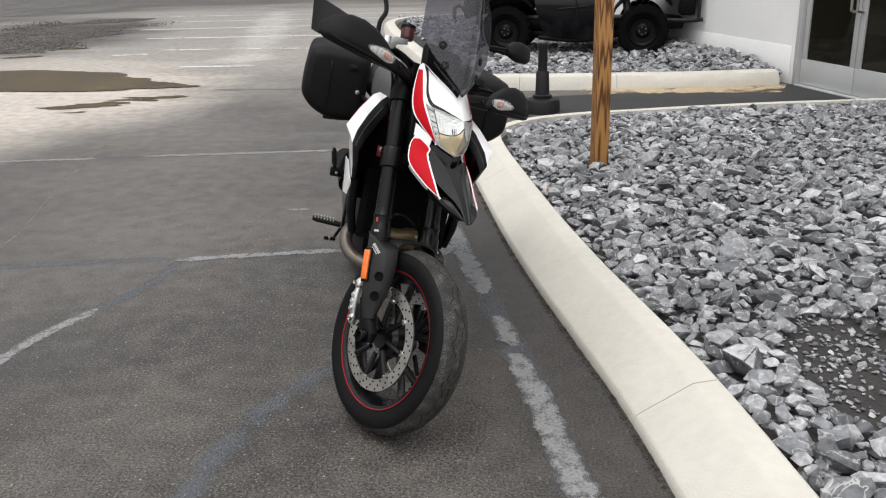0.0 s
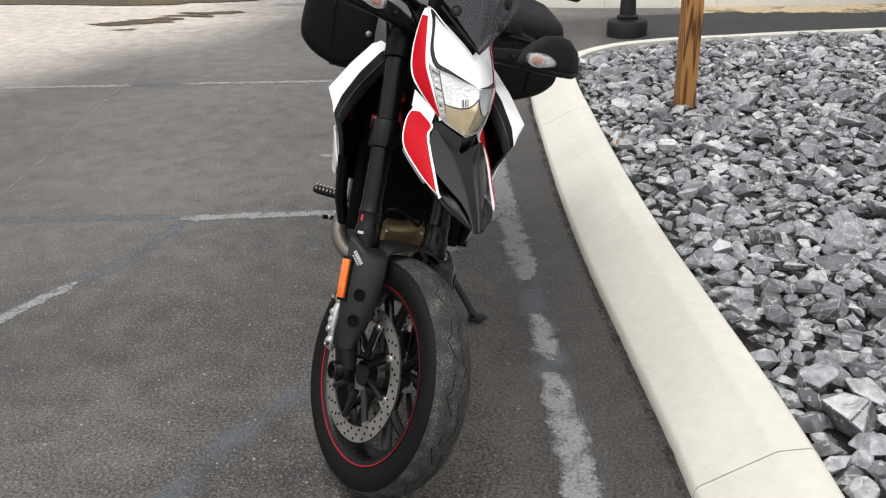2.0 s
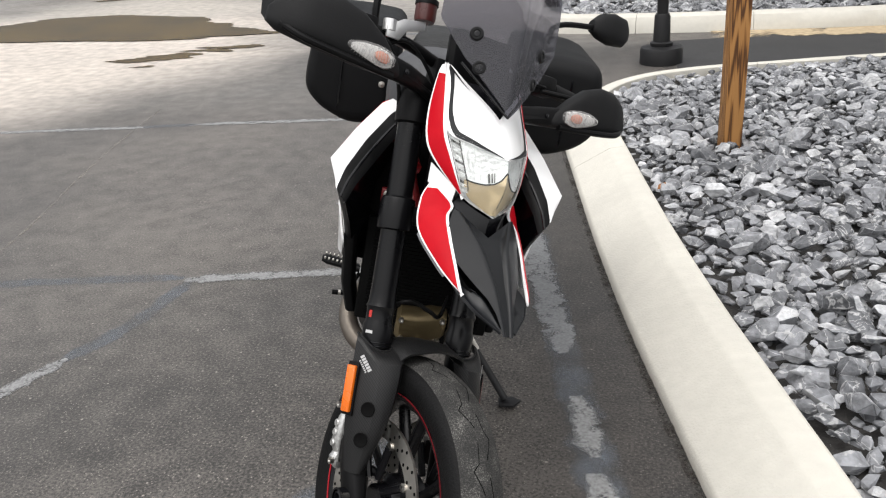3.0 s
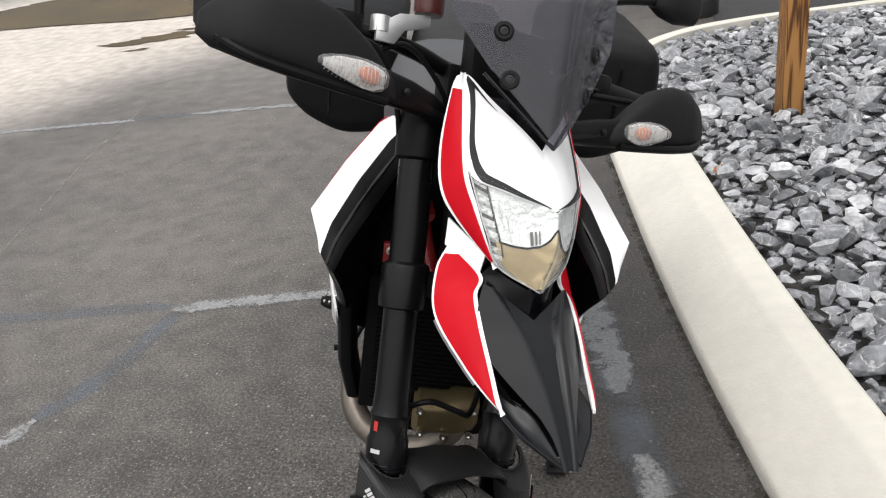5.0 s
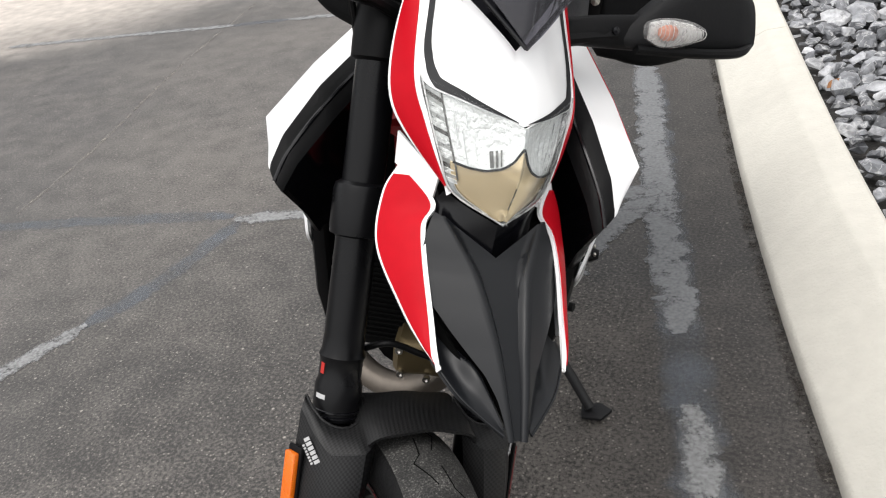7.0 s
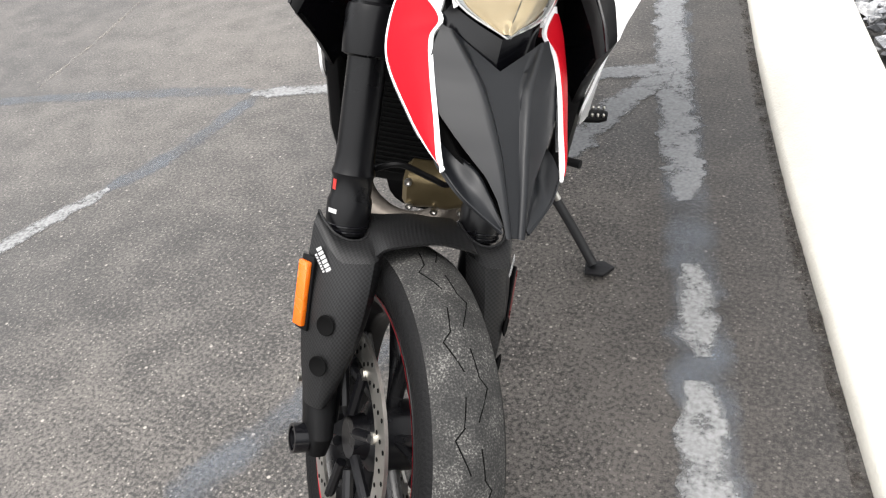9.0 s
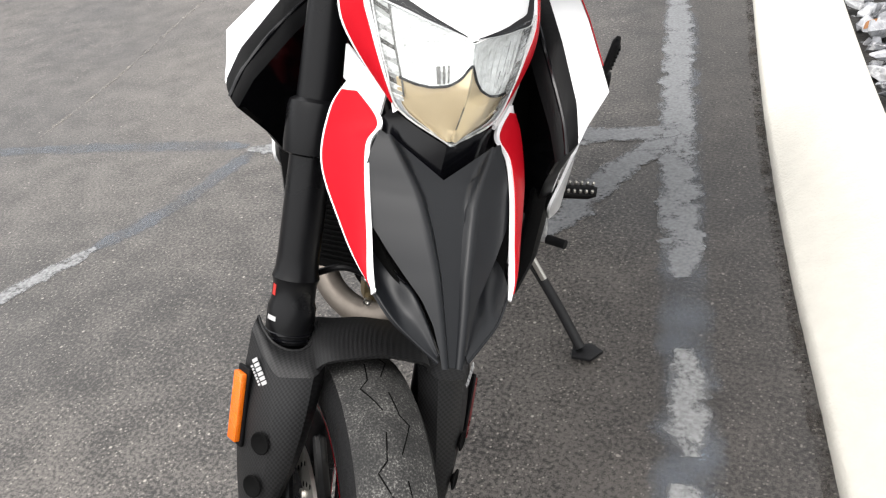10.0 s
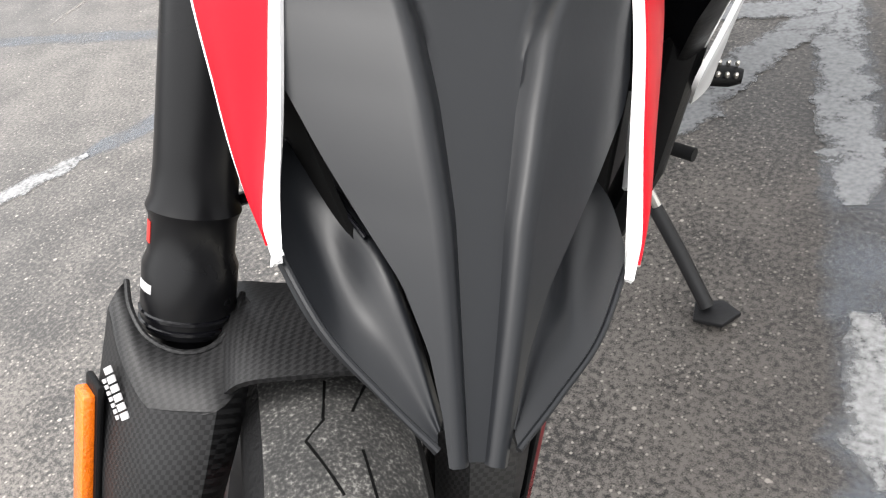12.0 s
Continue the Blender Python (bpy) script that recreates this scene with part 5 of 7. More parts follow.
    front("chin", patch([mirrored(p, s) for p in ((0.060, -0.138, 0.893), (0.030, -0.150, 0.876), (0, -0.164, 0.862))], [mirrored(p, s) for p in ((0.070, -0.120, 0.872), (0.050, -0.138, 0.845), (0, -0.155, 0.812))], 0.004, 8, 12, 0, outward=(0, -1, 0)),
          M["gloss"], "gloss black chin under the lamp")
    # headlight halves
    la = [mirrored(p, s) for p in (HLC, (0.086, -0.136, 0.965), (0.074, -0.145, 0.930), (0.056, -0.150, 0.893), TIP)]
    lb = [(0, -0.200, 0.972), (0, -0.203, 0.945), (0, -0.200, 0.915), TIP]
    nose_parts[s] = (la, lb)
light = front("headlight", join(*[patch([(x, y - 0.001, z) for x, y, z in nose_parts[s][0]], [(x, y - 0.001, z) for x, y, z in nose_parts[s][1]], 0.002, 12, 26, 0.006, outward=(0.3 * s, -0.95, 0)) for s in (-1, 1)]),
              M["lens"], "clear headlight lens over chrome reflectors")
light.visible_shadow = False


def lens_at(s, u, t, back=0.0):
    """A point of the lens: u from its outer edge to the middle, t from its top to its tip, set back behind the glass."""
    p = at_line(LENS_EDGE[s], t).lerp(at_line(LENS_MID, t), u)
    return p + Vector((0.3 * s * (1 - u), -0.95, 0)) * (0.022 * u * (1 - u)) + Vector((-0.12 * s * (1 - u), 1, 0)) * back


def lens_t(s, u, z):
    """The share t at which the lens has the height z."""
    lo, hi = 0.0, 1.0
    for _ in range(30):
        mid = (lo + hi) / 2
        if lens_at(s, u, mid).z > z:
            lo = mid
        else:
            hi = mid
    return lo


def split_height(u):
    """Height of the dark rim between the bright and the champagne bowl."""
    table = ((0.0, 0.9290), (0.16, 0.9280), (0.34, 0.9235), (0.55, 0.9225), (0.74, 0.9260), (0.88, 0.9335), (0.96, 0.9450), (1.0, 0.9510))
    for (ua, za), (ub, zb) in zip(table, table[1:]):
        if u <= ub:
            return za + (zb - za) * (u - ua) / (ub - ua)
    return table[-1][1]


def lens_sheet(s, u0, u1, top, low, back, nu=18, nv=12, wave=0.0, thick=0.0015):
    """A sheet behind the lens; top and low give t for every u, back the depth for (share across, share down)."""
    rows = []
    for i in range(nv + 1):
        row = []
        for j in range(nu + 1):
            u = u0 + (u1 - u0) * j / nu
            t = top(u) + (low(u) - top(u)) * i / nv
            row.append(lens_at(s, u, t, back((j / nu), i / nv) + wave * math.sin(j * 2.1) * math.sin(math.pi * i / nv)))
        rows.append(row)
    n = (rows[1][0] - rows[0][0]).cross(rows[0][1] - rows[0][0])
    if n.y > 0:
        rows = [r[::-1] for r in rows]
    return thicken(rows, thick)


LENS_EDGE = {s: smooth_line(nose_parts[s][0]) for s in (-1, 1)}
LENS_MID = smooth_line(nose_parts[1][1])
for s in (-1, 1):
    la, lb = nose_parts[s]

    def rim_t(u, s=s):
        return lens_t(s, u, split_height(u))
    part("reflector", lens_sheet(s, 0.20, 1.0, lambda u: 0.0, rim_t, lambda a, b: 0.0035 + 0.010 * math.sin(math.pi * a) * math.sin(math.pi * b), 22, 16, 0.0012), M["chrome"], light, "chrome upper reflector")
    part("lower_reflector", lens_sheet(s, 0.13, 1.0, lambda u: rim_t(u) + 0.010, lambda u: 0.955, lambda a, b: 0.0028 + 0.0052 * math.sin(math.pi * b) * (1 - 0.7 * a), 16, 14), M["warm_chrome"], light, "champagne lower reflector")
    # fluted outer strip: short slanting prisms, alternately bright and dark
    for k in range(20):
        t0 = 0.012 + 0.029 * k
        part("flute", lens_sheet(s, 0.035, 0.19, lambda u, t0=t0: t0 + 0.10 * u, lambda u, t0=t0: t0 + 0.026 + 0.10 * u, lambda a, b: 0.0028 + 0.0022 * b + 0.0015 * a, 4, 3, 0.0, 0.001),
             M["flute_dark"] if k % 7 == 2 else M["chrome"] if k % 3 else M["signal_back"], light, "fluted side reflector")
    part("strip_edge", tube([lens_at(s, 0.195, t, 0.0026) for t in (0.0, 0.12, 0.24, 0.36, 0.48, 0.58)], 0.0011, 6, 4), M["flute_dark"], light)
    # grey strips that paint streaky reflections into the bright bowl
    for u, t0, t1, w in ((0.285, 0.12, 0.34, 0.010), (0.345, 0.24, 0.46, 0.014), (0.41, 0.10, 0.22, 0.010), (0.47, 0.30, 0.42, 0.010)):
        part("reflector_rib", lens_sheet(s, u, u + w, lambda q, t0=t0: t0, lambda q, t1=t1: min(t1, rim_t(q) - 0.01), lambda a, b: 0.0030, 2, 8, 0.0, 0.0008), M["flute_dark"] if w > 0.015 else M["signal_back"], light, "grey painted reflection streak in the reflector")
    part("lens_surround", lens_sheet(s, 0.0, 0.125, lambda u: 0.60, lambda u: 1.0, lambda a, b: 0.0030, 4, 14), M["silver"], light, "grey lens surround")
    part("lens_rim", tube([(x * 0.985, y - 0.0015, z) for x, y, z in la], 0.0012, 8, 5), M["signal_back"], light)
    part("divider", tube([lens_at(s, u, rim_t(u) + 0.004, 0.0022) for u in (0.17, 0.26, 0.36, 0.46, 0.56, 0.66, 0.75, 0.83, 0.90, 0.955, 0.998)], 0.0015, 8, 4), M["gloss"], light, "dark dividing rim")
for u, w in ((0.62, 0.045), (0.69, 0.03), (0.745, 0.02)):
    part("shutter_slot", lens_sheet(-1, u, u + w, lambda q: lens_t(-1, q, split_height(q) + 0.020), lambda q: lens_t(-1, q, split_height(q) + 0.002), lambda a, b: 0.0028, 2, 5, 0.0, 0.001), M["flute_dark"], light, "grey slot in the reflector")
part("mid_seam", tube([lens_at(-1, 1.0, t, 0.0016) for t in (0.58, 0.70, 0.82)], 0.0007, 6, 4), M["flute_dark"], light)
part("bulb_shield", moved(lathe([(0.0, 0.0), (0.010, 0.002), (0.014, 0.010), (0.014, 0.03), (0.0, 0.032)], 20, "X", caps=False), Matrix.Translation((0, -0.158, 0.955)) @ Matrix.Rotation(radians(90), 4, "Z")), M["steel"], light)

# --- beak
def between(table, z):
    """Linear reading of a short table that runs downwards."""
    if z >= table[0][0]:
        return table[0][1]
    for (za, a), (zb, b) in zip(table, table[1:]):
        if z >= zb:
            return a + (b - a) * (za - z) / (za - zb)
    return table[-1][1]


BEAK_WIDTH = ((0.868, 0.070), (0.845, 0.078), (0.820, 0.084), (0.792, 0.0835), (0.777, 0.079), (0.751, 0.061), (0.730, 0.045), (0.710, 0.029), (0.688, 0.0185), (0.666, 0.0125), (0.649, 0.0095))
BEAK_CHANNEL = ((0.868, 0.060), (0.840, 0.041), (0.820, 0.030), (0.806, 0.0240), (0.778, 0.0178), (0.735, 0.0115), (0.695, 0.0090), (0.649, 0.0055))
BEAK_WALL = ((0.868, 0.004), (0.840, 0.009), (0.806, 0.0095), (0.778, 0.0085), (0.735, 0.0065), (0.695, 0.0045), (0.649, 0.0025))


def beak_y(a, z):
    t = (0.862 - z) / 0.213
    c, wall = between(BEAK_CHANNEL, z), between(BEAK_WALL, z)
    k = min(max((a - c) / wall, 0), 1)
    k = k * k * (3 - 2 * k)
    deep = 0.0125 * min(1, max(0, (0.872 - z) / 0.05)) * (1 - 0.65 * max(t, 0))
    return -0.149 - 0.125 * t - 0.012 * math.sin(math.pi * min(max(t, 0), 1)) + deep * (1 - k) + max(0, a - c - wall) * (0.58 + 0.22 * t)


def beak_grid():
    rows = []
    nv = 52
    for i in range(nv + 1):
        t = i / nv
        z = 0.868 + (0.649 - 0.868) * t
        w, c, wall = between(BEAK_WIDTH, z), between(BEAK_CHANNEL, z), between(BEAK_WALL, z)
        w = max(w, c + wall + 0.0015)
        half = [c * k / 7 for k in range(8)] + [c + wall * k / 7 for k in range(1, 8)] + [c + wall + (w - c - wall) * k / 12 for k in range(1, 13)]
        row = []
        for x in [-a for a in half[:0:-1]] + half:
            a = abs(x)
            zz = z - 0.044 * (1 - min(a / 0.068, 1)) * (1 - t) ** 4
            row.append(Vector((x, beak_y(a, zz), zz)))
        rows.append(row)
    return rows


def scoop(lines, n=5, nv=28, thick=0.004):
    """A sheet whose cross-section runs smoothly over several lines."""
    smooth = [smooth_line(ln) for ln in lines]
    rows = []
    for i in range(nv + 1):
        rows.append(smooth_line([at_line(ln, i / nv) for ln in smooth], n))
    return thicken(rows, thick)


beak = front("beak", thicken([r[::-1] for r in beak_grid()], 0.004), M["beak"], "satin dark grey ridged beak fender", 50)
for s in (-1, 1):
    rim = [(0.0800, -0.214, 0.7170), (0.0600, -0.240, 0.6900), (0.0380, -0.2575, 0.6715), (0.0165, -0.2735, 0.6560)]
    bowl = [(0.0800, -0.184, 0.7370), (0.0575, -0.2080, 0.7085), (0.0420, -0.2350, 0.6920), (0.0300, -0.2500, 0.6790), (0.0160, -0.2680, 0.6600)]
    ridge = [(0.0720, -0.162, 0.7470), (0.0500, -0.196, 0.7265), (0.0360, -0.2260, 0.7130), (0.0250, -0.2475, 0.6890), (0.0155, -0.2685, 0.6620)]
    fold = [(0.0700, -0.150, 0.7480), (0.0450, -0.186, 0.7260), (0.0310, -0.2160, 0.7110), (0.0215, -0.2400, 0.6900), (0.0130, -0.2630, 0.6640)]
    lines = [[mirrored(p, s) for p in ln] for ln in (rim, bowl, ridge, fold)]
    pod = part("beak_pod", scoop(lines if s < 0 else lines[::-1]), M["beak"], beak, "satin grey scooped beak lip", None, 60)
    part("pod_rim", tube(lines[0], 0.0016, 8, 8), M["beak"], pod)
    # the duct is a flat black sheet that paints the shade in the opening
    part("duct", patch([mirrored(p, s) for p in ((0.084, -0.150, 0.800), (0.060, -0.190, 0.742), (0.030, -0.232, 0.692))], [mirrored(p, s) for p in ((0.080, -0.150, 0.76), (0.060, -0.180, 0.715), (0.035, -0.215, 0.680))], 0.003, 4, 10, outward=(0, -1, 0)), M["hole"], beak, "black sheet for the shade in the air duct")
    part("duct_lip", tube([mirrored(p, s) for p in ((0.0720, -0.163, 0.7475), (0.0600, -0.181, 0.7360), (0.0500, -0.197, 0.7270), (0.0420, -0.215, 0.7205))], 0.0012, 8, 6), M["gloss"], beak)
front("beak_underside", loft([((0, -0.11, 0.845), (0.070, 0, 0), (0, 0.025, 0)), ((0, -0.12, 0.79), (0.072, 0, 0), (0, 0.02, 0)), ((0, -0.160, 0.72), (0.05, 0, 0), (0, 0.02, 0)), ((0, -0.240, 0.662), (0.012, 0, 0), (0, 0.010, 0))], 20, 3), M["plastic"], "black beak underside")

# --- screen
def screen_grid():
    rows = []
    for i in range(31):
        v = i / 30
        row = []
        for j in range(33):
            u = 2 * j / 32 - 1
            zb = 1.058 + 0.095 * abs(u)
            zt = 1.43 - 0.05 * abs(u) ** 3
            z = zb + (zt - zb) * v
            h = 0.087 + 0.055 * min(max((z - 1.15) / 0.075, 0), 1) - 0.035 * max(0, (z - 1.30) / 0.13) ** 2
            x = u * h
            y = -0.186 - 0.05 * (z - 1.1) + 0.62 * (math.sqrt(x * x + 0.016 ** 2) - 0.0) + 0.15 * max(0, z - 1.28) ** 1.3
            row.append(Vector((x, y, z)))
        rows.append(row)
    return rows


screen = front("windscreen", thicken(screen_grid(), 0.003), M["screen"], "smoke tinted plastic windscreen", 60)
screen.visible_shadow = False
# black sheet added so that the space behind the lower screen looks dark
mount = [[p + Vector((-0.10 * p.x, 0.022, 0)) for p in row[5:28]] for row in screen_grid()[1:8]]
part("screen_mount", thicken(mount, 0.004), M["plastic"], screen, "black sheet added to darken the space behind the screen")
part("mid_edge", tube([(0, -0.1782, 1.075), (0, -0.1822, 1.16), (0, -0.1862, 1.24), (0, -0.1902, 1.32)], 0.0011, 6, 6), M["lens"], screen)
for s in (-1, 1):
    for x, y, z in ((0.066, -0.147, 1.142), (0.081, -0.143, 1.204)):
        nn = Vector((s * 0.53, -0.85, 0)).to_track_quat("Z", "Y").to_matrix().to_4x4()
        part("grommet", moved(lathe([(0.0, -0.006), (0.0135, -0.006), (0.0135, 0.001), (0.011, 0.004), (0.0075, 0.004), (0.0065, 0.001), (0.0, 0.001)], 24, caps=False), Matrix.Translation((x * s, y, z)) @ nn), M["grip"], screen, "black rubber grommet")
        part("screw", moved(lathe([(0.0, 0.001), (0.0055, 0.001), (0.0055, 0.003), (0.0025, 0.0035), (0.002, 0.002), (0.0, 0.002)], 16, caps=False), Matrix.Translation((x * s, y, z)) @ nn), M["gloss"], screen)
    part("edge_trim", tube([mirrored(p, s) for p in ((0.0, -0.172, 1.058), (0.045, -0.146, 1.104), (0.088, -0.118, 1.150))], 0.0028, 8, 6), M["gloss"], screen)

# --- bars, guards, mirrors
front("instrument_panel", join(box((0, -0.045, 1.178), (0.150, 0.04, 0.120), 0.018), box((0, -0.02, 1.12), (0.09, 0.05, 0.08), 0.008)), M["plastic"], "black instrument panel behind the screen")
bar = front("handlebar", tube([(-0.40, 0.070, 1.200), (-0.27, 0.040, 1.202), (-0.19, 0.022, 1.198), (-0.12, 0.018, 1.188), (-0.05, 0.022, 1.172), (0.05, 0.022, 1.172), (0.12, 0.018, 1.188), (0.19, 0.022, 1.198), (0.27, 0.040, 1.202), (0.40, 0.070, 1.200)], 0.0125, 14, 6),
            M["plastic"], "black tapered handlebar")
for s in (-1, 1):
    part("bar_grip", tube([mirrored(p, s) for p in ((0.27, 0.040, 1.202), (0.34, 0.056, 1.201), (0.405, 0.071, 1.200))], 0.0165, 16), M["grip"], bar, "black rubber grip")
    part("switch_block", box((0.235 * s, 0.028, 1.200), (0.05, 0.045, 0.045), 0.008), M["plastic"], bar)
    part("bar_clamp", box((0.050 * s, 0.022, 1.135), (0.038, 0.040, 0.095), 0.008), M["plastic"], bar)
    guard = front("hand_guard", loft([(mirrored((0.175, -0.048, 1.108), s), (0, 0.010, 0), (0.006 * s, 0, 0.010)), (mirrored((0.205, -0.062, 1.114), s), (0, 0.018, 0), (0.004 * s, 0, 0.020)),
                                      (mirrored((0.235, -0.064, 1.130), s), (0, 0.022, 0), (0.006 * s, 0, 0.036)), (mirrored((0.275, -0.060, 1.146), s), (0, 0.026, 0), (0.008 * s, 0, 0.050)),
                                      (mirrored((0.325, -0.054, 1.157), s), (0, 0.028, 0), (0.004 * s, 0, 0.054)), (mirrored((0.375, -0.044, 1.163), s), (0, 0.028, 0), (-0.004 * s, 0, 0.050)),
                                      (mirrored((0.421, -0.028, 1.163), s), (0, 0.024, 0), (-0.008 * s, 0, 0.037)), (mirrored((0.439, -0.012, 1.162), s), (0, 0.015, 0), (-0.006 * s, 0, 0.020)), (mirrored((0.443, -0.008, 1.162), s), (0, 0.006, 0), (0, 0, 0.008))], 26, 3.0), M["grip"],
                  "matt black hand guard", 50)
    part("guard_lip", tube([mirrored(p, s) for p in ((0.21, -0.076, 1.094), (0.27, -0.080, 1.099), (0.33, -0.078, 1.106), (0.390, -0.064, 1.118), (0.428, -0.038, 1.138))], 0.007, 10, 6), M["plastic"], guard)
    part("guard_stay", tube([mirrored(p, s) for p in ((0.09, -0.035, 1.085), (0.14, -0.052, 1.098), (0.185, -0.064, 1.108))], 0.010, 10, 5), M["plastic"], guard)
    part("guard_bracket", loft([(mirrored((0.085, -0.022, 1.098), s), (0, 0.012, 0), (0, 0, 0.012)), (mirrored((0.120, -0.040, 1.104), s), (0, 0.014, 0), (0, 0, 0.017)), (mirrored((0.165, -0.055, 1.110), s), (0, 0.014, 0), (0, 0, 0.021)),
                                (mirrored((0.215, -0.062, 1.116), s), (0, 0.013, 0), (0, 0, 0.023)), (mirrored((0.240, -0.062, 1.120), s), (0, 0.010, 0), (0, 0, 0.016))], 16, 3.4), M["plastic"], guard, "black guard bracket")
    part("bracket_screw", moved(lathe([(0.0, 0.0), (0.005, 0.0), (0.005, 0.003), (0.0, 0.004)], 12, caps=False), Matrix.Translation(mirrored((0.178, -0.0715, 1.112), s)) @ Matrix.Rotation(radians(90), 4, "X")), M["gloss"], guard)
    if s < 0:
        part("guard_wing", patch([mirrored(p, s) for p in ((0.355, -0.035, 1.215), (0.415, 0.010, 1.250), (0.440, 0.055, 1.272))], [mirrored(p, s) for p in ((0.40, -0.03, 1.14), (0.428, 0.02, 1.15), (0.43, 0.06, 1.17))], 0.008, 5, 10, outward=(s, 0, 0)), M["grip"], guard)
    # turn signal set in the guard
    def signal(grow, back):
        """Rounded sections of the signal, shrunk and set back."""
        table = ((0.213, -0.080, 1.119, 0.003, 0.004), (0.216, -0.084, 1.1185, 0.007, 0.0105), (0.224, -0.088, 1.118, 0.010, 0.0155), (0.236, -0.090, 1.118, 0.012, 0.0185), (0.252, -0.091, 1.120, 0.013, 0.0192), (0.268, -0.0905, 1.1225, 0.012, 0.0175),
                 (0.284, -0.089, 1.125, 0.0105, 0.0142), (0.298, -0.086, 1.127, 0.0085, 0.0105), (0.308, -0.083, 1.1285, 0.006, 0.0068), (0.313, -0.080, 1.129, 0.003, 0.003))
        return [(mirrored((0.258 + (x - 0.258) * grow, y + back, z), s), (0, dy * grow, 0), (0, 0, dz * grow)) for x, y, z, dy, dz in table]
    sig = part("turn_signal", loft(signal(1.0, 0.0), 28, 2.0), M["ribbed"], guard, "clear ribbed turn signal with an orange bulb")
    sig.visible_shadow = False
    part("signal_housing", loft(signal(1.07, 0.0190), 28, 2.0), M["plastic"], guard)
    for k in range(15):
        x = 0.222 + 0.0058 * k
        h = 0.0180 * math.sqrt(max(1 - ((x - 0.252) / (0.042 if x < 0.252 else 0.064)) ** 2, 0.02))
        z0 = 1.1185 + 0.12 * max(x - 0.24, 0)
        yy = -0.0905 + 0.02 * abs(x - 0.252) / 0.06 * 0.55
        part("lens_rib", tube([mirrored((x, yy + 0.0045, z0 + h * 0.86), s), mirrored((x + 0.001, yy - 0.0095, z0 + h * 0.45), s), mirrored((x + 0.0015, yy - 0.0118, z0), s), mirrored((x + 0.001, yy - 0.0095, z0 - h * 0.45), s), mirrored((x, yy + 0.0045, z0 - h * 0.86), s)], 0.00045, 5, 3), M["lens_line"], guard)
for s in (-1, 1):
    front("signal_bulb", loft([(mirrored((0.230, -0.092, 1.118), s), (0, 0.002, 0), (0, 0, 0.005)), (mirrored((0.236, -0.093, 1.118), s), (0, 0.004, 0), (0, 0, 0.0095)), (mirrored((0.244, -0.0935, 1.119), s), (0, 0.005, 0), (0, 0, 0.0105)), (mirrored((0.254, -0.093, 1.120), s), (0, 0.004, 0), (0, 0, 0.009)), (mirrored((0.260, -0.092, 1.121), s), (0, 0.002, 0), (0, 0, 0.004))], 16, 2), M["bulb"], "orange signal bulb")
    front("signal_backing", loft([(mirrored((0.220, -0.084, 1.118), s), (0, 0.003, 0), (0, 0, 0.011)), (mirrored((0.236, -0.086, 1.118), s), (0, 0.003, 0), (0, 0, 0.0168)), (mirrored((0.252, -0.086, 1.120), s), (0, 0.003, 0), (0, 0, 0.0175)), (mirrored((0.284, -0.085, 1.125), s), (0, 0.002, 0), (0, 0, 0.0125)), (mirrored((0.306, -0.081, 1.128), s), (0, 0.002, 0), (0, 0, 0.006))], 18, 2), M["signal_back"], "bright signal reflector")
mir = front("mirror", loft([((0.345, 0.02, 1.372), (0, 0.012, 0), (0, 0, 0.014)), ((0.365, 0.015, 1.376), (0, 0.020, 0), (0, 0, 0.030)), ((0.40, 0.013, 1.378), (0, 0.022, 0), (0, 0, 0.038)), ((0.44, 0.015, 1.380), (0, 0.018, 0), (0, 0, 0.034)), ((0.458, 0.018, 1.382), (0, 0.008, 0), (0, 0, 0.018))], 20, 2.6), M["grip"], "black folded mirror")
part("mirror_arm", tube([(0.21, 0.025, 1.19), (0.22, 0.02, 1.30), (0.25, 0.02, 1.345), (0.36, 0.018, 1.372)], 0.0065, 10), M["plastic"], mir)
front("mirror_arm", tube([(-0.21, 0.025, 1.19), (-0.215, 0.02, 1.26), (-0.19, 0.03, 1.32), (-0.215, 0.05, 1.42)], 0.0075, 10), M["plastic"], "black bent mirror stem")
# brake reservoir, bracket, lever and cables on the right bar
res = front("reservoir_bracket", join(plate([(0, 0), (0.030, 0.0), (0.045, 0.022), (0.085, 0.034), (0.085, 0.052), (0.035, 0.044), (0.0, 0.022)], 0.006, lambda u, v, w: Vector((-0.198 + u, 0.000 - w, 1.186 + v)), 0.001),
                                      moved(lathe([(0.0, 0.0), (0.014, 0.0), (0.014, 0.022), (0.0, 0.022)], 20, caps=False), pose(-0.188, 0.005, 1.200))), M["plate"], "bare aluminium reservoir bracket")
part("reservoir", moved(lathe([(0.0, 0.0), (0.020, 0.0), (0.022, 0.006), (0.022, 0.034), (0.0, 0.034)], 24, caps=False), pose(-0.112, 0.005, 1.240)), M["reservoir"], res, "dark brown fluid reservoir")
part("reservoir_cap", moved(lathe([(0.0, 0.0), (0.024, 0.0), (0.024, 0.010), (0.0, 0.012)], 24, caps=False), pose(-0.112, 0.005, 1.274)), M["plastic"], res)
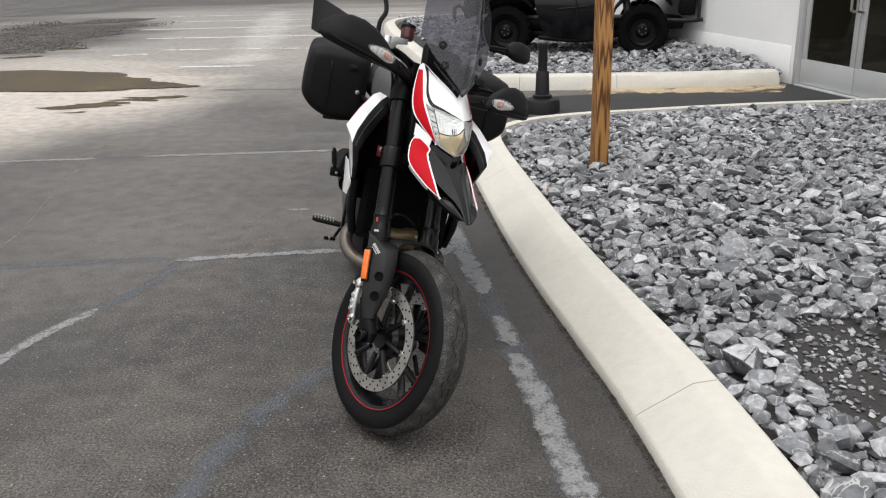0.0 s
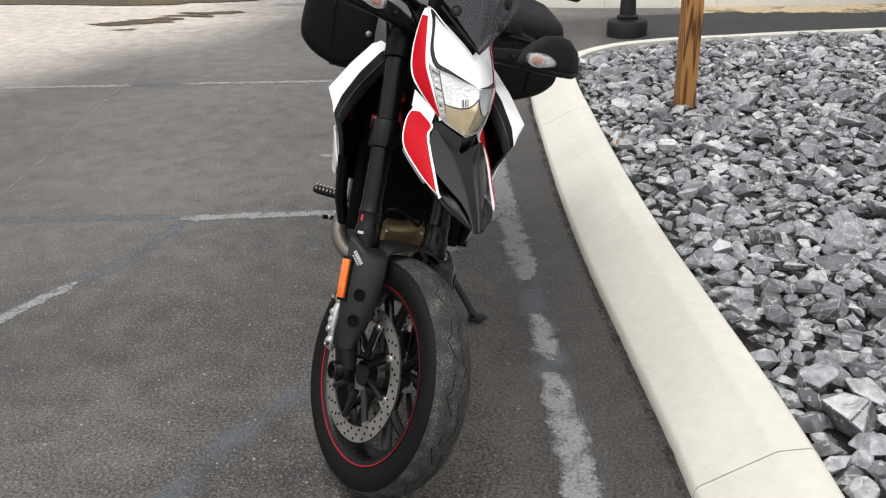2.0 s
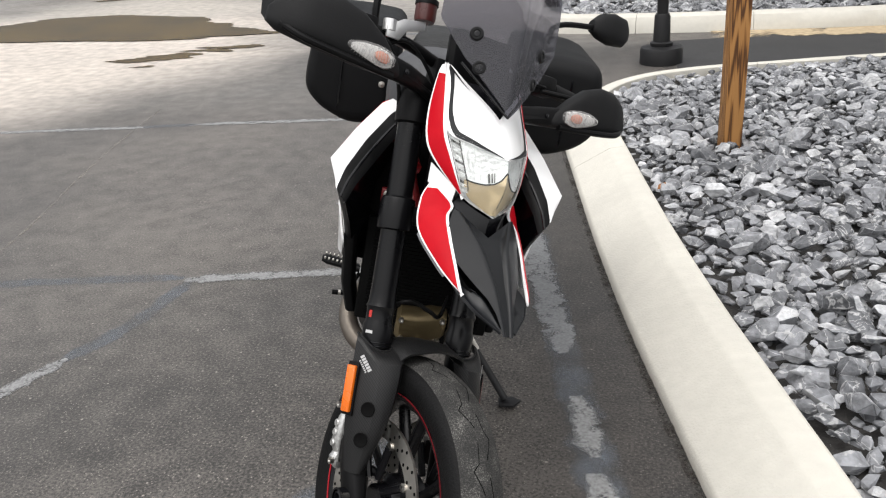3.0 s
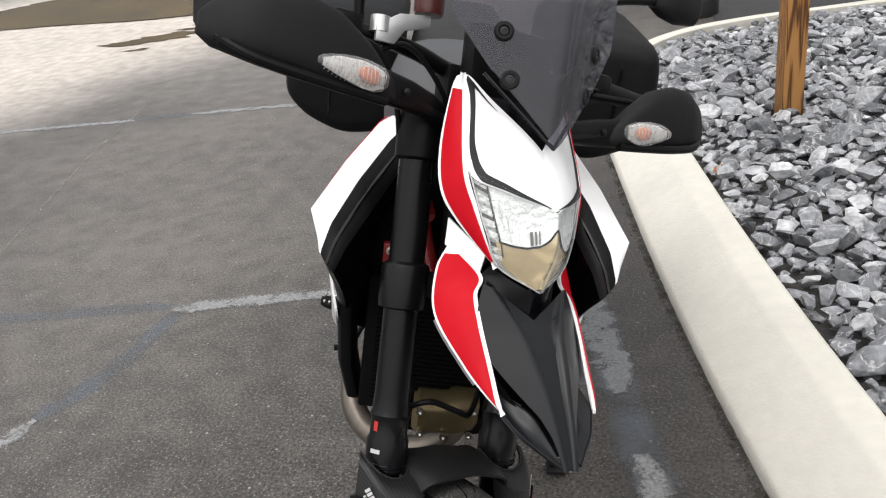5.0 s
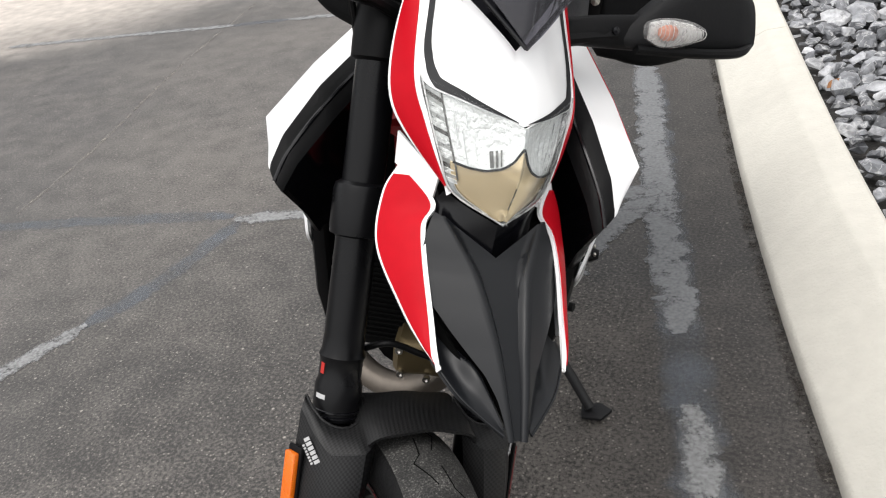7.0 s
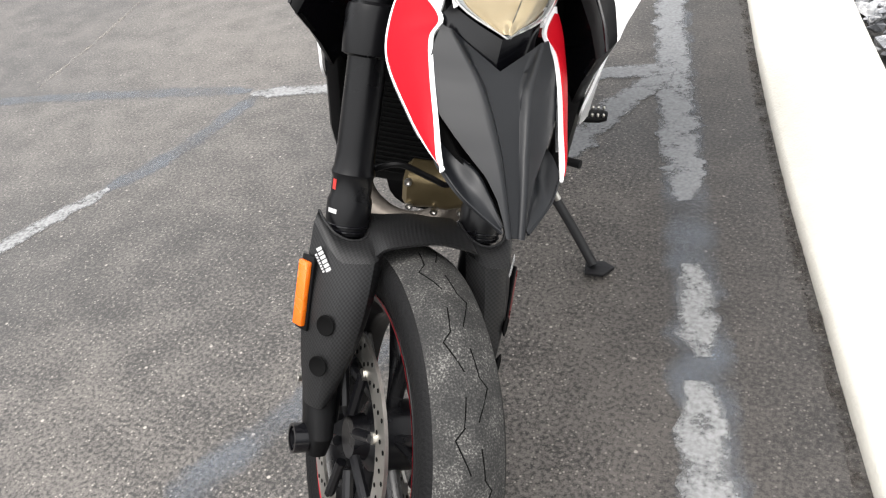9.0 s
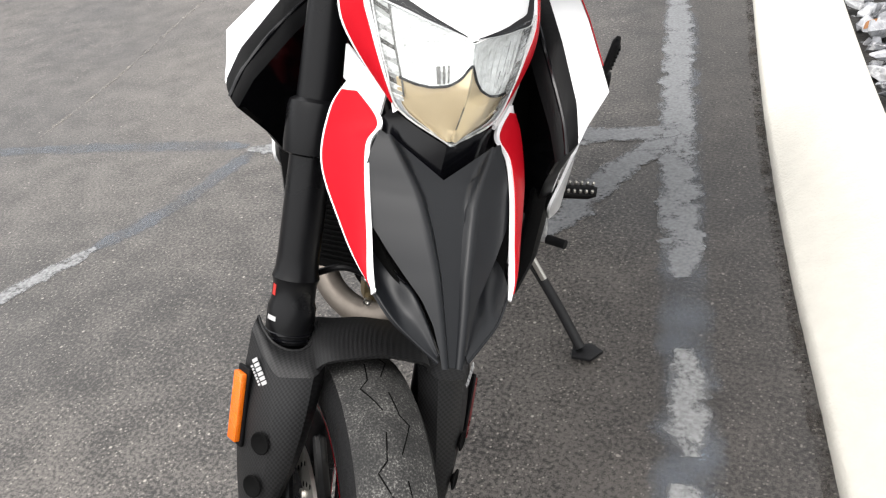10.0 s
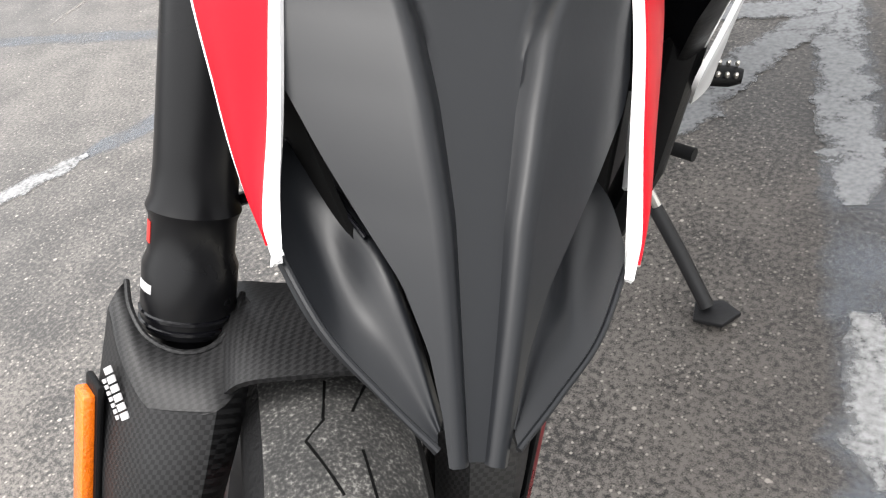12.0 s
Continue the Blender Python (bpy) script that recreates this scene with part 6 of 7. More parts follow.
for k, p in enumerate((((-0.185, 0.01, 1.17), (-0.165, -0.005, 1.13), (-0.13, -0.01, 1.09), (-0.06, 0.0, 1.02)), ((-0.23, 0.01, 1.19), (-0.19, -0.01, 1.17), (-0.15, 0.0, 1.10), (-0.12, 0.03, 1.02)),
                       ((0.22, 0.0, 1.19), (0.15, -0.02, 1.18), (0.10, -0.02, 1.13), (0.05, 0.0, 1.05)), ((-0.20, 0.02, 1.16), (-0.15, 0.0, 1.19), (-0.09, 0.0, 1.15), (-0.04, 0.01, 1.08)))):
    front("control_cable", tube(p, 0.0042, 8), M["plastic"])
for s in (-1, 1):
    front("lever", tube([mirrored(p, s) for p in ((0.21, 0.0, 1.18), (0.28, -0.022, 1.178), (0.36, -0.012, 1.176), (0.40, 0.005, 1.176))], 0.006, 10), M["caliper"] if s < 0 else M["plastic"], "brake lever" if s < 0 else "clutch lever")

# --- body: shrouds, tank, radiator, engine
def body(name, bm, mat, label="", sharp=35):
    return part(name, bm, mat, bike, label, None, sharp)


for s in (-1, 1):
    edge = [mirrored(p, s) for p in ((0.112, 0.655, 0.958), (0.160, 0.585, 0.945), (0.205, 0.492, 0.905), (0.245, 0.401, 0.857), (0.2225, 0.344, 0.822), (0.206, 0.420, 0.742), (0.190, 0.505, 0.597))]
    lip = [mirrored(p, s) for p in ((0.100, 0.625, 0.950), (0.139, 0.525, 0.936), (0.179, 0.425, 0.900), (0.210, 0.362, 0.853), (0.2205, 0.334, 0.818), (0.203, 0.400, 0.735), (0.186, 0.495, 0.597))]
    deep = [mirrored(p, s) for p in ((0.085, 0.60, 0.925), (0.115, 0.490, 0.905), (0.152, 0.394, 0.868), (0.184, 0.340, 0.826), (0.198, 0.318, 0.795), (0.186, 0.390, 0.722), (0.172, 0.490, 0.600))]
    far = [mirrored(p, s) for p in ((0.085, 0.62, 0.88), (0.105, 0.55, 0.86), (0.130, 0.50, 0.83), (0.145, 0.47, 0.80), (0.150, 0.45, 0.76), (0.150, 0.47, 0.71), (0.140, 0.52, 0.61))]
    back = [mirrored(p, s) for p in ((0.10, 0.86, 0.930), (0.135, 0.80, 0.885), (0.180, 0.70, 0.840), (0.212, 0.62, 0.800), (0.210, 0.60, 0.760), (0.196, 0.60, 0.70), (0.180, 0.60, 0.59))]
    shroud = body("shroud", patch(edge, lip, 0.004, 10, 60, 0.002, curved=False, outward=(0.6 * s, -0.8, 0)), M["white"], "glossy white radiator shroud")
    part("shroud_lip", patch(lip, deep, 0.006, 6, 60, 0.006, curved=False, outward=(0, -1, 0.2)), M["plastic"], shroud, "black shroud lip")
    part("lip_bead", tube([((a[0] + b[0]) / 2, (a[1] + b[1]) / 2 - 0.004, (a[2] + b[2]) / 2) for a, b in zip(lip[:5], deep[:5])], 0.003, 8, 6), M["gloss"], shroud)
    part("shroud_duct", patch(deep, far, 0.004, 6, 60, 0.0, curved=False, outward=(-0.6 * s, -0.7, 0)), M["gloss"], shroud, "black air duct")
    side = part("shroud_side", patch(edge, back, 0.004, 10, 60, 0.006, curved=False, outward=(s, 0, 0.1)), M["white"], shroud)
    part("red_panel", patch(edge, back, 0.0012, 8, 60, 0.006, 0.10, 0.75, 0.10, 0.42, 0.002, curved=False, outward=(s, 0, 0.1)), M["red"], shroud, "red side panel")
    part("lower_fin", patch([mirrored(p, s) for p in ((0.218, 0.452, 0.735), (0.207, 0.440, 0.690), (0.199, 0.428, 0.661), (0.199, 0.477, 0.611))], [mirrored(p, s) for p in ((0.222, 0.520, 0.730), (0.219, 0.505, 0.695), (0.215, 0.508, 0.655), (0.212, 0.513, 0.614))],
                            0.004, 6, 24, 0.002, outward=(s, 0, 0.1)), M["white"], shroud, "white lower fin of the shroud")
    part("shroud_screw", moved(lathe([(0.0, 0.0), (0.006, 0.0), (0.006, 0.003), (0.0, 0.004)], 12, caps=False), Matrix.Translation(mirrored((0.199, 0.350, 0.822), s)) @ Matrix.Rotation(radians(90), 4, "X")), M["gloss"], shroud)

body("tank", loft([((0, 0.57, 0.95), (0.10, 0, 0), (0, 0, 0.05)), ((0, 0.62, 0.955), (0.145, 0, 0), (0, 0, 0.08)), ((0, 0.68, 0.96), (0.160, 0, 0), (0, 0, 0.092)), ((0, 0.82, 0.955), (0.155, 0, 0), (0, 0, 0.092)), ((0, 0.94, 0.92), (0.115, 0, 0), (0, 0, 0.07)), ((0, 1.0, 0.89), (0.085, 0, 0), (0, 0, 0.05))], 28, 3.2),
     M["tank"], "dark grey tank cover")
body("seat", loft([((0, 0.92, 0.90), (0.07, 0, 0), (0, 0, 0.035)), ((0, 1.05, 0.875), (0.12, 0, 0), (0, 0, 0.04)), ((0, 1.30, 0.875), (0.14, 0, 0), (0, 0, 0.045)), ((0, 1.42, 0.915), (0.13, 0, 0), (0, 0, 0.05)), ((0, 1.70, 0.935), (0.10, 0, 0), (0, 0, 0.035))], 26, 3), M["seat"], "black vinyl two-step seat")
body("tail", loft([((0, 1.05, 0.80), (0.09, 0, 0), (0, 0, 0.04)), ((0, 1.45, 0.85), (0.085, 0, 0), (0, 0, 0.04)), ((0, 1.80, 0.90), (0.05, 0, 0), (0, 0, 0.03))], 20, 3), M["white"], "white tail fairing")
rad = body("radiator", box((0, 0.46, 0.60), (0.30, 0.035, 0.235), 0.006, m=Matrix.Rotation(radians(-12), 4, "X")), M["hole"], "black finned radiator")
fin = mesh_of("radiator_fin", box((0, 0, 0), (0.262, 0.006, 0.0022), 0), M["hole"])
for k in range(26):
    o = new("radiator_fin", fin)
    o.parent = rad
    o.matrix_basis = Matrix.Translation((0, 0.440, 0.605)) @ Matrix.Rotation(radians(-12), 4, "X") @ Matrix.Translation((0, 0, -0.10 + k * 0.008))
for s in (-1, 1):
    part("radiator_tank", loft([(mirrored((0.160, 0.475, 0.49), s), (0.014, 0, 0), (0, 0.035, 0)), (mirrored((0.176, 0.475, 0.56), s), (0.016, 0, 0), (0, 0.04, 0)), (mirrored((0.184, 0.47, 0.68), s), (0.016, 0, 0), (0, 0.04, 0)), (mirrored((0.182, 0.465, 0.715), s), (0.012, 0, 0), (0, 0.03, 0))], 16, 3), M["plastic"], rad)
engine = body("engine", join(loft([((0, 0.52, 0.47), (0.11, 0, 0), (0, 0, 0.10)), ((0, 0.66, 0.46), (0.15, 0, 0), (0, 0, 0.15)), ((0, 0.86, 0.44), (0.16, 0, 0), (0, 0, 0.16)), ((0, 1.0, 0.42), (0.12, 0, 0), (0, 0, 0.12))], 24, 4),
                            loft([((0, 0.62, 0.60), (0.10, 0, 0), (0, 0.08, 0)), ((0, 0.60, 0.80), (0.10, 0, 0), (0, 0.09, 0)), ((0, 0.60, 0.88), (0.08, 0, 0), (0, 0.07, 0))], 20, 4)), M["plastic"], "black twin-cylinder engine")
cover = part("cylinder_cover", loft([((-0.0546, 0.415, 0.500), (0, 0.030, 0), (0, 0, 0.026)), ((-0.0458, 0.410, 0.502), (0, 0.036, 0), (0, 0, 0.034)), ((-0.0088, 0.410, 0.504), (0, 0.034, 0), (0, 0, 0.032)), ((0.0176, 0.412, 0.508), (0, 0.037, 0), (0, 0, 0.036)), ((0.0484, 0.418, 0.512), (0, 0.034, 0), (0, 0, 0.034)), ((0.0563, 0.420, 0.512), (0, 0.026, 0), (0, 0, 0.026))], 20, 4),
             M["bronze"], engine, "bronze coloured cylinder cover")
for x, z in ((-0.044, 0.524), (0.046, 0.534), (-0.040, 0.480), (0.042, 0.484), (0.0, 0.477)):
    body("cover_bolt", moved(lathe([(0.0, 0.0), (0.006, 0.0), (0.006, 0.006), (0.003, 0.006), (0.0, 0.003)], 12, caps=False), Matrix.Translation((x, 0.375, z)) @ Matrix.Rotation(radians(90), 4, "X")), M["steel"])
body("belt_cover", loft([((0.075, 0.44, 0.49), (0, 0.045, 0), (0, 0, 0.045)), ((0.10, 0.45, 0.49), (0, 0.045, 0), (0, 0, 0.045)), ((0.108, 0.45, 0.49), (0, 0.03, 0), (0, 0, 0.03))], 20, 3), M["gloss"], "black belt cover")
body("exhaust_header", tube([(0.030, 0.47, 0.47), (0.018, 0.445, 0.435), (-0.03, 0.44, 0.398), (-0.09, 0.46, 0.385), (-0.142, 0.50, 0.395), (-0.166, 0.55, 0.42), (-0.158, 0.60, 0.455), (-0.10, 0.68, 0.46)], 0.0225, 16, 8), M["exhaust"], "heat-stained steel exhaust header")
body("exhaust_pipe", tube([(-0.10, 0.9, 0.32), (-0.12, 1.2, 0.36), (-0.13, 1.45, 0.43)], 0.03, 14), M["exhaust"], "steel exhaust pipe")
body("silencer", tube([(-0.13, 1.42, 0.42), (-0.15, 1.70, 0.48)], 0.045, 20), M["plastic"], "black silencer")
for s in (-1, 1):
    for a, b in (((0.07, 0.42, 0.86), (0.12, 0.75, 0.70)), ((0.05, 0.40, 0.76), (0.12, 0.75, 0.70)), ((0.07, 0.42, 0.86), (0.11, 0.62, 0.90)), ((0.05, 0.40, 0.76), (0.11, 0.62, 0.90)), ((0.12, 0.75, 0.70), (0.12, 1.0, 0.50))):
        body("frame_tube", tube([mirrored(a, s), mirrored(b, s)], 0.014, 12), M["red_frame"], "red tubular frame")
    brk = body("frame_bracket", box(mirrored((0.116, 0.425, 0.786), s), (0.03, 0.012, 0.035), 0.003), M["red_frame"], "red frame bracket")
    part("bracket_bolt", moved(lathe([(0.0, 0.0), (0.008, 0.0), (0.008, 0.006), (0.004, 0.007), (0.0, 0.004)], 14, caps=False), Matrix.Translation(mirrored((0.118, 0.418, 0.794), s)) @ Matrix.Rotation(radians(90), 4, "X")), M["steel"], brk)
    # black sheet that puts the shade between the shrouds into colour
    body("inner_panel", patch([mirrored(p, s) for p in ((0.10, 0.56, 0.95), (0.158, 0.50, 0.80), (0.178, 0.50, 0.60))], [mirrored(p, s) for p in ((-0.01, 0.52, 0.95), (-0.01, 0.50, 0.80), (-0.01, 0.49, 0.60))], 0.004, 6, 10, outward=(0, -1, 0)), M["hole"], "black backing for the dark inside of the fairing")
    # foot pegs
    plate_o = [(0.0, 0.0), (0.05, 0.02), (0.07, 0.10), (0.05, 0.19), (0.0, 0.22), (-0.03, 0.12)]
    hang = body("footrest_hanger", plate(plate_o, 0.012, lambda u, v, w, s=s: Vector((s * (0.150 + w), 0.955 + u, 0.345 + v)), 0.002), M["plastic"], "black footrest hanger")
    peg = part("footpeg", loft([(mirrored((0.165, 0.955, 0.362), s), (0, 0.012, 0), (0, 0, 0.010)), (mirrored((0.20, 0.968, 0.362), s), (0, 0.020, 0), (0, 0, 0.010)), (mirrored((0.262, 0.985, 0.362), s), (0, 0.021, 0), (0, 0, 0.010)), (mirrored((0.278, 0.990, 0.362), s), (0, 0.012, 0), (0, 0, 0.008))], 16, 3), M["plastic"], hang, "serrated black footpeg")
    for k in range(7):
        part("peg_tooth", box(mirrored((0.196 + 0.012 * k, 0.950 + 0.003 * k, 0.374), s), (0.006, 0.008, 0.008), 0.002, 1), M["steel"], hang)
        part("peg_tooth", box(mirrored((0.196 + 0.012 * k, 0.984 + 0.003 * k, 0.374), s), (0.006, 0.008, 0.008), 0.002, 1), M["steel"], hang)
    px = 0.0 if s > 0 else -0.034
    rear = body("passenger_hanger", join(tube([mirrored(p, s) for p in ((0.13, 1.10, 0.60), (0.17, 1.15, 0.54), (0.215 + px, 1.19, 0.516))], 0.012, 10), box(mirrored((0.237 + px, 1.200, 0.516), s), (0.056, 0.040, 0.034), 0.005)), M["plastic"], "black passenger peg hanger")
    for xa, xb, zb in ((0.226 + px, 0.207 + px, 0.602), (0.246 + px, 0.264 + px, 0.612)):
        dx = xb - xa
        part("passenger_peg", loft([(mirrored((xa, 1.205, 0.522), s), (0.006, 0, 0), (0, 0.012, 0)), (mirrored((xa + dx * 0.3, 1.208, 0.545), s), (0.009, 0, 0), (0, 0.017, 0)), (mirrored((xa + dx * 0.85, 1.212, zb - 0.010), s), (0.009, 0, 0), (0, 0.017, 0)), (mirrored((xb, 1.214, zb), s), (0.005, 0, 0), (0, 0.010, 0))], 14, 3), M["grip"], rear, "folded rubber passenger peg")
        for k in range(6):
            part("peg_rib", box(mirrored((xa + dx * (0.35 + 0.10 * k) + 0.009 * (1 if dx > 0 else -1), 1.208, 0.548 + 0.009 * k), s), (0.005, 0.030, 0.004), 0.001, 1), M["grip"], rear)
    part("peg_pivot", moved(lathe([(0.0, 0.0), (0.006, 0.0), (0.006, 0.004), (0.0, 0.005)], 12, caps=False), Matrix.Translation(mirrored((0.240 + px, 1.180, 0.516), s)) @ Matrix.Rotation(radians(90), 4, "X")), M["steel"], rear)
    # panniers
    xo = 0.040 if s > 0 else 0.0
    outline = [(0.150, 0.765), (0.146, 0.90), (0.150, 1.010), (0.215, 1.026), (0.300, 1.026), (0.366, 1.018), (0.390, 0.992), (0.400, 0.920), (0.404, 0.860), (0.396, 0.816), (0.358, 0.776), (0.310, 0.752), (0.262, 0.739), (0.200, 0.746)]
    case = body("pannier", case_loft([mirrored((x + xo, 0, z), s) for x, z in outline], ((1.083, 0.70), (1.086, 0.80), (1.095, 0.90), (1.115, 0.965), (1.16, 0.995), (1.28, 1.0), (1.50, 1.0), (1.58, 0.96), (1.61, 0.88), (1.62, 0.75))), M["pannier"], "textured black hard pannier", 50)
    seam = []
    for k in range(33):
        z = 0.748 + 0.268 * k / 32
        seam.append(mirrored((0.300 + xo, 1.080 + 0.065 * (abs(z - 0.882) / 0.134) ** 7, z), s))
    part("pannier_seam", tube(seam, 0.0030, 6, 2), M["gloss"], case)
    part("pannier_latch", join(box(mirrored((0.215 + xo, 1.078, 0.965), s), (0.036, 0.008, 0.022), 0.003), box(mirrored((0.215 + xo, 1.073, 0.965), s), (0.020, 0.006, 0.010), 0.002)), M["grip"], case)
    part("pannier_foot", box(mirrored((0.28 + xo, 1.20, 0.738), s), (0.04, 0.05, 0.014), 0.004), M["plastic"], case)
    rack = body("pannier_bracket", join(box(mirrored((0.185, 1.12, 0.86), s), (0.03, 0.06, 0.06), 0.006), tube([mirrored(p, s) for p in ((0.10, 1.05, 0.83), (0.17, 1.12, 0.86), (0.18, 1.5, 0.87))], 0.010, 10)), M["plastic"], "black pannier rack")
    part("bracket_bolt", moved(lathe([(0.0, 0.0), (0.009, 0.0), (0.009, 0.008), (0.0, 0.010)], 14, caps=False), Matrix.Translation(mirrored((0.185, 1.09, 0.872), s)) @ Matrix.Rotation(radians(90), 4, "X")), M["steel"], rack, "bright bracket bolt")

stand = body("side_stand", join(tube([(0.09, 0.93, 0.31), (0.16, 0.89, 0.245), (0.24, 0.845, 0.165), (0.305, 0.80, 0.098)], 0.011, 12), moved(plate([(-0.010, -0.02), (0.03, -0.028), (0.055, 0.0), (0.03, 0.024), (-0.010, 0.018)], 0.008, lambda u, v, w: Vector((0.30 + u, 0.80 + v, w)), 0.002),
                Matrix.Translation((0.305, 0, 0.0835)) @ Matrix.Rotation(radians(13.39), 4, "Y").inverted() @ Matrix.Translation((-0.305, 0, 0)))), M["iron"], "black side stand resting on the asphalt")
part("stand_spring", tube([(0.11, 0.90, 0.315), (0.17, 0.87, 0.255), (0.205, 0.855, 0.215)], 0.007, 8), M["steel"], stand)
lev = body("shift_lever", join(tube([(0.165, 0.955, 0.345), (0.185, 0.91, 0.315), (0.188, 0.85, 0.320)], 0.006, 10), tube([(0.186, 0.85, 0.320), (0.232, 0.832, 0.326)], 0.008, 10)), M["caliper"], "bare metal shift lever")
part("shift_rubber", tube([(0.196, 0.847, 0.321), (0.234, 0.831, 0.3265)], 0.0095, 12), M["grip"], lev, "black rubber shift peg")
ped = body("brake_pedal", join(tube([(-0.165, 0.955, 0.345), (-0.185, 0.90, 0.325), (-0.190, 0.84, 0.335)], 0.006, 10), tube([(-0.185, 0.84, 0.335), (-0.228, 0.832, 0.336)], 0.007, 10)), M["plastic"], "black brake pedal")
part("pedal_tip", tube([(-0.205, 0.836, 0.336), (-0.212, 0.835, 0.336)], 0.0085, 12), M["steel"], ped)
body("swingarm", join(*[tube([(s * 0.10, 0.98, 0.36), (s * 0.13, 1.2, 0.33), (s * 0.13, 1.55, 0.30)], 0.03, 12) for s in (1,)]), M["plastic"], "black swingarm")
wheel_parts(pose(0, 1.58, 0.305), 1.45, (), False)

# ---------------------------------------------------------------- utility vehicle on the far stones
def knobbly_tyre(r, w):
    bm = lathe([(r * 0.55, -w * 0.36), (r * 0.72, -w * 0.5), (r * 0.92, -w * 0.48), (r * 0.97, -w * 0.3), (r * 0.97, w * 0.3), (r * 0.92, w * 0.48), (r * 0.72, w * 0.5), (r * 0.55, w * 0.36)], 36, "X", closed=True)
    for k in range(22):
        for side in (-1, 0, 1):
            a = 2 * math.pi * (k + (0.5 if side else 0)) / 22
            blk = box((side * w * 0.32, 0, r * 0.965), (w * 0.24, r * 0.15, r * 0.09), 0.004, 1)
            bmesh.ops.rotate(blk, cent=(0, 0, 0), matrix=Matrix.Rotation(a, 3, "X"), verts=blk.verts)
            merge(bm, blk)
    return finish(bm)


utv = thing("utility_vehicle", "black side-by-side utility vehicle parked on the grey stones", "utility vehicle", pose(0.02, 11.30, 0.10, 0, 0, -6))
tyre_bm = knobbly_tyre(0.33, 0.24)
# deep black instead of rubber: the dim light there is put into the colour
tyre_me = mesh_of("tyre", tyre_bm, M["hole"])
rim_me = mesh_of("rim", lathe([(0.0, -0.10), (0.06, -0.105), (0.10, -0.07), (0.15, -0.075), (0.185, -0.11), (0.19, -0.09), (0.19, 0.08), (0.0, 0.08)], 24, "X", caps=False), M["plastic"])
nut_me = mesh_of("lug_nut", lathe([(0.0, -0.004), (0.010, -0.004), (0.010, 0.012), (0.0, 0.014)], 6, "X", caps=False), M["steel"])
for wx, wy in ((0.0, 0.0), (1.80, 0.0), (0.0, 1.25), (1.80, 1.25)):
    t = new("wheel")
    t.parent = utv
    t.matrix_basis = pose(wx, wy, 0.33, 0, 0, 90)
    for nm, me in (("tyre", tyre_me), ("rim", rim_me)):
        o = new(nm, me)
        o.parent = t
    for k in range(5):
        o = new("lug_nut", nut_me)
        o.parent = t
        o.matrix_basis = pose(-0.10, 0.05 * math.cos(k * 1.2566), 0.05 * math.sin(k * 1.2566))
part("chassis", box((0.95, 0.62, 0.40), (2.75, 0.85, 0.14), 0.03), M["plastic"], utv)
part("door_panel", patch([(0.36, -0.02, 1.05), (0.40, -0.10, 0.65), (0.52, -0.04, 0.25)], [(1.44, -0.02, 1.05), (1.42, -0.09, 0.65), (1.30, -0.04, 0.22)], 0.03, bulge=0.04), M["gloss"], utv, "creased black fabric door")
for ca, cb in (((0.62, -0.135, 0.78), (1.02, -0.150, 0.86)), ((0.70, -0.130, 0.62), (1.10, -0.145, 0.66)), ((0.85, -0.140, 0.95), (0.95, -0.150, 0.55)), ((1.15, -0.140, 0.92), (1.22, -0.125, 0.50))):
    part("door_crease", tube([ca, ((ca[0] + cb[0]) / 2 + 0.03, ca[1] - 0.004, (ca[2] + cb[2]) / 2), cb], 0.010, 8, 5), M["gloss"], utv)
part("rocker", tube([(0.44, -0.02, 0.25), (0.9, -0.04, 0.21), (1.36, -0.02, 0.23)], 0.03), M["plastic"], utv)
part("hood", loft([((-0.62, 0.62, 0.62), (0, 0.40, 0), (0, 0, 0.16)), ((-0.30, 0.62, 0.75), (0, 0.50, 0), (0, 0, 0.20)), ((0.40, 0.62, 0.85), (0, 0.58, 0), (0, 0, 0.24))], 24, 4), M["plastic"], utv)
part("front_bumper", tube([(-0.74, 0.15, 0.5), (-0.78, 0.4, 0.62), (-0.78, 0.85, 0.62), (-0.74, 1.1, 0.5)], 0.025), M["iron"], utv)
for wx in (0.0, 1.80):
    arch = [(wx - 0.42, -0.04, 0.42), (wx - 0.36, -0.06, 0.62), (wx - 0.18, -0.08, 0.76), (wx, -0.08, 0.80), (wx + 0.2, -0.08, 0.77), (wx + 0.36, -0.06, 0.65)]
    part("fender", patch(arch, [(x, y + 0.35, z + 0.03) for x, y, z in arch], 0.02, outward=(0, 0, 1)), M["plastic"], utv)
part("cargo_bed", box((1.90, 0.62, 0.95), (1.15, 1.22, 0.34), 0.03), M["plastic"], utv)
part("tailgate", box((2.49, 0.62, 0.93), (0.05, 1.24, 0.40), 0.015), M["plastic"], utv)
part("rear_panel", box((2.36, 0.30, 0.66), (0.20, 0.50, 0.30), 0.03), M["plastic"], utv)
part("skid_plate", box((0.95, 0.62, 0.27), (1.5, 0.9, 0.10), 0.03), M["plastic"], utv)
part("tail_lamp", box((2.47, 0.04, 0.80), (0.06, 0.06, 0.20), 0.012), M["gloss"], utv)
part("hitch_bumper", join(tube([(2.05, 0.02, 0.46), (2.35, 0.0, 0.45), (2.55, 0.02, 0.46)], 0.028), tube([(2.50, 0.0, 0.46), (2.50, 0.0, 0.72)], 0.022)), M["iron"], utv)
part("shock_absorber", join(tube([(1.62, -0.02, 0.42), (1.55, 0.06, 0.85)], 0.035), tube([(1.60, -0.0, 0.52), (1.56, 0.05, 0.80)], 0.05, n=10)), M["iron"], utv)
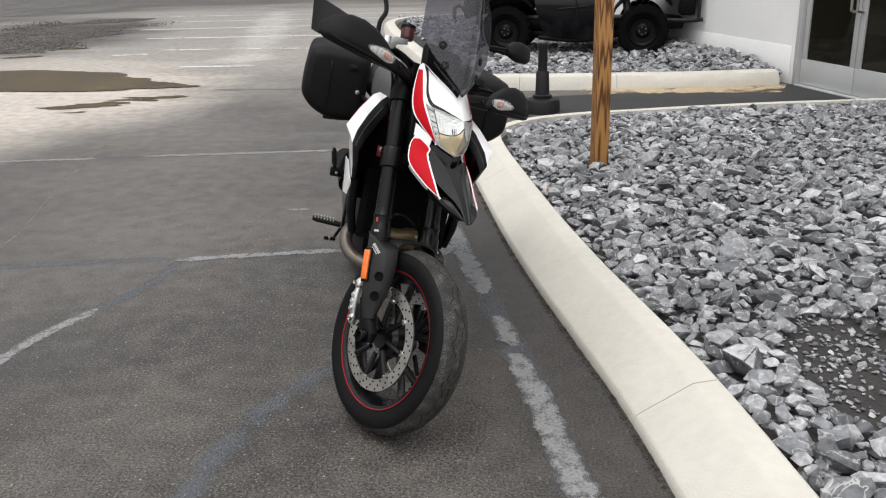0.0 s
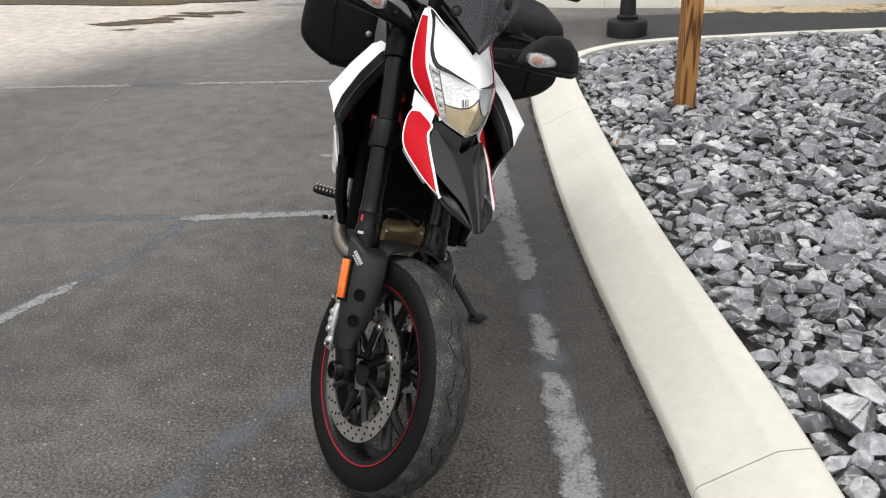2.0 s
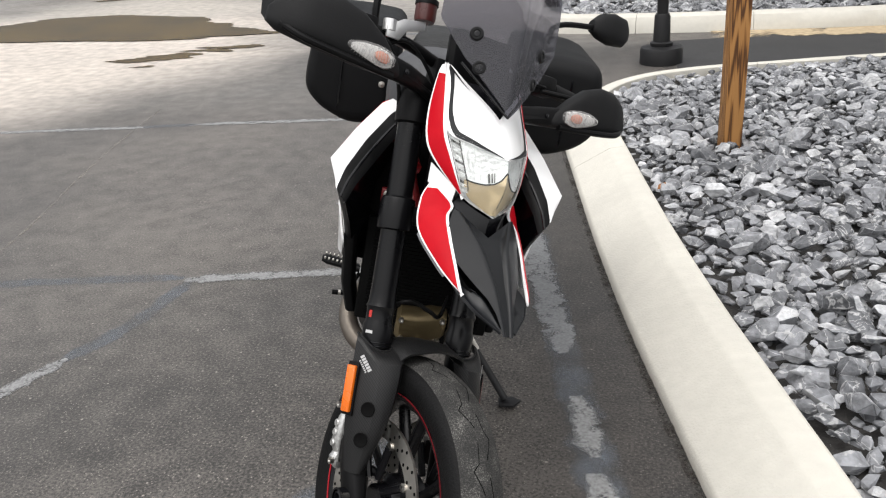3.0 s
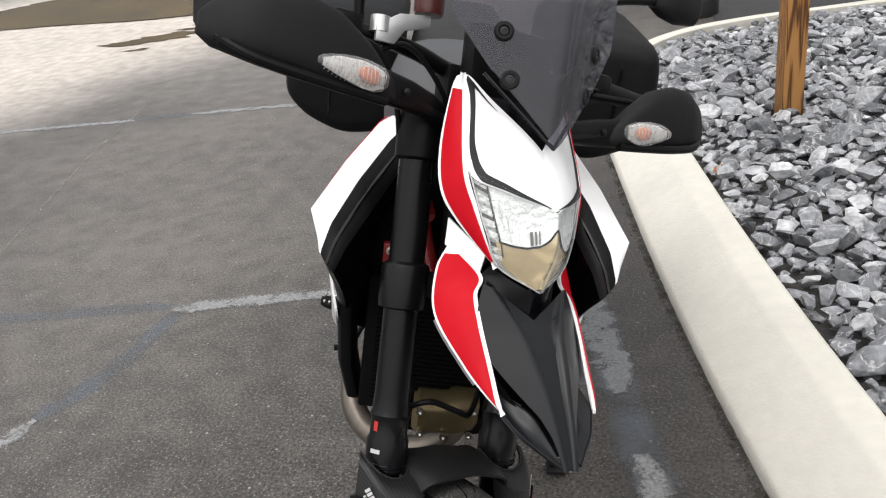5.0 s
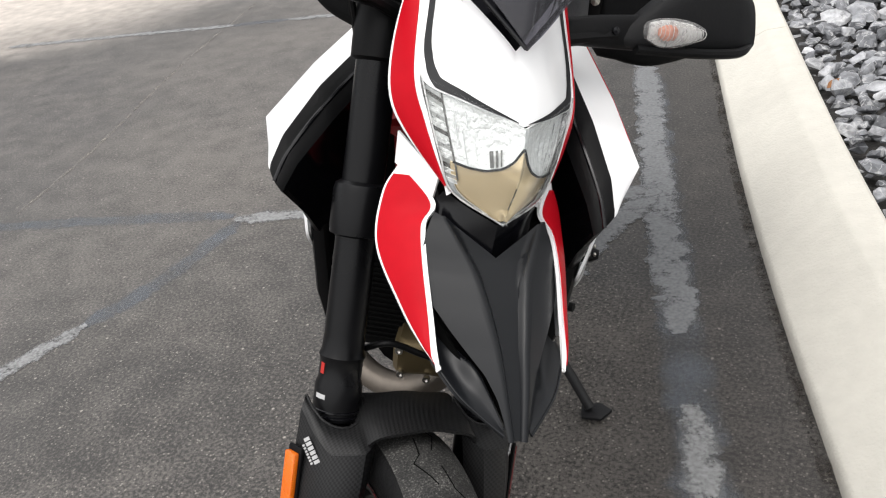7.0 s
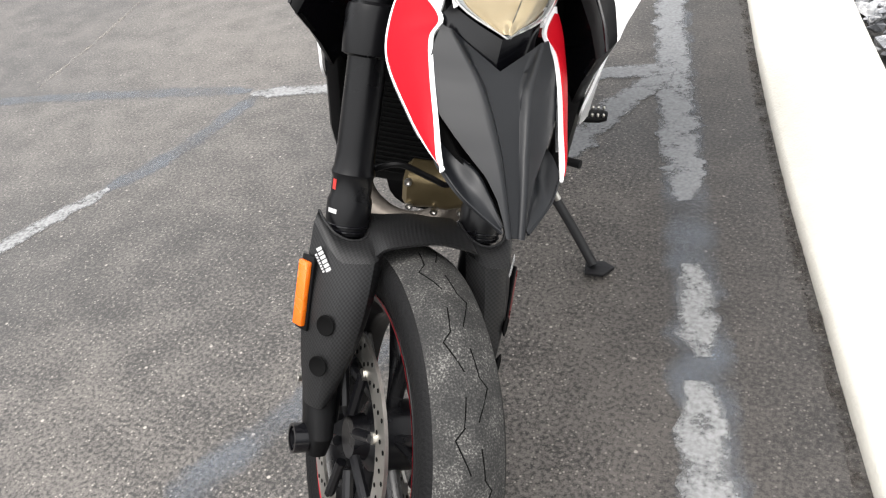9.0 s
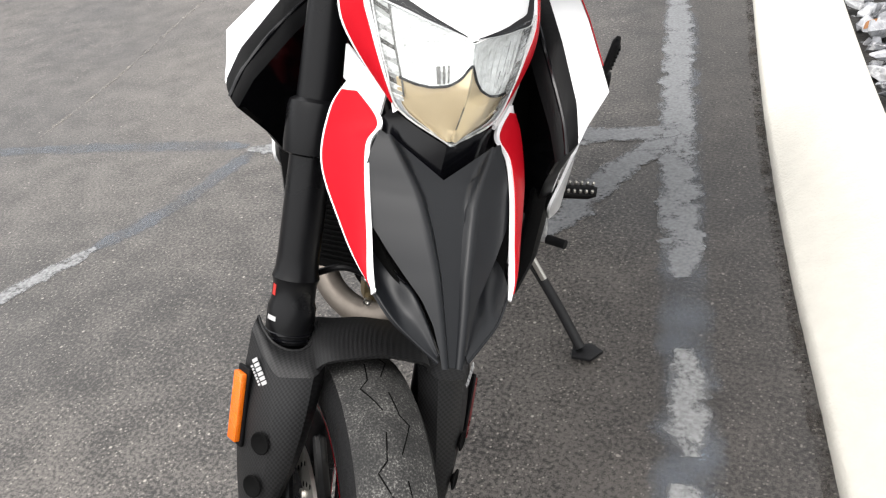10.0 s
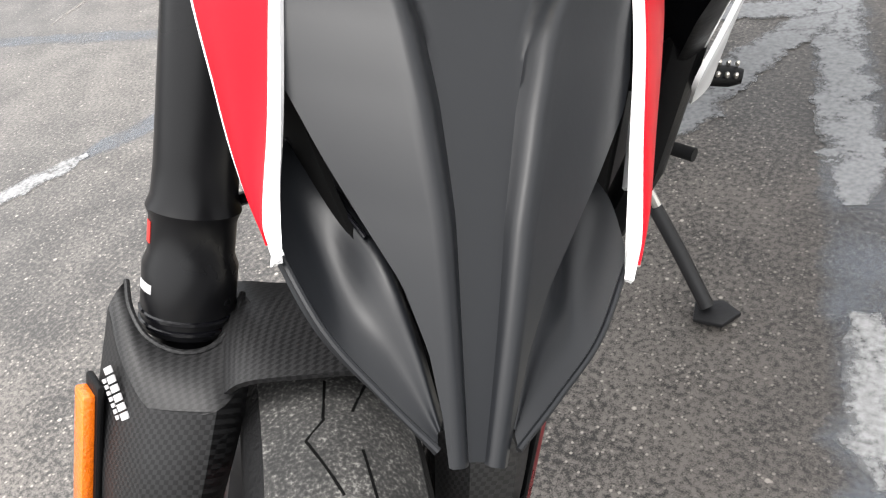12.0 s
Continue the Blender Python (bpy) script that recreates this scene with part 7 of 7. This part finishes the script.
for a, b in (((0.40, 0.06, 0.9), (0.62, 0.10, 1.75)), ((1.40, 0.06, 0.9), (1.42, 0.10, 1.75)), ((0.40, 1.18, 0.9), (0.62, 1.14, 1.75)), ((1.40, 1.18, 0.9), (1.42, 1.14, 1.75))):
    part("cage_tube", tube([a, b], 0.026), M["iron"], utv)
part("cage_roof", box((1.02, 0.62, 1.78), (1.0, 1.2, 0.05), 0.02), M["plastic"], utv)
part("seat", box((1.0, 0.62, 0.72), (0.5, 1.05, 0.4), 0.06), M["seat"], utv)

# ---------------------------------------------------------------- stone beds
rng = random.Random(7)


def rock_mesh(seed, worn=True):
    r = random.Random(seed)
    bm = bmesh.new()
    long, wide, tall = r.uniform(0.95, 1.15), r.uniform(0.60, 0.92), r.uniform(0.36, 0.66)
    for _ in range(16):
        v = Vector((r.gauss(0, 1), r.gauss(0, 1), r.gauss(0, 1))).normalized()
        bm.verts.new((v.x * long * r.uniform(0.8, 1.1), v.y * wide * r.uniform(0.8, 1.1), v.z * tall * r.uniform(0.75, 1.1)))
    bmesh.ops.convex_hull(bm, input=bm.verts[:])
    loose = [v for v in bm.verts if not v.link_faces]
    bmesh.ops.delete(bm, geom=loose, context="VERTS")
    bmesh.ops.dissolve_limit(bm, angle_limit=radians(20), verts=bm.verts[:], edges=bm.edges[:])
    if worn:
        bmesh.ops.bevel(bm, geom=bm.edges[:], offset=0.03, segments=1, affect="EDGES", profile=0.5)
    bmesh.ops.triangulate(bm, faces=bm.faces[:])
    bmesh.ops.recalc_face_normals(bm, faces=bm.faces[:])
    return bm


ROCKS = [mesh_of("stone", rock_mesh(k), M["stone"], 20) for k in range(14)]
PLAIN = [mesh_of("plain_stone", rock_mesh(k + 40, False), M["stone"], 20) for k in range(16)]
ROCK_DATA = [(np.array([v.co[:] for v in me.vertices]), [tuple(p.vertices) for p in me.polygons]) for me in PLAIN]
for me in PLAIN:
    bpy.data.meshes.remove(me)


def scattered(spots, name, parent, label, mat=None):
    """All given stones (place, size, turn) as one mesh."""
    vs, fs, off = [], [], 0
    for k, (p, size, e) in enumerate(spots):
        v, f = ROCK_DATA[k % len(ROCK_DATA)]
        m = np.array(Euler(e).to_matrix())
        vs.append((v * size) @ m.T + np.array(p))
        fs.extend(tuple(i + off for i in q) for q in f)
        off += len(v)
    me = bpy.data.meshes.new(name)
    me.from_pydata(np.concatenate(vs).tolist(), [], fs)
    me.materials.append(mat or M["stone"])
    ob = new(name, me)
    ob.parent = parent
    return tagged(ob, label, "", "", "stuff")


kerb_back = [(p.x, p.y) for p in near_line[:-1:5] + near_line[-1:]]


def inside_bed(x, y):
    """Right of the near kerb's back and before the building."""
    best = None
    for (x0, y0), (x1, y1) in zip(kerb_back, kerb_back[1:]):
        dx, dy = x1 - x0, y1 - y0
        L = math.hypot(dx, dy)
        t = max(0, min(1, ((x - x0) * dx + (y - y0) * dy) / (L * L)))
        d = math.hypot(x - x0 - t * dx, y - y0 - t * dy)
        s = ((x - x0) * dy - (y - y0) * dx) / L
        if best is None or d < best[0]:
            best = (d, s)
    return best[1] if best[1] > 0 else -best[0]


bed_back = [p + Vector(((near_line[min(i + 1, len(near_line) - 1)] - near_line[max(i - 1, 0)]).normalized().y, -(near_line[min(i + 1, len(near_line) - 1)] - near_line[max(i - 1, 0)]).normalized().x, 0)) * 0.26
            for i, p in enumerate(near_line)]
bed_outline = [(p.x, p.y) for p in bed_back] + [(7.5, 7.5), (7.5, -4.0)]
bed = solid("stone_bed", flat_sheet(bed_outline, 0.075), M["dirt"], "bed of loose angular blue-grey crushed stones", "stone bed", kind="structure")
def bed_stones(count, low_size, spread, gap, layer, jitter):
    """Stones thrown on the bed that keep gap times their radii apart."""
    cells = {}
    out = []
    for _ in range(count * 14):
        if len(out) >= count:
            break
        y = rng.uniform(-0.6, 7.3)
        x = rng.uniform(0.2, 0.45 * max(y, 0) + 1.6)
        far = inside_bed(x, y)
        if far < 0.30:
            continue
        size = min(max(rng.lognormvariate(math.log(low_size), spread), 0.013), 0.10)
        if far - size * 0.7 < 0.28:
            continue
        bare = math.hypot((x - 1.44) / 0.24, (y - 1.92) / 0.44) + 0.25 * noise.noise(Vector((x * 6, y * 6, 3)))
        if bare < 1:
            if rng.random() < 0.75:
                continue
            size = min(size, rng.uniform(0.007, 0.020))
        key = (int(x / 0.1), int(y / 0.1))
        close = False
        if gap:
            for i in (-1, 0, 1):
                for k in (-1, 0, 1):
                    for qx, qy, qs in cells.get((key[0] + i, key[1] + k), ()):
                        if math.hypot(qx - x, qy - y) < gap * (qs + size):
                            close = True
        if close:
            continue
        cells.setdefault(key, []).append((x, y, size))
        top = 0.075 + 0.03 * min(far, 1) + 0.016 * noise.noise(Vector((x * 2, y * 2, 0)))
        z = top + layer + rng.uniform(-jitter, jitter) + 0.22 * size if bare > 1 else 0.080
        out.append(((x, y, z), size, (rng.uniform(-0.45, 0.45), rng.uniform(-0.45, 0.45), rng.uniform(0, 6.28))))
    return out


spots = bed_stones(6500, 0.046, 0.36, 0.60, 0.018, 0.010) + bed_stones(9500, 0.027, 0.35, 0.0, -0.024, 0.010)
spots.sort(key=lambda s: abs(s[0][1] - 2.6) + abs(s[0][0] - 1.2) - s[1] * 14)
scattered(spots[300:], "stones", bed, "loose angular grey stones")

wide = []
while len(wide) < 5200:
    y = rng.uniform(-3.8, 7.3)
    x = rng.uniform(0.8, 7.2)
    if x < 0.45 * max(y, 0) + 1.5 or inside_bed(x, y) < 0.36:
        continue
    wide.append(((x, y, 0.10 + rng.uniform(-0.03, 0.03)), rng.uniform(0.05, 0.11), (rng.uniform(-0.6, 0.6), rng.uniform(-0.6, 0.6), rng.uniform(0, 6.28))))
scattered(wide, "stones", bed, "loose angular grey stones")

far_outline = [(1.0, 20.4), (-0.95, 20.1), (-2.1, 19.4), (-2.5, 18.3), (-2.2, 16.2), (-1.42, 12.8), (-0.92, 10.8), (-0.72, 9.8), (-0.56, 9.3), (-0.3, 9.02), (0.2, 8.95), (2.0, 9.0), (2.98, 9.15), (0.6, 18.0)]
bed_far = solid("stone_bed", flat_sheet(far_outline, 0.09), M["dirt"], "bed of grey crushed stones along the white wall", "stone bed", kind="structure")
spots_far = []
while len(spots_far) < 4600:
    y = 9.0 + 10.6 * rng.random() ** 1.7
    x = rng.uniform(-0.55 - max(y - 9.8, 0) * 0.215, 3.1 - (y - 9.0) * 0.29)
    if y < 9.06 + (0.05 if x < 2 else 0.12):
        continue
    size = min(max(rng.lognormvariate(math.log(0.05), 0.35), 0.02), 0.11)
    wall_gap = 3.1 - (y - 9.0) * 0.29 - x
    z = 0.11 + 0.13 * max(0, 1 - wall_gap / 1.2) * min((y - 9.0) / 1.0, 1) + rng.uniform(-0.02, 0.03)
    spots_far.append(((x, y, z), size, (rng.uniform(-0.6, 0.6), rng.uniform(-0.6, 0.6), rng.uniform(0, 6.28))))
scattered(spots_far, "stones", bed_far, "loose angular grey stones")

gravel_edge = [(-8.7, 13.5), (-8.2, 14.2), (-8.3, 15.3), (-8.1, 16.6), (-8.6, 18.6), (-10.2, 22.6), (-11.4, 22.6), (-12.2, 20.8), (-12.6, 19.0), (-11.0, 15.8)]
grit = []
while len(grit) < 9000:
    y = rng.uniform(13.6, 22.8)
    t = (y - 13.6) / 9.2
    x = rng.gauss(-9.3 - 1.7 * t, 0.85)
    if noise.noise(Vector((x * 0.7, y * 0.45, 2))) < -0.10 or x > -8.0 - 1.2 * max(t - 0.4, 0) + 0.5 * noise.noise(Vector((x, y, 7))):
        continue
    grit.append(((x, y, 0.010), rng.uniform(0.010, 0.032), (rng.uniform(-0.5, 0.5), rng.uniform(-0.5, 0.5), rng.uniform(0, 6.28))))
holder = solid("gravel_patch", ragged_sheet(gravel_edge, 0.006, lambda p: 0.16), worn_material("damp_ground", (0.062, 0.058, 0.056), 0.62, 1.6, 0.30, rough=0.6, edge=0.3, fine=12), "damp ground strewn with coarse gravel", "gravel", kind="structure")
scattered(grit, "gravel", holder, "coarse loose gravel", material("brown_grey_gravel", (0.105, 0.098, 0.092), 0.9, 0, 0.6, 14, 0.4, 60))

bits = []
while len(bits) < 1100:
    i = rng.randrange(20, 110)
    p = near_line[min(i, len(near_line) - 2)].lerp(near_line[min(i + 1, len(near_line) - 1)], rng.random())
    bits.append(((p.x - abs(rng.gauss(0.0, 0.010)) - 0.002, p.y, 0.001), rng.uniform(0.0012, 0.0045), (0, 0, rng.uniform(0, 6.28))))
grit_ob = scattered(bits, "grit", None, "fine dark grit lying on the asphalt along the kerb", M["dirt"])
tagged(grit_ob, category="grit")
solid("dry_leaf", patch([(0, 0, 0), (0.02, 0.012, 0.01), (0.05, 0.0, 0.012)], [(0, 0, 0), (0.02, -0.014, 0.006), (0.05, 0.0, 0.012)], 0.001, 4, 8, outward=(0, 0, 1)), M["leaf"],
      "curled dry brown leaf between the stones and kerb", "leaf", pose(0.44, 3.95, 0.145, 10, -15, 40))

for k, (p, size, e) in enumerate(spots[:300]):
    ob = new("stone", ROCKS[k % len(ROCKS)])
    ob.parent = bed
    ob.matrix_basis = Matrix.LocRotScale(p, Euler(e), (size, size, size))
